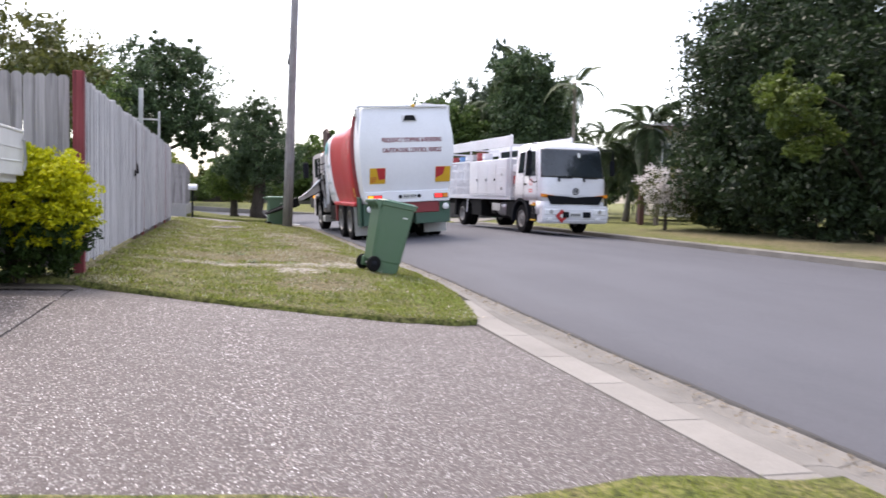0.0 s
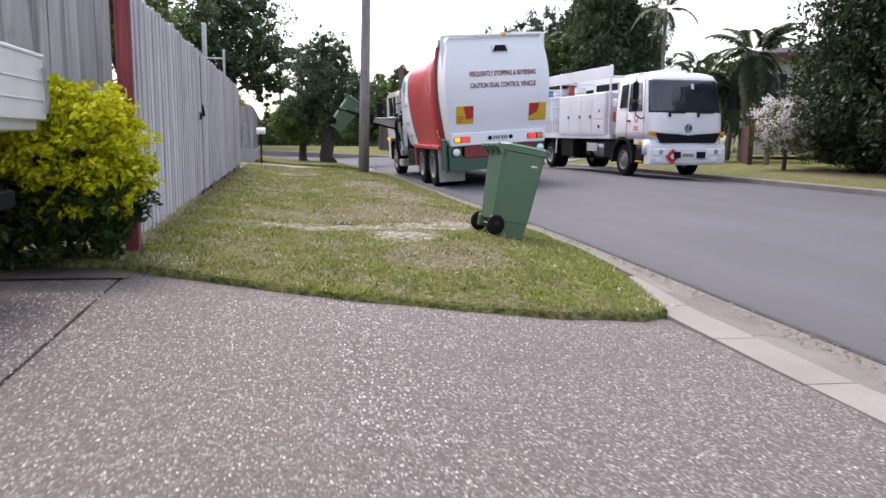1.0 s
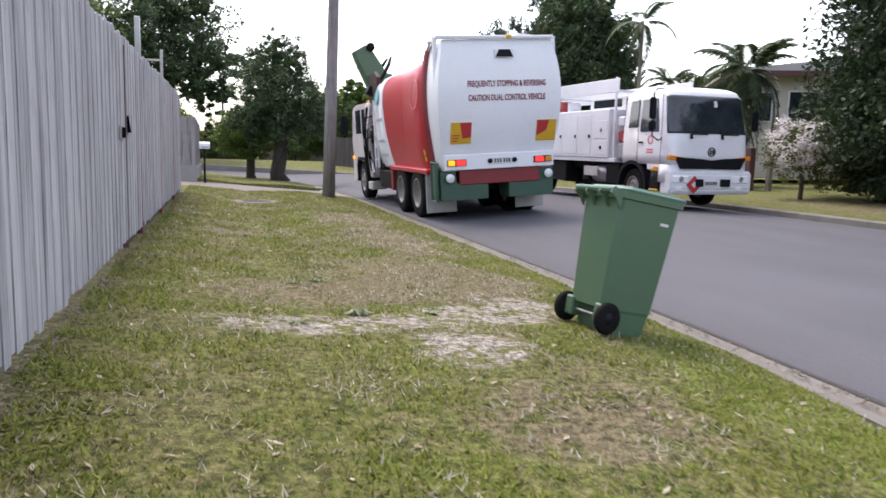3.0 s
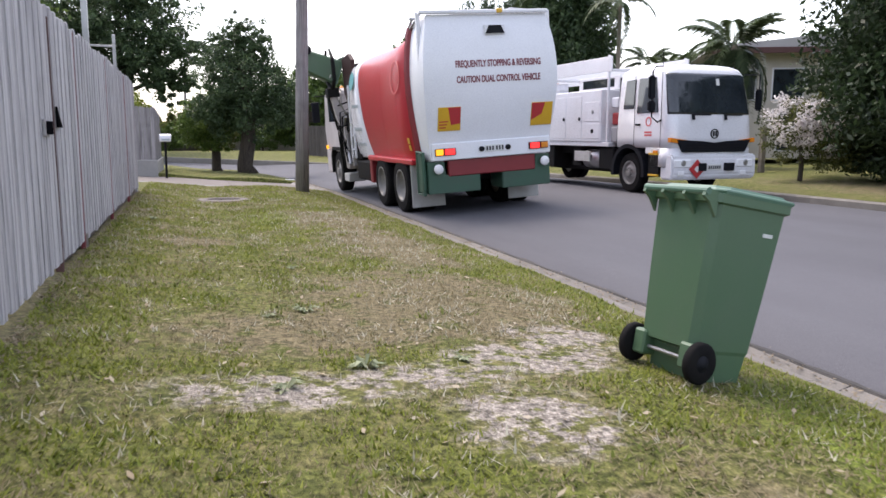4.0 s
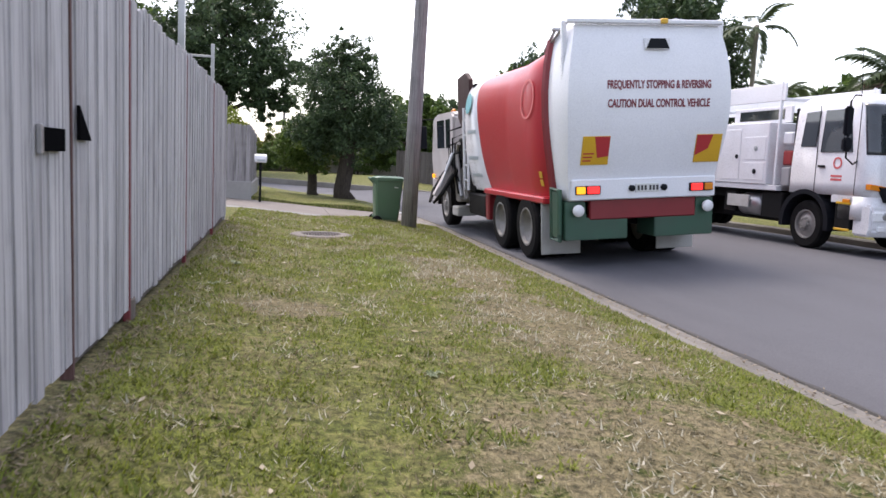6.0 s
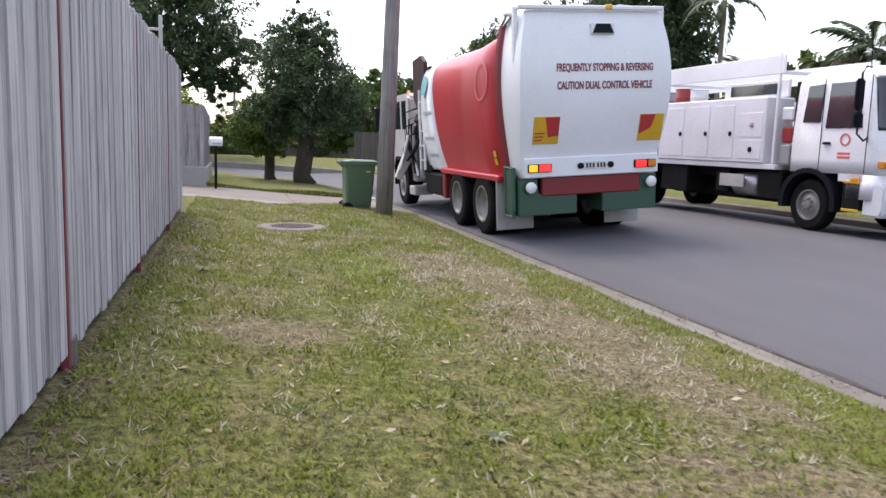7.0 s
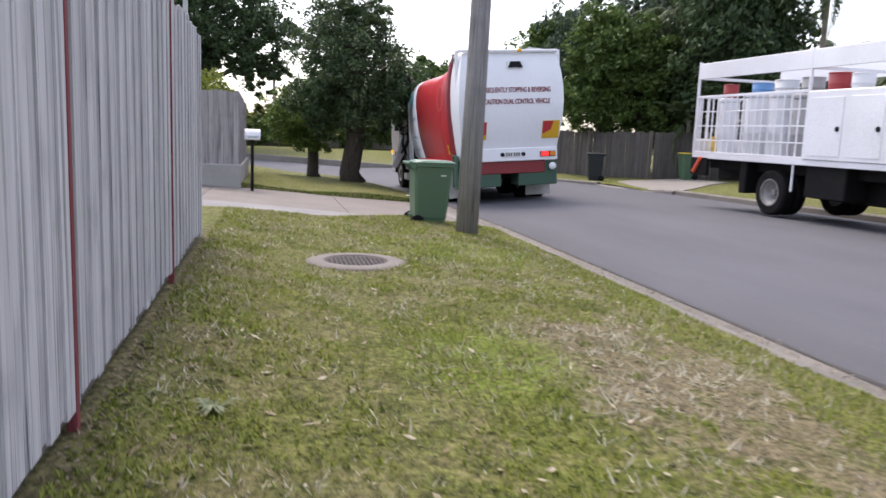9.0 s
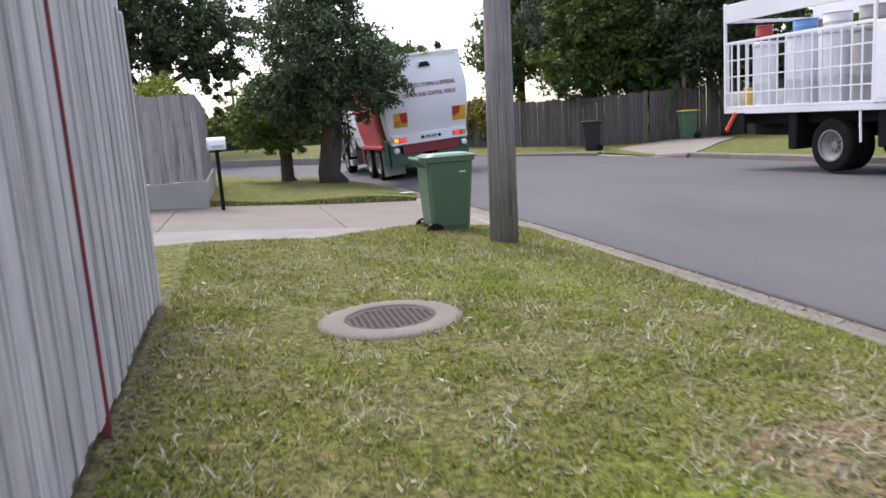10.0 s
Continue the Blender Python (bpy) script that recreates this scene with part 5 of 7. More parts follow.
for y in (5.02, 5.32):
    part("ladder_rail", tube([(-1.2, y, 0.9), (-1.2, y, 2.55)], 0.03, 8), WHITE, gt)
for k in range(5):
    part("ladder_rung", tube([(-1.2, 5.02, 1.1 + 0.3 * k), (-1.2, 5.32, 1.1 + 0.3 * k)], 0.018, 6), WHITE, gt)


def on_side(y, z, off=0.008):
    """A pose on the left flank, facing left."""
    w = between(BODY, z)
    tilt = math.degrees(math.atan2(between(BODY, z + 0.1) - between(BODY, z - 0.1), 0.2))
    return pose(-w - off, y, z, 90, 0, -90) @ pose(0, 0, 0, tilt, 0, 0)


ring_bm = lathe([(0.30, 0), (0.30, 0.004), (0.265, 0.004), (0.265, 0), (0.30, 0)], 36, caps=False)
ring_d = part("round_emblem", ring_bm, PALE_RED, gt, "large pale ring emblem on the red flank")
ring_d.matrix_basis = on_side(1.25, 2.45, 0.03)
disc = part("round_emblem", lathe([(0.2, 0), (0.2, 0.006), (0.15, 0.007)], 30), TEAL_INK, gt, "teal disc emblem on white")
disc.matrix_basis = on_side(4.72, 2.6, 0.03)
for z, a, b in ((2.05, 4.25, 4.85), (1.55, 4.2, 4.9), (1.22, 4.1, 4.85)):
    for k in range(5):
        y0 = a + (b - a) * k / 5
        bar = part("text_bar", box(-0.05, 0.05, -0.035, 0.035, 0, 0.004), GREY_INK, gt)
        bar.matrix_basis = on_side(y0 + 0.06, z, 0.012)
for z in (1.32, 1.2):
    bar = part("small_label", box(-0.06, 0.06, -0.05, 0.05, 0, 0.004), MARK_YELLOW, gt)
    bar.matrix_basis = on_side(0.85, z, 0.02)

# lifting arm: a base slide, a turning boom, and a grabber that slides on the boom
bm = box(-1.24, -0.6, 5.72, 5.98, 0.62, 1.5, 0.03)
for y in (5.66, 6.02):
    tube([(-1.2, y, 0.8), (-1.28, y, 1.62)], 0.045, 8, bm)
part("arm_base", bm, PINK_PAINT, gt, "dusty pale arm carriage")
bm = tube([(-1.15, 5.6, 0.7), (-1.3, 5.62, 1.2), (-1.2, 5.7, 1.62)], 0.02, 6)
tube([(-1.1, 6.1, 0.75), (-1.32, 6.08, 1.15), (-1.2, 6.02, 1.6)], 0.02, 6, bm)
part("hydraulic_hose", bm, RUBBER, gt)
for k, (ya, yb, za, zb) in enumerate(((5.5, 5.62, 1.95, 0.8), (5.56, 5.9, 2.05, 0.7), (5.48, 6.2, 1.7, 0.62), (5.7, 6.3, 1.9, 0.9), (5.62, 6.1, 2.2, 1.0))):
    part("hydraulic_hose", tube([(-1.12, ya, za), (-1.34 - 0.02 * k, (ya * 2 + yb) / 3, za - 0.1), (-1.36, (ya + yb) / 2, (za + zb) / 2), (-1.27, yb, zb)], 0.019, 7), RUBBER, gt)
for y0, y1, z0, z1 in ((5.45, 6.1, 0.75, 1.75), (5.6, 6.28, 1.85, 1.2)):
    part("slide_ram", tube([(-1.24, y0, z0), (-1.24, (y0 + y1) / 2, (z0 + z1) / 2), (-1.24, (y0 + y1) / 2 + 0.002, (z0 + z1) / 2 + 0.002), (-1.24, y1, z1)], [0.045, 0.045, 0.024, 0.024], 10), STEEL, gt, "bright hydraulic ram")
part("valve_box", box(-1.22, -0.9, 5.46, 5.7, 1.5, 1.95, 0.02), CHASSIS, gt, "greasy valve block")
part("arm_frame", box(-1.2, -1.1, 5.42, 5.5, 0.7, 2.3, 0.012), PINK_PAINT, gt)
part("arm_frame", box(-1.2, -1.1, 6.2, 6.28, 0.7, 1.7, 0.012), PINK_PAINT, gt)
boom = part("boom", prism([(-0.12, -0.1), (0.15, -0.1), (0.95, -0.06), (0.95, 0.06), (0.3, 0.13), (-0.12, 0.1)], 0.2, bevel=0.012, m=Matrix.Translation((0, -0.1, 0)) @ pose(0, 0, 0, 0, 0, 0)), PINK_PAINT, gt, "dusty pale lifting boom")
part("boom_link", tube([(0.05, 0.13, 0.16), (0.85, 0.13, 0.1)], 0.03, 8), CHASSIS, boom)
part("boom_ram", tube([(0.0, -0.14, -0.18), (0.4, -0.14, -0.1), (0.41, -0.14, -0.098), (0.75, -0.14, -0.04)], [0.04, 0.04, 0.02, 0.02], 8), STEEL, boom)
grab = part("grabber", box(-0.1, 0.12, -0.16, 0.16, -0.14, 0.14, 0.02), CHASSIS, boom, "dark grabber frame")
for s in (-1, 1):
    bm = tube([(0.1, s * 0.12, 0), (0.3, s * 0.42, 0), (0.75, s * 0.44, 0), (0.98, s * 0.2, 0)], [0.05, 0.05, 0.045, 0.03], 8)
    part("finger", bm, CHASSIS, grab, "curved gripping finger")


# ---- utility truck with crew cab ----
ut = thing("utility_truck", pose(10.03, 21.22, -0.035, 0, -0.4, 2.3), "white service truck with tool lockers and a caged tray, parked", "truck")
UW = 2.14


def cab_front(z):
    return between([(0.5, 0.03), (1.0, 0.0), (1.58, 0.03), (2.45, 0.23), (2.6, 0.34), (2.68, 0.55), (2.71, 0.8)], z)


def cab_ring(z, grow=0.0):
    """A plan outline of the cab at a height, with rounded front corners."""
    inset = between([(1.5, 0.0), (2.5, 0.07), (2.62, 0.12), (2.71, 0.28)], z)
    x0, x1, y0, y1 = inset - grow, UW - inset + grow, cab_front(z) - grow, 1.9 - between([(2.5, 0), (2.71, 0.2)], z)
    r = 0.24
    pts = [(x0, y1 - 0.05), (x0, y0 + r)]
    for k in range(1, 8):
        q = k / 8 * math.pi / 2
        pts.append((x0 + r - r * math.cos(q), y0 + r - r * math.sin(q)))
    pts.append((x0 + r, y0))
    bow = [(x0 + r + (x1 - x0 - 2 * r) * k / 6, y0 - 0.035 * math.sin(math.pi * k / 6)) for k in range(1, 6)]
    pts += bow + [(x1 - r, y0)]
    for k in range(1, 8):
        q = k / 8 * math.pi / 2
        pts.append((x1 - r + r * math.sin(q), y0 + r - r * math.cos(q)))
    pts += [(x1, y0 + r), (x1, y1 - 0.05), (x1 - 0.05, y1), (x0 + 0.05, y1)]
    return [(x, y, z) for x, y in pts]


cab = part("cab", loft([cab_ring(z) for z in (0.98, 1.2, 1.4, 1.58, 1.62, 2.0, 2.4, 2.52, 2.6, 2.66, 2.70)]), WHITE, ut, "white cab-over crew cab with rounded corners", True)
nose = part("nose", loft([[(x, min(y, 0.62), z) for x, y, _ in cab_ring(1.0)] for z in (0.60, 0.98)]), WHITE, cab, shade=True)
slope = math.degrees(math.atan2(0.2, 0.87))


def on_front(x, z, off):
    return pose(x, cab_front(z) - off, z, 90 - (slope if z > 1.58 else 0), 0, 0)


rings = []
for z in (1.66, 1.72, 2.0, 2.3, 2.44, 2.49):
    ring = cab_ring(z, 0.008)[4:-7]
    rings.append([Vector(p) for p in ring])
bm = bmesh.new()
rows = [[bm.verts.new(p) for p in ring] for ring in rings]
for p, q in zip(rows, rows[1:]):
    for i in range(len(p) - 1):
        bm.faces.new((p[i], p[i + 1], q[i + 1], q[i]))
low = bmesh.ops.extrude_face_region(bm, geom=list(bm.faces))
bmesh.ops.translate(bm, vec=(0, 0.02, 0), verts=[v for v in low["geom"] if isinstance(v, bmesh.types.BMVert)])
part("windscreen", bm, GLASS, cab, "large curved tinted windscreen", True)
ws = new("wiper_set")
ws.parent = cab
ws.matrix_basis = on_front(UW / 2, 2.05, 0.05)
part("permit_sticker", box(0.12, 0.2, 0.2, 0.34, 0.007, 0.009), PLATE, ws)
for x0 in (-0.55, 0.25):
    bm = box(x0, x0 + 0.45, -0.43, -0.405, 0.01, 0.03, 0.005)
    box(x0 - 0.02, x0 + 0.05, -0.52, -0.40, 0.0, 0.03, 0.01, bm)
    part("wiper", bm, GRILLE, ws)
emb = part("round_emblem", lathe([(0.1, 0), (0.1, 0.014), (0.08, 0.014), (0.08, 0), (0.1, 0)], 28, None, on_front(UW / 2, 1.27, 0.045), caps=False), CHASSIS, cab, "round dark ring badge")
for dx in (-0.03, 0.03):
    part("badge_bar", box(UW / 2 + dx - 0.014, UW / 2 + dx + 0.014, -0.06, -0.04, 1.22, 1.32, 0.003), CHASSIS, emb)
bm = prism([(0.30, 0.90), (UW - 0.30, 0.90), (UW - 0.16, 1.15), (UW / 2 + 0.3, 1.12), (UW / 2, 1.08), (UW / 2 - 0.3, 1.12), (0.16, 1.15)], 0.09, bevel=0.008, m=Matrix.Translation((0, -0.065, 0)))
grl = part("grille", bm, GRILLE, cab, "black slatted grille")
for k in range(3):
    part("grille_bar", box(0.34, UW - 0.34, -0.072, -0.06, 0.93 + 0.055 * k, 0.95 + 0.055 * k, 0.003), CHASSIS, grl)
bum = part("bumper", prism([(-0.03, 0.34), (0.32, 0.34), (0.32, 0.86), (-0.045, 0.86), (-0.075, 0.78), (-0.08, 0.45)], UW - 0.02, bevel=0.035, m=Matrix.Translation((UW + 0.01, 0, 0)) @ pose(0, 0, 0, 0, 0, 90)), WHITE, ut, "white front bumper")
for s in (0, 1):
    x = 0.12 if s == 0 else UW - 0.46
    hl = part("headlight", box(x - 0.06, x + 0.38, -0.098, -0.02, 0.58, 0.76, 0.03), CLEAR_LENS, bum, "clear headlight")
    part("lamp_bowl", lathe([(0.065, 0), (0.05, 0.01), (0.01, 0.012)], 16, None, pose(x + 0.17, -0.096, 0.68, 90, 0, 0)), STEEL, hl)
    part("fog_lamp", box(x + 0.04, x + 0.2, -0.095, -0.05, 0.43, 0.52, 0.01), CLEAR_LENS, bum)
    xi = 0.02 if s == 0 else UW - 0.42
    part("indicator", prism([(xi, 1.10), (xi + 0.40, 1.06), (xi + 0.40, 1.14), (xi, 1.19)] if s == 0 else [(xi, 1.06), (xi + 0.4, 1.10), (xi + 0.4, 1.19), (xi, 1.14)], 0.12, bevel=0.006, m=Matrix.Translation((0, -0.03, 0))), AMBER, cab, "orange indicator strip")
    part("bumper_vent", box(UW / 2 - 0.42 if s == 0 else UW / 2 + 0.24, UW / 2 - 0.24 if s == 0 else UW / 2 + 0.46, -0.15, -0.05, 0.52, 0.68, 0.008), GRILLE, bum)
dia = part("hazard_diamond", box(-0.14, 0.14, -0.14, 0.14, 0, 0.006, 0.002), MARK_RED, bum, "red diamond placard")
dia.matrix_basis = pose(0.62, -0.105, 0.56, 90, 0, 0) @ pose(0, 0, 0, 0, 0, 45)
part("pale_border", box(-0.095, 0.155, -0.095, 0.155, -0.004, -0.001), PLATE, dia)
part("flame_mark", box(-0.05, 0.05, -0.05, 0.05, 0.006, 0.008), PLATE, dia)
pl = part("number_plate", box(UW / 2 - 0.19, UW / 2 + 0.19, -0.100, -0.085, 0.53, 0.65, 0.004), PLATE, bum, "pale number plate")
for k in range(6):
    part("character_bar", box(UW / 2 - 0.16 + 0.053 * k, UW / 2 - 0.125 + 0.053 * k, -0.104, -0.099, 0.555, 0.625), BLACK_INK, pl)
for y0, y1, nm in ((0.42, 1.15, "side_window"), (1.28, 1.72, "side_window")):
    for s, x in ((0, -0.006), (1, UW + 0.006)):
        lean = 0.16 if y0 < 1 else 0.0
        out = [(y0, 1.70), (y1, 1.70), (y1, 2.42), (y0 + lean, 2.42)] if lean else [(y0, 1.8), (y1 - 0.06, 1.8), (y1 - 0.1, 2.4), (y0, 2.42)]
        part(nm, prism(out, 0.03, bevel=0.006, m=Matrix.Translation((x + 0.015, 0, 1.5)) @ pose(0, 0, 0, 0, 4 if s == 0 else -4, 0) @ pose(0, 0, -1.5, 0, 0, 90)), GLASS, cab, "dark side window")
for y in (0.3, 1.22):
    part("door_gap", box(-0.004, 0.004, y, y + 0.012, 1.0, 2.5), GRILLE, cab)
part("door_handle", box(-0.03, 0.0, 1.0, 1.16, 1.44, 1.48, 0.008), GRILLE, cab)
part("round_emblem", lathe([(0.1, 0), (0.1, 0.006), (0.072, 0.006), (0.072, 0), (0.1, 0)], 26, None, pose(0, 0.72, 1.52, 0, -90, 0), caps=False), PALE_RED, cab, "red ring emblem on the door")
for z in (1.3, 1.24):
    part("text_bar", box(-0.005, 0.001, 0.6, 0.85, z - 0.018, z + 0.018), PALE_RED, cab)
part("side_repeater", box(-0.02, 0.0, 0.36, 0.52, 0.86, 0.93, 0.006), AMBER, cab)
def arch(x):
    outer = [(1.42 - 0.62 * math.cos(math.pi * k / 16), 0.47 + 0.58 * math.sin(math.pi * k / 16)) for k in range(17)]
    inner = [(1.42 + 0.52 * math.cos(math.pi * k / 16), 0.47 + 0.50 * math.sin(math.pi * k / 16)) for k in range(17)]
    part("wheel_arch", prism([(0.80, 0.36)] + outer + [(2.04, 0.36), (1.94, 0.36)] + inner + [(0.9, 0.36)], 0.42, m=Matrix.Translation((x, 0, 0)) @ pose(0, 0, 0, 0, 0, 90)), GRILLE, ut, "black rounded wheel arch")


arch(0.40)
arch(UW + 0.02)
part("sill_panel", box(0.0, 0.05, 0.3, 0.8, 0.86, 1.0, 0.01), WHITE, ut)
part("arch_lining", box(0.38, UW - 0.38, 0.7, 2.0, 0.45, 1.05, 0.02), CHASSIS, ut)
for z in (0.42, 0.86):
    part("step_edge", box(-0.02, 0.02, 0.34, 0.66, z - 0.02, z + 0.02, 0.005), MARK_YELLOW, ut, "yellow step edge")
part("step_box", box(0.0, 0.35, 0.34, 0.68, 0.42, 0.86, 0.01), CHASSIS, ut)
for s, x in ((-1, 0.17), (1, UW - 0.17)):
    wheel(ut, x, 1.42, 0.43, 0.43, 0.25, s, 0.04)
    wheel(ut, x - 0.02 * s, 6.72, 0.43, 0.43, 0.24, s, -0.08)
    wheel(ut, x - 0.3 * s, 6.72, 0.43, 0.43, 0.22, s, -0.08)
    part("chassis_rail", box(UW / 2 + s * 0.38 - 0.04, UW / 2 + s * 0.38 + 0.04, 0.3, 9.2, 0.55, 0.80, 0.008), CHASSIS, ut)
mir = part("mirror", box(-0.36, -0.2, 0.22, 0.30, 1.95, 2.42, 0.03, seg=2), GRILLE, ut, "tall black wing mirror")
part("mirror", box(-0.38, -0.22, 0.18, 0.28, 1.70, 1.92, 0.03, seg=2), GRILLE, ut, "small black wing mirror")
part("mirror_arm", tube([(0.05, 0.4, 2.62), (-0.2, 0.25, 2.6), (-0.28, 0.24, 2.5), (-0.28, 0.24, 1.6), (-0.1, 0.28, 1.5), (0.0, 0.3, 1.55)], 0.016, 6), GRILLE, mir)
mir = part("mirror", box(UW + 0.2, UW + 0.36, 0.22, 0.30, 1.75, 2.2, 0.03, seg=2), GRILLE, ut, "black wing mirror")
part("mirror_arm", tube([(UW, 0.4, 2.5), (UW + 0.28, 0.25, 2.5), (UW + 0.28, 0.24, 2.1)], 0.016, 6), GRILLE, mir)
part("antenna", tube([(0.15, 0.5, 2.6), (0.12, 0.55, 3.6)], [0.008, 0.004], 6), CHASSIS, ut)
part("rear_panel", box(0.1, UW - 0.1, 1.9, 1.97, 1.0, 2.5, 0.01), CHASSIS, ut)
# tray and lockers
part("tray_floor", box(0.02, UW, 2.25, 9.3, 0.98, 1.08, 0.01), WHITE, ut, "white tray floor")
part("under_tray", box(0.35, UW - 0.35, 2.1, 9.1, 0.78, 0.98, 0.01), CHASSIS, ut)
for y0, y1, z0, z1, mt in ((2.15, 2.75, 0.45, 0.95, CHASSIS), (3.55, 3.95, 0.5, 0.9, CHASSIS), (4.9, 5.85, 0.42, 0.98, CHASSIS), (7.5, 7.7, 0.35, 0.98, CHASSIS)):
    part("under_box", box(0.1, 0.6, y0, y1, z0, z1, 0.02), mt, ut)
part("gear_case", box(0.62, 1.5, 2.3, 6.1, 0.36, 0.79, 0.03), CHASSIS, ut, "black running gear under the tray")
part("fuel_tank", tube([(0.3, 2.85, 0.68), (0.3, 3.45, 0.68)], 0.22, 18), STEEL, ut, "bright round fuel tank", True)
part("label_panel", box(0.03, 0.06, 3.05, 3.75, 0.62, 0.86, 0.005), GREY_FLAP, ut)
part("flap_strut", tube([(0.05, 6.12, 0.98), (0.0, 6.05, 0.5)], 0.02, 6), WHITE, ut)
for s in (0, 1):
    xa, xb = (0.0, 0.62) if s == 0 else (UW - 0.62, UW)
    lock = part("tool_locker", box(xa, xb, 2.55, 5.85, 1.08, 2.28, 0.02), WHITE, ut, "white steel tool locker")
    fx = -0.008 if s == 0 else UW - 0.004
    for y0, y1 in ((3.4, 4.0), (4.15, 4.85), (5.0, 5.75)):
        dr = part("locker_door", box(fx, fx + 0.012, y0, y1, 1.16, 2.16, 0.004), WHITE, lock)
        part("latch", lathe([(0.045, 0), (0.045, 0.015), (0.02, 0.02)], 12, None, pose(fx if s == 0 else fx + 0.012, y0 + 0.09, 1.62, 0, -90 if s == 0 else 90, 0)), GRILLE, dr, "black latch")
    for z0, z1 in ((1.16, 1.5), (1.56, 2.0)):
        dr = part("locker_door", box(fx, fx + 0.012, 2.62, 3.25, z0, z1, 0.004), WHITE, lock)
        part("latch", lathe([(0.05, 0), (0.05, 0.015), (0.02, 0.02)], 12, None, pose(fx if s == 0 else fx + 0.012, 2.9, (z0 + z1) / 2, 0, -90 if s == 0 else 90, 0)), GRILLE if z0 < 1.3 else STEEL, dr, "latch")
    # cage of square bars
    cx = 0.02 if s == 0 else UW - 0.05
    cage = part("cage_frame", box(cx, cx + 0.03, 5.88, 9.28, 2.26, 2.31, 0.004), WHITE, ut, "white barred cage side")
    part("cage_rail", box(cx, cx + 0.03, 5.88, 9.28, 1.08, 1.13, 0.004), WHITE, cage)
    for z in (1.36, 1.66, 1.96):
        part("cage_rail", box(cx + 0.004, cx + 0.022, 5.88, 9.28, z, z + 0.022, 0.002), WHITE, cage)
    for k in range(18):
        y = 5.88 + k * 0.199
        part("cage_bar", box(cx + 0.002, cx + 0.026, y, y + 0.026, 1.1, 2.28, 0.002), WHITE, cage)
    for y in (2.3, 5.85, 9.24):
        part("rack_post", box(cx - 0.005, cx + 0.045, y, y + 0.05, 1.08, 3.02, 0.005), WHITE, ut)
    part("rack_side", box(cx, cx + 0.035, 2.2, 9.3, 2.66, 2.99, 0.008), WHITE, ut, "deep white rack side board")
for y in (2.28, 5.85, 9.22):
    part("rack_bar", box(0.04, UW - 0.04, y, y + 0.05, 2.66, 2.72, 0.005), WHITE, ut)
part("tail_board", box(0.02, UW - 0.02, 9.26, 9.30, 1.1, 1.4, 0.005), WHITE, ut)
for k in range(10):
    part("cage_bar", box(0.1 + 0.22 * k, 0.126 + 0.22 * k, 9.26, 9.29, 1.4, 2.3, 0.002), WHITE, ut)
part("cage_rail", box(0.04, UW - 0.04, 9.25, 9.29, 2.27, 2.31, 0.003), WHITE, ut)
part("strap", tube([(0.0, 8.92, 1.0), (-0.02, 9.15, 0.68)], 0.045, 6), plain("orange_strap", (0.6, 0.08, 0.03), 0.6), ut, "orange-red strap")
part("tail_bracket", box(0.0, 0.08, 8.7, 9.3, 0.62, 1.0, 0.01), CHASSIS, ut)
part("window_board", box(0.5, 0.55, 2.6, 4.4, 2.3, 2.62, 0.01), WHITE, ut, "white framed panel on the tray")
part("window_pane", box(0.49, 0.5, 2.8, 4.2, 2.36, 2.56, 0.004), GLASS, ut)


def drum(x, y, r, h, mat, label, z=1.085):
    t = thing("plastic_drum", ut.matrix_basis @ pose(x, y, z), label, "drum", "drums on the tray")
    part("body", lathe([(r * 0.9, 0), (r * 0.95, 0.02), (r, h * 0.35), (r * 1.03, h * 0.36), (r, h * 0.4), (r, h * 0.92), (r * 0.93, h)], 22), mat, t, shade=True)
    part("lid", lathe([(r * 1.02, h * 0.94), (r * 1.04, h * 0.96), (r * 1.04, h), (r * 0.98, h * 1.02), (0.02, h * 1.02)], 22), mat, t, shade=True)


TUB_WHITE = plain("milky_plastic", (0.62, 0.63, 0.66), 0.4)
TUB_BLUE = plain("blue_plastic", (0.10, 0.24, 0.48), 0.4)
TUB_RED = plain("red_plastic", (0.30, 0.025, 0.025), 0.4)
TUB_GREY = plain("grey_plastic", (0.30, 0.30, 0.31), 0.5)
TUB_YELLOW = plain("yellow_plastic", (0.5, 0.33, 0.04), 0.5)
for x, y, r, h, mt, lb in ((0.45, 8.7, 0.2, 1.15, TUB_WHITE, "milky white plastic drum in the cage"), (0.5, 7.75, 0.3, 1.22, TUB_WHITE, "tall white plastic drum in the cage"), (0.5, 7.05, 0.28, 1.2, TUB_WHITE, "white plastic drum in the cage"), (0.5, 6.35, 0.3, 1.15, TUB_GREY, "grey plastic drum in the cage"), (1.2, 8.0, 0.28, 1.1, TUB_GREY, "grey plastic drum in the cage"), (1.3, 7.0, 0.3, 1.2, TUB_WHITE, "white plastic drum in the cage"), (0.42, 9.02, 0.13, 0.36, TUB_YELLOW, "small yellow tub in the cage")):
    drum(x, y, r, h, mt, lb)
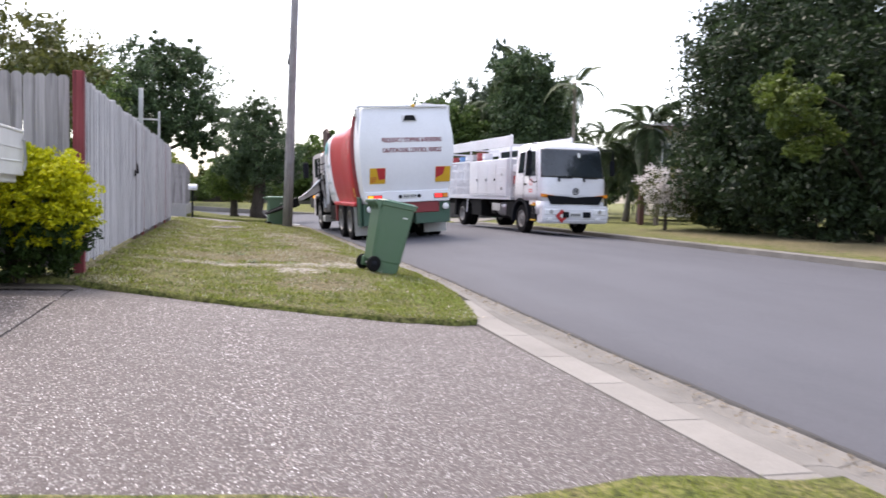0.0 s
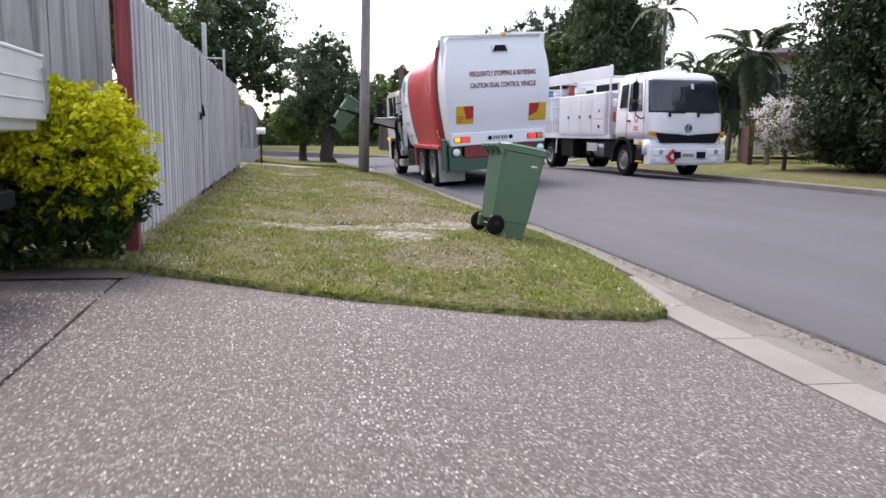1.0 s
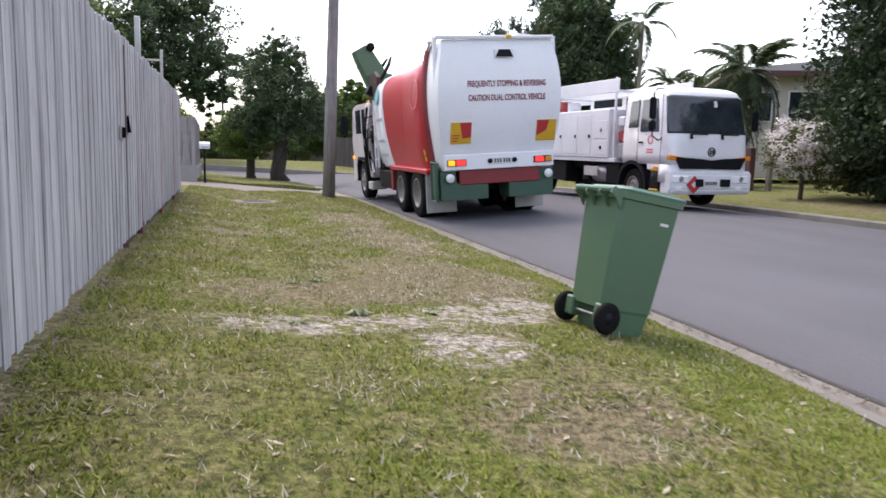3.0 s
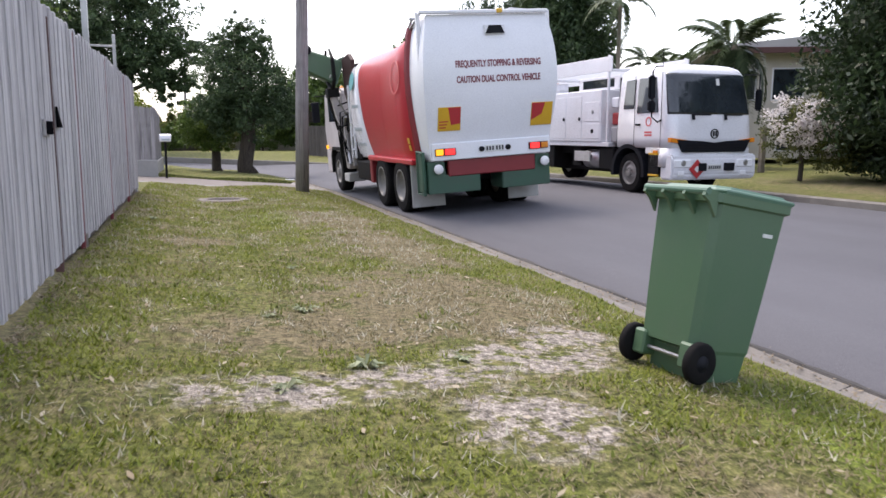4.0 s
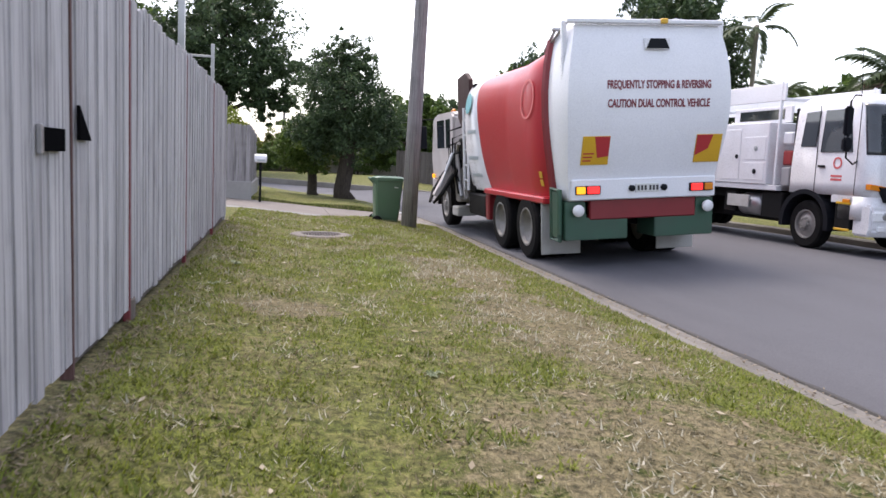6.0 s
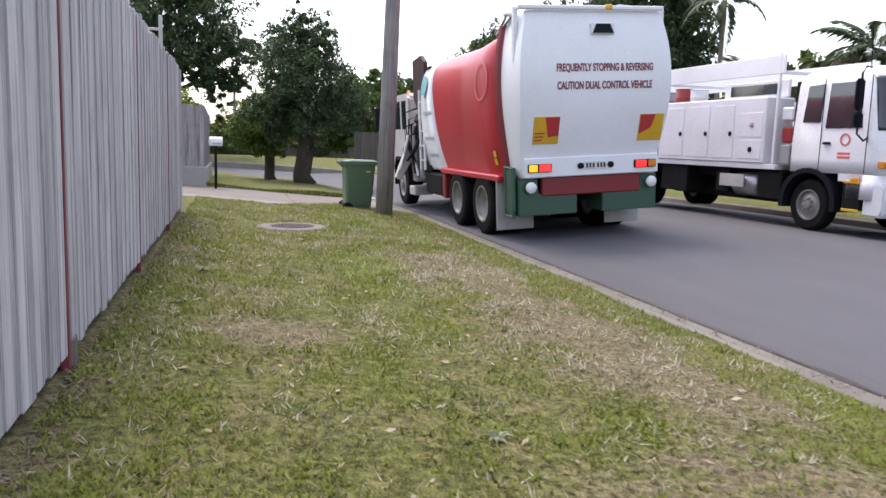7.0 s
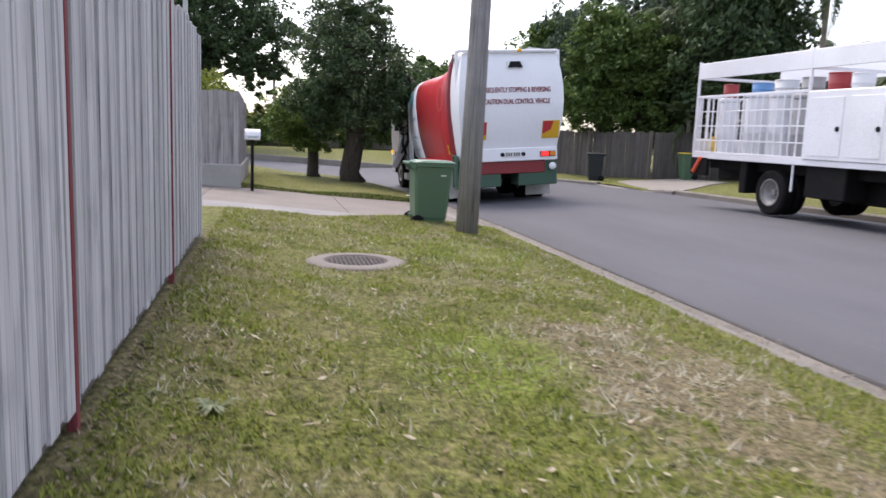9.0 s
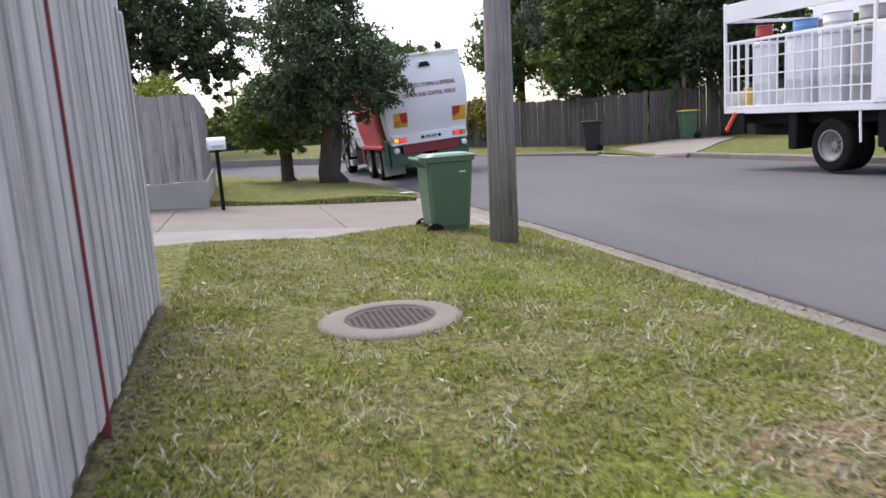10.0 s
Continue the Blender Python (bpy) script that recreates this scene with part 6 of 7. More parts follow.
for x, y, z, r, h, mt, lb in ((0.45, 8.7, 2.26, 0.15, 0.28, TUB_RED, "red bucket stacked on a drum"), (0.5, 7.75, 2.33, 0.2, 0.2, TUB_BLUE, "blue tub stacked on a drum"), (0.5, 7.05, 2.31, 0.22, 0.24, TUB_WHITE, "white tub stacked on a drum"), (0.5, 6.35, 2.26, 0.2, 0.3, TUB_GREY, "grey tub stacked on a drum"), (0.33, 5.5, 2.28, 0.2, 0.3, TUB_RED, "red tub on the locker"), (0.33, 5.0, 2.28, 0.18, 0.26, TUB_WHITE, "white tub on the locker")):
    drum(x, y, r, h, mt, lb, z)
reel = thing("hose_reel", ut.matrix_basis @ pose(0.3, 2.12, 1.08), "red hose reel on a white stand behind the cab", "hose reel")
part("stand", box(-0.22, 0.22, -0.12, 0.12, 0, 0.35, 0.02), TUB_GREY, reel)
part("drum", box(-0.2, 0.2, -0.13, 0.13, 0.38, 0.66, 0.03), TUB_RED, reel)
part("cover", box(-0.22, 0.22, -0.14, 0.14, 0.76, 1.0, 0.03), TUB_WHITE, reel)


# ---- parked ute: its tray end shows beside the hedge ----
ute = thing("ute", pose(-0.28, 7.48, between(DRIVE, -0.3), 0, 0, 90), "white alloy-tray ute backed up to the driveway edge", "car")
# local: -y is the tail, x runs across
tray = part("tray", box(-0.9, 0.9, 0.05, 2.4, 0.92, 1.0, 0.01), ALLOY, ute)
gate = part("tailgate", box(-0.92, 0.92, 0.0, 0.035, 0.98, 1.35, 0.008), ALLOY, ute, "ribbed white alloy tailgate")
for z in (1.09, 1.2):
    part("gate_rib", box(-0.90, 0.90, -0.006, 0.0, z, z + 0.012, 0.002), ALLOY, gate)
part("gate_cap", box(-0.92, 0.92, -0.008, 0.045, 1.335, 1.36, 0.006), ALLOY, gate)
for s in (-1, 1):
    part("gate_latch", tube([(s * 0.84, -0.02, 1.28), (s * 0.86, -0.03, 1.1), (s * 0.85, -0.02, 1.02)], 0.012, 6), STEEL, gate, "dark latch rod")
    part("tray_side", box(s * 0.92 - 0.03, s * 0.92, 0.04, 2.4, 0.98, 1.35, 0.006), ALLOY, ute)
    wheel(ute, s * 0.72, 1.15, 0.33, 0.33, 0.22, s, 0.0)
    part("mudguard", box(s * 0.72 - 0.14, s * 0.72 + 0.14, 0.7, 0.72, 0.15, 0.9, 0.004), RUBBER, ute)
part("headboard", box(-0.9, 0.9, 2.36, 2.42, 1.0, 1.85, 0.01), ALLOY, ute)
part("under_frame", box(-0.45, 0.45, 0.15, 4.6, 0.45, 0.9, 0.02), CHASSIS, ute)
pl = part("number_plate", box(-0.62, -0.26, 0.0, 0.012, 0.80, 0.91, 0.004), PLATE, ute, "pale number plate")
for k in range(6):
    part("character_bar", box(-0.59 + 0.053 * k, -0.558 + 0.053 * k, -0.005, 0.0, 0.825, 0.885), BLACK_INK, pl)
part("tow_bar", box(-0.55, 0.55, 0.08, 0.16, 0.5, 0.6, 0.01), CHASSIS, ute)
cabu = part("cab", prism([(2.5, 0.5), (4.9, 0.5), (4.95, 0.95), (3.95, 1.1), (3.45, 1.72), (2.65, 1.75), (2.5, 1.1)], 1.76, bevel=0.05, m=Matrix.Translation((0.88, 0, 0)) @ pose(0, 0, 0, 0, 0, 90)), WHITE, ute)
part("rear_window", box(-0.7, 0.7, 2.48, 2.52, 1.2, 1.65, 0.01), GLASS, cabu)
for s in (-1, 1):
    wheel(ute, s * 0.74, 4.2, 0.33, 0.33, 0.22, s, 0.0)


# ---- hedge bush ----
def hedge(base, label, seed):
    t = thing("hedge_bush", pose(*base), label, "bush")
    r = np.random.default_rng(seed)
    for k in range(9):
        a = r.uniform(0, 6.28)
        e = (0.35 * math.cos(a), 0.25 * math.sin(a), r.uniform(0.6, 1.0))
        part("stem", tube([(0.05 * math.cos(a), 0.05 * math.sin(a), -0.05), (e[0] * 0.4, e[1] * 0.4, e[2] * 0.5), e], [0.02, 0.015, 0.006], 6), BARK, t)
    # lower leaves: dark green, with the deep shade inside the bush in their colour
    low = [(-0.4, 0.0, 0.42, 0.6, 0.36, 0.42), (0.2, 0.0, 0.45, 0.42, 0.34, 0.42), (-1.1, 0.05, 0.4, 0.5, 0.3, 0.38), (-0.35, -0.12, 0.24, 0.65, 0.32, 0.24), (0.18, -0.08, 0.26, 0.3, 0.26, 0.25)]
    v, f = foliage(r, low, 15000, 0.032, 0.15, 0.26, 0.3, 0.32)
    ob = new("inner_leaves", cloud_mesh("inner_leaves", v, f, LEAF_SHADED))
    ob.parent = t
    top = [(-0.3, 0.0, 0.9, 0.55, 0.36, 0.36), (0.3, -0.02, 0.74, 0.38, 0.37, 0.5), (0.05, 0.0, 1.02, 0.46, 0.32, 0.24), (0.1, -0.1, 0.7, 0.45, 0.3, 0.4)]
    v, f = foliage(r, top, 32000, 0.025, 0.0, 0.22, 0.1, 0.34)
    ob = new("young_leaves", cloud_mesh("young_leaves", v, f, LEAF_GOLD))
    ob.parent = t


hedge((-0.42, 8.93, 0.1), "clipped golden-green duranta bush against the fence corner", 3)
# a dark sheet on the drive paints the shadow below the bush
tagged(sheet("garden_bed", steps(-3, 0.1, 0.4), [8.5, 8.8, 9.3], lambda x, y: between(DRIVE, x) + 0.012, BUSH_SHADE), "dark sheet standing for the shade under the hedge bush", "garden bed", kind="structure")


# ---- trees ----
tree("street_tree", (2.95, 37.6, verge_z(2.95, 37.6)), 4.6, 0.27, [(0, 0, 3.1, 1.75, 1.7, 1.5), (-0.5, 0.2, 4.2, 1.15, 1.2, 1.1), (0.35, 0, 4.7, 0.75, 0.8, 0.9), (0.9, -0.2, 2.5, 1.0, 1.1, 0.9), (-1.0, 0.1, 2.3, 0.9, 1.0, 0.8), (-0.3, 0, 5.2, 0.4, 0.4, 0.6)], 42000, 0.060, LEAF_DARK, "dense dark-green street tree with a short forked trunk", 61, 0.5, 0.2, fill=0.15, ragged=0.66)
tree("street_tree", (1.9, 39.4, verge_z(1.9, 39.4)), 2.4, 0.17, [(-0.5, 0, 1.9, 1.1, 1.1, 0.85), (0.2, 0, 2.5, 0.8, 0.8, 0.7), (-0.2, -0.4, 1.3, 0.9, 0.8, 0.5)], 17000, 0.055, leaves("fresh_green_leaves", (0.04, 0.075, 0.018), (0.15, 0.22, 0.05)), "small bushy street tree with lighter leaves", 62, 0.2, 0.26)
tree("large_tree", (-3.2, 60, -0.9), 8.0, 0.42, [(0, 0, 8.6, 4.2, 4.0, 3.0), (2.6, 0, 6.8, 2.4, 2.4, 1.9), (-3.0, 0, 7.4, 3.0, 3.0, 2.6), (0.5, 0, 11.0, 2.4, 2.4, 1.7), (3.2, 0.5, 5.2, 1.4, 1.4, 1.0)], 56000, 0.13, LEAF_DARK, "tall spreading dark tree behind the fences", 63, 0.3, 0.17, fill=0.12, ragged=0.7)
tree("garden_tree", (-2.3, 15.5, 0.3), 3.0, 0.12, [(0, 0, 2.9, 1.1, 1.5, 1.0), (0.6, 1.6, 2.8, 0.9, 1.2, 0.8), (-0.9, -1.5, 3.2, 1.2, 1.2, 1.0)], 15750, 0.054, LEAF_OLIVE, "light olive garden tree behind the paling fence", 64, 0.3, 0.26)
tree("garden_tree", (-1.9, 19.6, 0.3), 2.6, 0.1, [(0, 0, 2.7, 0.9, 1.6, 0.75), (-1.0, 1.6, 2.9, 1.0, 1.4, 0.9)], 12250, 0.054, LEAF_MID, "green garden shrub rising over the fence", 65, 0.3, 0.26)
tree("garden_tree", (-3.4, 13.2, 0.3), 3.6, 0.1, [(0, 0, 3.4, 1.0, 1.0, 1.1), (0.6, 0.3, 4.2, 0.6, 0.6, 0.7)], 6125, 0.0576, LEAF_OLIVE, "thin twiggy garden tree behind the fence", 66, 0.0, 0.22)
tree("shade_tree", (18.2, 20.8, 0.15), 5.5, 0.3, [(0, 0, 4.6, 3.9, 4.0, 3.2), (-1.6, -0.5, 2.0, 2.2, 3.4, 2.0), (-0.4, 2.6, 2.2, 2.6, 2.2, 2.2), (1.5, 0, 7.0, 3.0, 3.0, 2.3), (-1.2, -3.0, 3.0, 2.4, 2.4, 2.4), (-0.2, 1.4, 5.6, 2.8, 2.4, 2.6)], 100000, 0.09, LEAF_SHADOWED, "very dense dark shade tree on the far verge", 67, 0.2, 0.2, fill=0.35, ragged=0.36)
tree("shade_tree", (19.8, 13.4, 0.2), 6.0, 0.3, [(0, 0, 5.0, 4.4, 4.2, 3.6), (-1.9, -0.8, 1.8, 2.2, 4.4, 2.0), (0.5, -4.0, 4.0, 3.6, 3.4, 3.4), (1, 1, 8.0, 3.0, 3.0, 2.2)], 95000, 0.095, LEAF_SHADOWED, "very dense dark shade tree beside the road", 68, 0.2, 0.2, fill=0.35, ragged=0.36)
tree("young_mango_tree", (17.4, 16.6, 0.1), 2.6, 0.12, [(-3.4, -0.3, 3.2, 0.9, 0.9, 0.6), (-2.6, -0.1, 2.6, 0.9, 0.9, 0.6), (-2.9, -0.1, 3.8, 0.8, 0.8, 0.5)], 3800, 0.08, leaves("bright_new_leaves", (0.035, 0.058, 0.010), (0.12, 0.16, 0.032)), "bright new leaves on a branch of the far tree", 69, 0.1, 0.35)
tree("shade_tree", (24.5, 25.5, 0.3), 6.0, 0.3, [(0, 0, 5.0, 4.0, 4.0, 3.6), (-2.0, -0.8, 2.2, 3.0, 3.4, 2.0)], 28000, 0.144, LEAF_SHADOWED, "dense dark tree behind the far verge", 70, 0.2, 0.2)
shrub = tree("flowering_shrub", (15.6, 23.6, 0.1), 1.4, 0.06, [(0, 0, 1.2, 1.0, 1.0, 0.9), (0.9, -0.5, 0.9, 0.9, 0.9, 0.7)], 8750, 0.0432, LEAF_OLIVE, "shrub covered in white-pink blossom by the verge", 71, 0.2, 0.3, "shrub")
v, f = foliage(np.random.default_rng(72), [(-0.3, -0.1, 1.5, 0.75, 0.8, 0.65), (0.2, -0.5, 1.1, 0.8, 0.6, 0.6)], 3600, 0.05, 0.1, 0.3, 0.1)
ob = new("blossom", cloud_mesh("blossom", v, f, PETALS))
ob.parent = shrub
ob["label"] = "white-pink blossom"
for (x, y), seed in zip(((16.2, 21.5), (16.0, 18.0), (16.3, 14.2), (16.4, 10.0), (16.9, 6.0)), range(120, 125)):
    tree("undergrowth_shrub", (x + 0.6, y, 0.1), 1.2, 0.05, [(0, 0, 0.9, 1.2, 2.2, 1.0), (0.3, 0.4, 1.7, 1.0, 1.9, 0.8), (0.2, -1.2, 0.5, 0.9, 1.2, 0.5)], 12000, 0.075, LEAF_SHADOWED, "dense dark undergrowth below the shade trees", seed, 0.2, 0.26, "shrub", fill=0.35, ragged=0.4)
tree("garden_tree", (-2.6, 25.2, 0.3), 3.0, 0.1, [(0, 0, 3.4, 1.2, 1.8, 1.1), (0.5, -1.8, 2.9, 0.9, 1.4, 0.9), (-1.3, 0.6, 3.6, 1.2, 1.4, 1.2)], 16000, 0.055, LEAF_MID, "light green garden tree behind the paling fence", 126, 0.3, 0.24)
# the wooded bank beyond the parked truck
# this leaf green is paled and greyed to put distance haze in the colour
tree("weeping_tree", (18.8, 48.5, -0.2), 9.0, 0.35, [(0.1, 0, 10.3, 0.9, 0.9, 1.2), (0.1, 0, 8.9, 1.1, 1.0, 1.1), (-2.2, 0, 7.0, 1.7, 1.5, 1.4), (2.4, 0, 7.0, 1.6, 1.5, 1.4), (0, 0, 7.2, 2.0, 1.6, 1.6), (0, 0, 4.6, 3.4, 2.4, 2.6), (-3.4, 0, 4.6, 1.6, 1.6, 2.0), (3.4, 0, 4.4, 1.6, 1.6, 2.0), (-4.6, 0, 5.8, 1.8, 1.6, 1.6), (4.4, 0, 5.6, 1.4, 1.4, 1.4)], 70000, 0.10, leaves("hazed_green_leaves", (0.028, 0.048, 0.032), (0.10, 0.14, 0.085)), "tall weeping dark conifer-like tree", 73, 1.6, 0.2, fill=0.12, ragged=0.8)
tree("verge_tree", (15.9, 45.4, -0.2), 4.6, 0.22, [(0, 0, 3.6, 2.1, 2.0, 1.9), (-0.4, 0, 5.2, 1.6, 1.6, 1.3), (1.0, -0.6, 2.4, 1.5, 1.5, 1.2), (-1.9, 0, 5.2, 1.5, 1.5, 1.7), (-2.4, 0.3, 3.2, 1.4, 1.4, 1.4)], 36000, 0.108, LEAF_MID, "broad-leaved green tree over the far fence", 74, 0.2, 0.24)
tree("verge_tree", (13.4, 51.0, -0.5), 5.5, 0.22, [(0, 0, 4.6, 2.2, 2.2, 2.0), (0.6, 0, 6.4, 1.5, 1.5, 1.3)], 19250, 0.115, LEAF_MID, "green tree over the far fence", 75, 0.2, 0.24)
tree("verge_tree", (18.4, 42.6, 0.0), 7.0, 0.3, [(0, 0, 5.0, 2.4, 2.4, 2.8), (-0.6, -0.3, 8.0, 1.7, 1.7, 1.6), (1.0, 0, 6.6, 1.6, 1.6, 1.8)], 31500, 0.122, LEAF_DARK, "tall dark tree behind the far fence", 76, 0.5, 0.22)
tree("verge_tree", (24.5, 46.0, 0.0), 2.8, 0.2, [(0, 0, 2.6, 3.0, 2.2, 1.5), (1.5, 0, 3.2, 1.6, 1.6, 1.0)], 21000, 0.144, LEAF_DARK, "dark tree in the gardens beyond", 77, 0.3, 0.22)
tree("yellowing_shrub", (11.9, 50.5, -0.6), 1.8, 0.08, [(0, 0, 1.8, 1.6, 1.3, 1.0), (-1.2, 1.0, 1.7, 1.2, 1.2, 0.8)], 6000, 0.1, leaves("yellow_green_leaves", (0.09, 0.085, 0.015), (0.27, 0.25, 0.06)), "yellow-green shrub hanging over the fence", 78, 0.5, 0.3, "shrub")
for i, (x, y, h, r) in enumerate(((9.5, 66, 7.5, 2.6), (4.5, 70, 5.0, 3.2), (-0.5, 72, 4.0, 3.0), (-9, 62, 7, 3.5), (13, 74, 8, 3.5), (-16, 58, 8, 4), (33, 52, 9, 4.5), (40, 46, 10, 4.0), (30, 36, 7, 3.0))):
    leaf = (LEAF_MID, LEAF_DARK, LEAF_OLIVE)[i % 3]
    tree("distant_tree", (x, y, -1.0), h * 0.7, 0.25, [(0, 0, h * 0.6, r, r, h * 0.32), (r * 0.5, 0, h * 0.8, r * 0.6, r * 0.6, h * 0.2), (-r * 0.6, 0, h * 0.45, r * 0.7, r * 0.7, h * 0.25)], 6500, 0.24, leaf, "distant leafy garden tree", 80 + i, 0.3, 0.24)
for i, (x, y, w) in enumerate(((-4.2, 64.0, 2.2), (-0.8, 64.4, 2.0), (2.6, 65.0, 2.0), (6.0, 66.5, 2.2), (-8.6, 64.0, 2.4))):
    tree("garden_shrub", (x, y, 0.0), 1.2, 0.06, [(0, 0, 0.9, w, 1.2, 0.9), (w * 0.4, 0, 1.5, w * 0.5, 0.9, 0.6)], 7875, 0.0792, LEAF_MID if i % 2 else LEAF_OLIVE, "leafy shrubs across the side street", 100 + i, 0.2, 0.3, "shrub")
tree("hedge_shrub", (-0.9, 36.5, 0.0), 2.0, 0.08, [(0, 0, 1.6, 0.8, 2.4, 0.9), (-0.6, 2.5, 1.9, 0.9, 1.8, 0.8)], 9000, 0.07, leaves("bright_hedge_leaves", (0.05, 0.07, 0.01), (0.22, 0.26, 0.04)), "yellow-green hedge behind the block fence", 110, 0.2, 0.3, "shrub")


def frond_mesh(name, ln, sag, width, mat, seed):
    """A feather leaf: an arched rib with rows of thin, hanging leaflets."""
    r = np.random.default_rng(seed)
    verts, faces = [], []
    k = 46

    def rib(f):
        return np.array([ln * f * (1 - 0.2 * f), 0, ln * (0.42 * f - sag * f * f)])

    for i in range(k + 1):
        f = i / k
        verts += [tuple(rib(f) + np.array([0, s * 0.016 * (1 - 0.7 * f), 0])) for s in (-1, 1)]
    for i in range(k):
        faces.append((2 * i, 2 * i + 1, 2 * i + 3, 2 * i + 2))
        f = (i + 1) / k
        if f < 0.12:
            continue
        for s in (-1, 1):
            w = width * math.sin(math.pi * min(1, 0.2 + f * 0.74)) ** 0.7 * r.uniform(0.8, 1.15)
            hang = r.uniform(0.35, 0.75)
            p = rib(f)
            b = len(verts)
            verts += [tuple(p - np.array([0.015, 0, 0])), tuple(p + np.array([0.30 * w - 0.045, s * w * 0.55, -0.14 * w])), tuple(p + np.array([0.55 * w, s * w * 0.92, -hang * w])), tuple(p + np.array([0.30 * w + 0.045, s * w * 0.5, -0.16 * w]))]
            faces.append((b, b + 1, b + 2, b + 3))
    return cloud_mesh(name, verts, faces, mat)


FRONDS = [frond_mesh("frond", 2.5, s, 0.6, LEAF_PALM, 7 + i) for i, s in enumerate((0.55, 0.85, 1.25))]


def palm(x, y, z, h, count, label, seed, size=1.0, lean=0.0):
    r = np.random.default_rng(seed)
    t = thing("palm_tree", pose(x, y, z), label, "palm tree", "palms")
    top = (lean, 0, h)
    part("trunk", tube([(0, 0, -0.1), (lean * 0.3, 0, h * 0.4), (lean * 0.8, 0, h * 0.8), top], [0.16, 0.11, 0.09, 0.1], 12), PALM_BARK, t, shade=True)
    for k in range(count):
        up = r.uniform(-45, 50)
        m = pose(top[0], top[1], top[2] - 0.1, 0, -up, k * 360 / count + r.uniform(-14, 14))
        share("frond", FRONDS[0 if up > 20 else 1 if up > -5 else 2], t, m @ Matrix.Scale(size * r.uniform(0.8, 1.1), 4))


palm(19.0, 31.0, 0.2, 4.2, 26, "slender garden palm with arching feather fronds", 1, 0.9, 0.3)
palm(18.2, 32.6, 0.2, 3.2, 20, "slender garden palm in a clump", 2, 0.8, -0.4)
palm(18.9, 32.0, 0.2, 2.6, 20, "slender garden palm in a clump", 3, 0.8, 0.4)
palm(19.8, 39.6, 0.2, 7.2, 9, "tall thin palm with a tuft of upright fronds", 4, 0.8)
palm(24.4, 44.2, 0.2, 5.0, 11, "tall palm with drooping fronds", 5, 0.8)
palm(16.9, 43.2, 0.0, 2.2, 14, "low palm behind the far fence", 6, 0.8)
palm(18.9, 45.6, 0.0, 9.3, 16, "tall palm rising above the dark trees", 7, 0.9)
palm(17.4, 46.2, 0.0, 6.8, 18, "palm with hanging fronds among dark trees", 8, 1.1)
palm(20.6, 47.0, 0.0, 7.6, 18, "palm with hanging fronds among dark trees", 9, 1.1)

# ---- houses ----
def house(m, w, d, h, label, wall_mat, windows):
    t = thing("house", m, label, "house")
    part("wall", box(0, w, 0, d, 0, h, 0.02), wall_mat, t)
    bm = prism([(-0.7, h - 0.05), (w + 0.7, h - 0.05), (w + 0.7, h + 0.06), (w / 2, h + 0.55), (-0.7, h + 0.06)], d + 1.4, m=Matrix.Translation((0, -0.7, 0)))
    part("roof", bm, ROOF, t, "pale low-pitched roof")
    part("fascia", box(-0.75, w + 0.75, -0.76, -0.70, h - 0.22, h + 0.02, 0.01), HOUSE_DARK, t, "brown timber fascia")
    for x, z, ww, hh in windows:
        wn_ = part("window", box(x, x + ww, -0.04, 0.02, z, z + hh, 0.01), WHITE, t)
        part("pane", box(x + 0.06, x + ww - 0.06, -0.05, -0.03, z + 0.06, z + hh - 0.06, 0.004), GLASS, wn_)
    return t


house(pose(22.4, 35.4, 0.3, 0, 0, -28), 8, 8, 4.5, "pale raised house with a low roof behind palms", HOUSE_WALL, ((0.3, 2.4, 1.0, 1.3), (1.9, 2.4, 1.3, 1.35), (4.4, 2.4, 1.6, 1.3), (2.2, 0.3, 1.6, 1.6)))
house(pose(27.5, 27.5, 0.3, 0, 0, -40), 9, 8, 3.8, "cream house with dark openings behind the trees", HOUSE_WALL, ((0.8, 1.9, 1.8, 1.3), (4.2, 1.9, 2.2, 1.3)))
fence4 = thing("garden_fence", pose(0, 0, 0), "dark brown garden fence in front of the palms", "fence")
for k in range(26):
    x, y = 16.9 + 0.12 * k, 27.3 + 0.21 * k
    part("board", box(x - 0.1, x + 0.1, y - 0.02, y + 0.02, right_z(x, y) - 0.05, right_z(x, y) + 1.35, 0.004), HOUSE_DARK, fence4)
part("timber_post", box(17.4, 17.55, 27.1, 27.25, 0.0, 1.5, 0.01), PALM_BARK, fence4)
house(pose(-24, 72, -0.1, 0, 0, 8), 11, 8, 2.7, "low white house across the side street", HOUSE_WALL, ((1, 0.9, 1.6, 1.1), (5, 0.9, 1.6, 1.1)))
house(pose(3.5, 69, -0.2, 0, 0, -6), 9, 7, 2.6, "low pale house beyond the bend", HOUSE_WALL, ((1, 0.9, 1.8, 1.1), (5, 0.9, 1.8, 1.1)))
low_wall = tagged(part("low_wall", box(-12, 2.5, 66.4, 66.6, -0.2, 0.95, 0.01), PALING_FAR), "low dark boundary fence across the side street", "fence", kind="structure")
scrap = thing("paper_scrap", pose(4.0, 33.6, road_z(4.6, 33.6) + 0.07, 4, 3, 20), "crumpled white paper in the gutter", "litter")
part("sheet", box(-0.16, 0.16, -0.05, 0.05, 0, 0.015, 0.004), PLATE, scrap)
scrap = thing("paper_scrap", pose(4.15, 31.9, road_z(4.6, 31.9) + 0.05, 4, 3, -15), "white paper scrap on the crossover", "litter")
part("sheet", box(-0.14, 0.14, -0.05, 0.05, 0, 0.012, 0.004), PLATE, scrap)


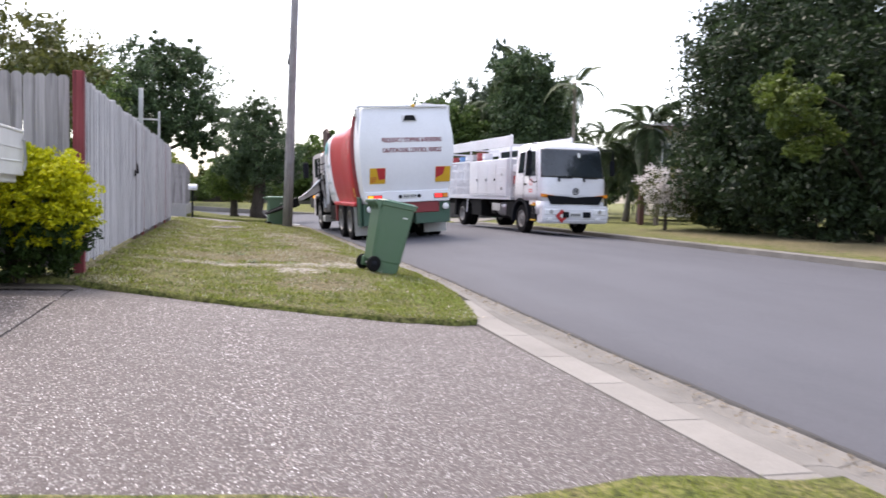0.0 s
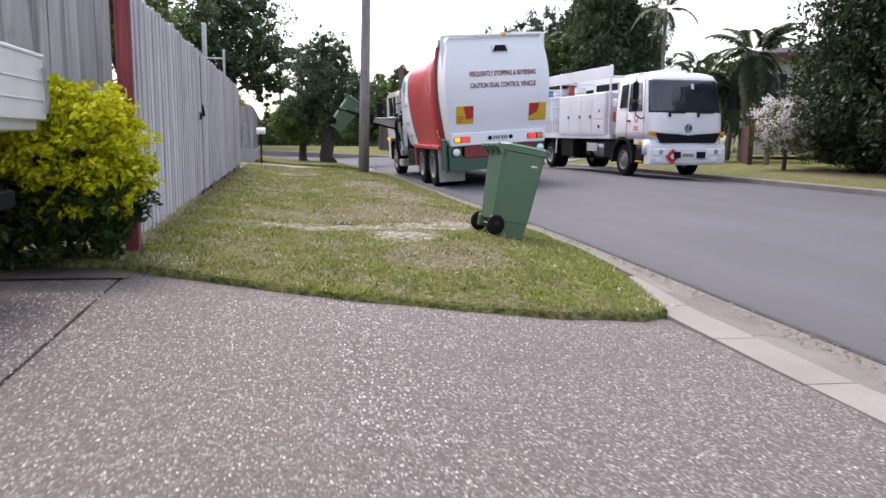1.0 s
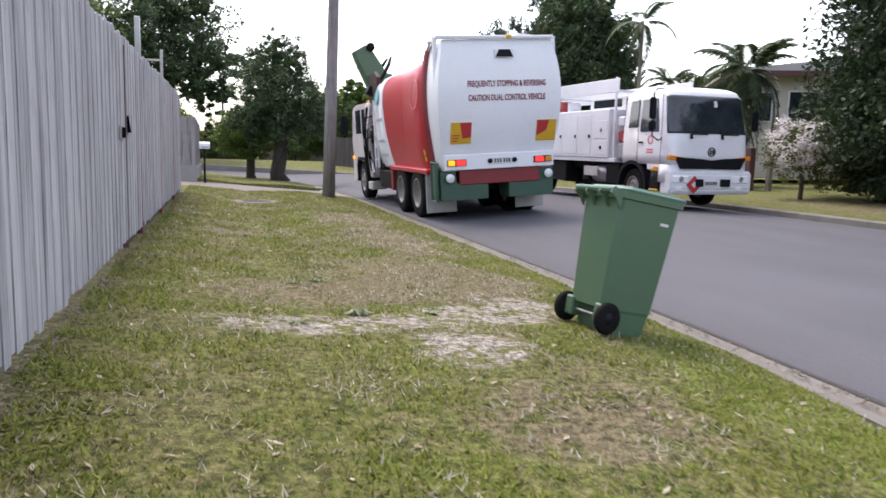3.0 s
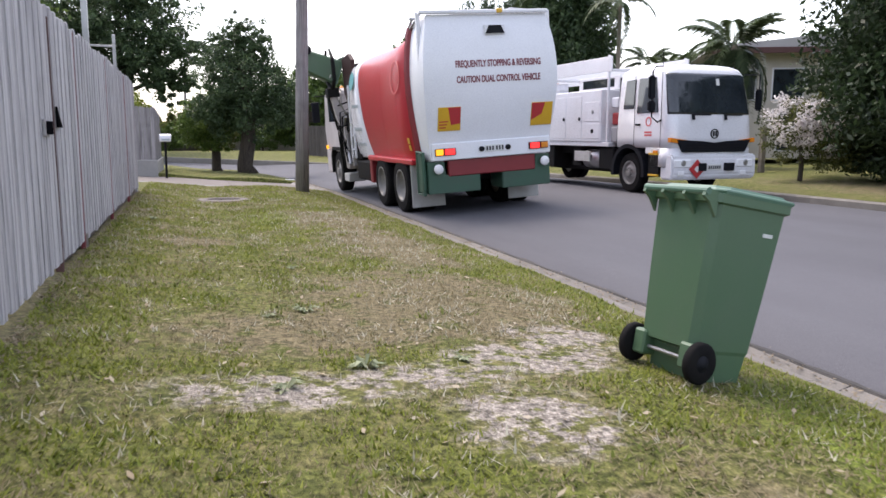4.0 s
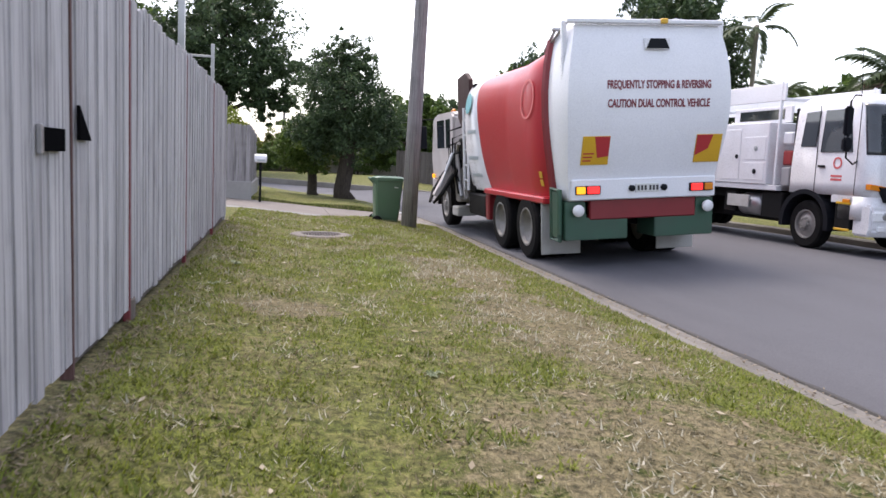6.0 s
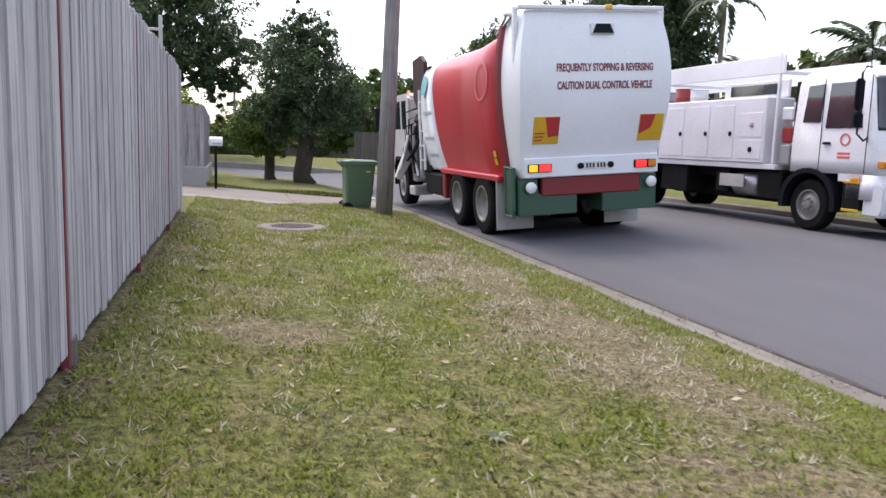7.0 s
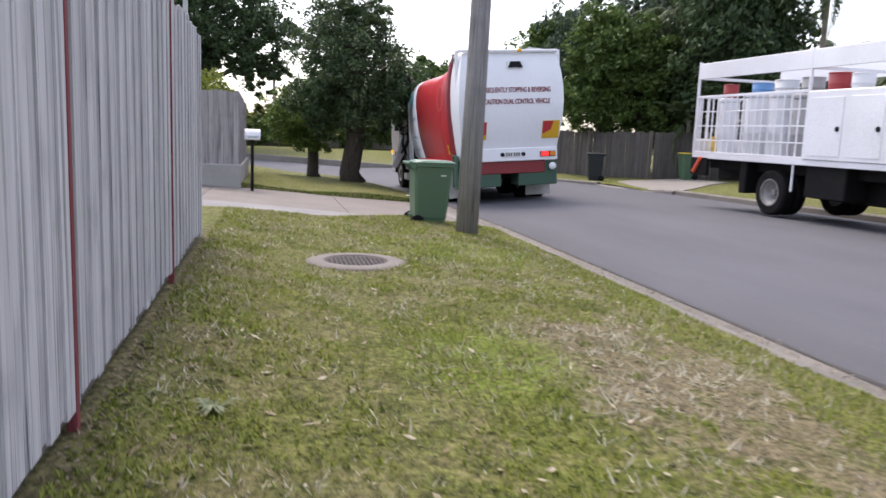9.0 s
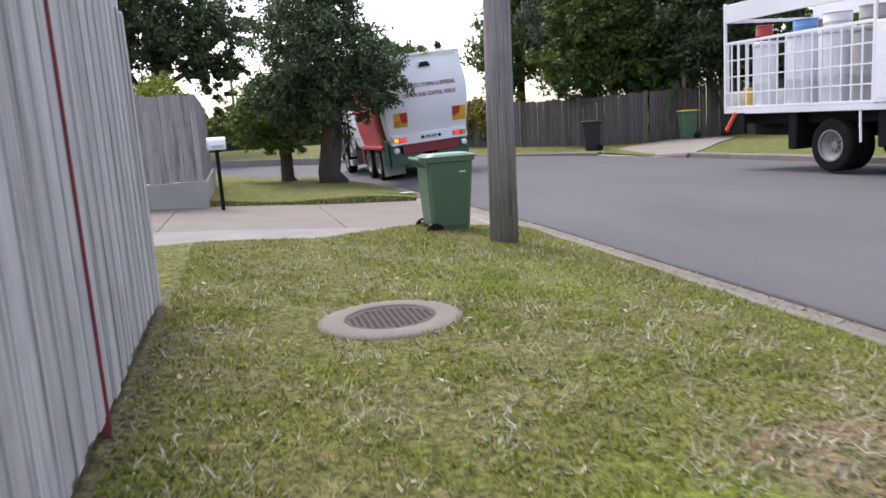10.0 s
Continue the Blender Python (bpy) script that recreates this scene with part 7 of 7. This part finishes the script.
# ---- what moves ----
def motions():
    drive_rows = [(0, 20.02), (0.5, 20.17), (1, 20.29), (1.5, 20.33), (5.4, 20.33), (5.7, 20.42), (6, 20.62), (6.2, 20.83), (6.6, 21.4), (7.0, 22.35), (7.3, 23.35), (7.5, 24.15), (8, 26.25), (8.5, 28.75), (9, 31.6), (9.5, 34.7), (10, 38.4)]
    rows = []
    for t, y in drive_rows:
        rows.append((t, pose(5.90 - 0.05 * max(0, y - 33) / 5, y, -0.13 + between(FALL, y + 3) * 0.85, -0.9 * max(0.0, min(1.0, (y - 25) / 6)), -4.1, 1.3 + 0.6 * max(0, y - 34) / 4)))
    walk(gt, rows)
    where = {t: m for t, m in rows}

    # every wheel rolls with the truck
    for w in [o for o in gt.children if o.name.startswith("wheel")]:
        x, y, z = w.matrix_basis.translation
        last, rolled = [], 0.0
        for (t0, y0), (t1, y1) in zip(drive_rows, drive_rows[1:]):
            k = max(1, math.ceil((y1 - y0) / 0.6))
            last += [(t0 + (t1 - t0) * i / k, y0 + (y1 - y0) * i / k) for i in range(k)]
        last.append(drive_rows[-1])
        walk(w, [(t, pose(x, y, z, -math.degrees((yy - 20.02) / 0.5), 0, 0)) for t, yy in last])

    # the bin: centre x, centre height, tilt towards the truck
    path = [(0, 3.03, 0.33, 0), (0.25, 3.03, 0.36, 2), (0.5, 3.03, 0.74, 14), (0.75, 2.9, 1.12, 24), (1, 2.92, 1.57, 36), (1.25, 3.3, 2.25, 66), (1.5, 3.92, 2.74, 97), (1.75, 4.35, 3.0, 128), (2, 4.53, 3.17, 150), (2.5, 4.43, 3.17, 150), (3, 4.44, 3.18, 148), (3.3, 4.4, 3.15, 147), (3.7, 4.3, 3.0, 130), (4.0, 3.9, 2.75, 108), (4.3, 3.37, 2.4, 84), (4.5, 3.01, 1.89, 60), (4.75, 2.88, 1.32, 38), (5, 2.93, 0.88, 22), (5.25, 2.97, 0.52, 8), (5.45, 3.03, 0.335, 0), (10, 3.03, 0.335, 0)]
    rows = []
    for t, x, z, a in path:
        rows.append((t, Matrix.Translation((x, 26.62, z)) @ pose(0, 0, 0, 0, a, 0) @ pose(0, 0, 0, 0, 0, -89) @ pose(0, 0, -0.53)))
    walk(bin_lifted, rows)

    # the boom reaches for the bin, in the truck's space; folded before and after
    pivot = Vector((-1.2, 5.85, 1.55))
    arm, reach = [], []
    for t, x, z, a in path:
        if t > 5.45:
            continue
        inside = GT_REST.inverted() @ Vector((x, 26.62, z))
        d = Vector((inside.x - pivot.x, 0, inside.z - pivot.z))
        ang = math.degrees(math.atan2(d.z, -d.x))
        far = max(0.25, d.length - 0.62)
        arm.append((t, ang, far, a))
    arm += [(5.62, -44, 0.6, 10), (5.8, -52, 0.3, 30), (6.2, -60, -0.05, 30), (7.3, -64, -0.5, 30), (10, -64, -0.5, 30)]
    walk(boom, [(t, Matrix.Translation(pivot) @ pose(0, 0, 0, 0, 180 + ang, 0)) for t, ang, far, a in arm])
    walk(grab, [(t, pose(far, 0, 0, 0, 0 if t > 5.45 else max(-60, min(60, a - ang - 10)) * 0.6, 0)) for t, ang, far, a in arm])


motions()
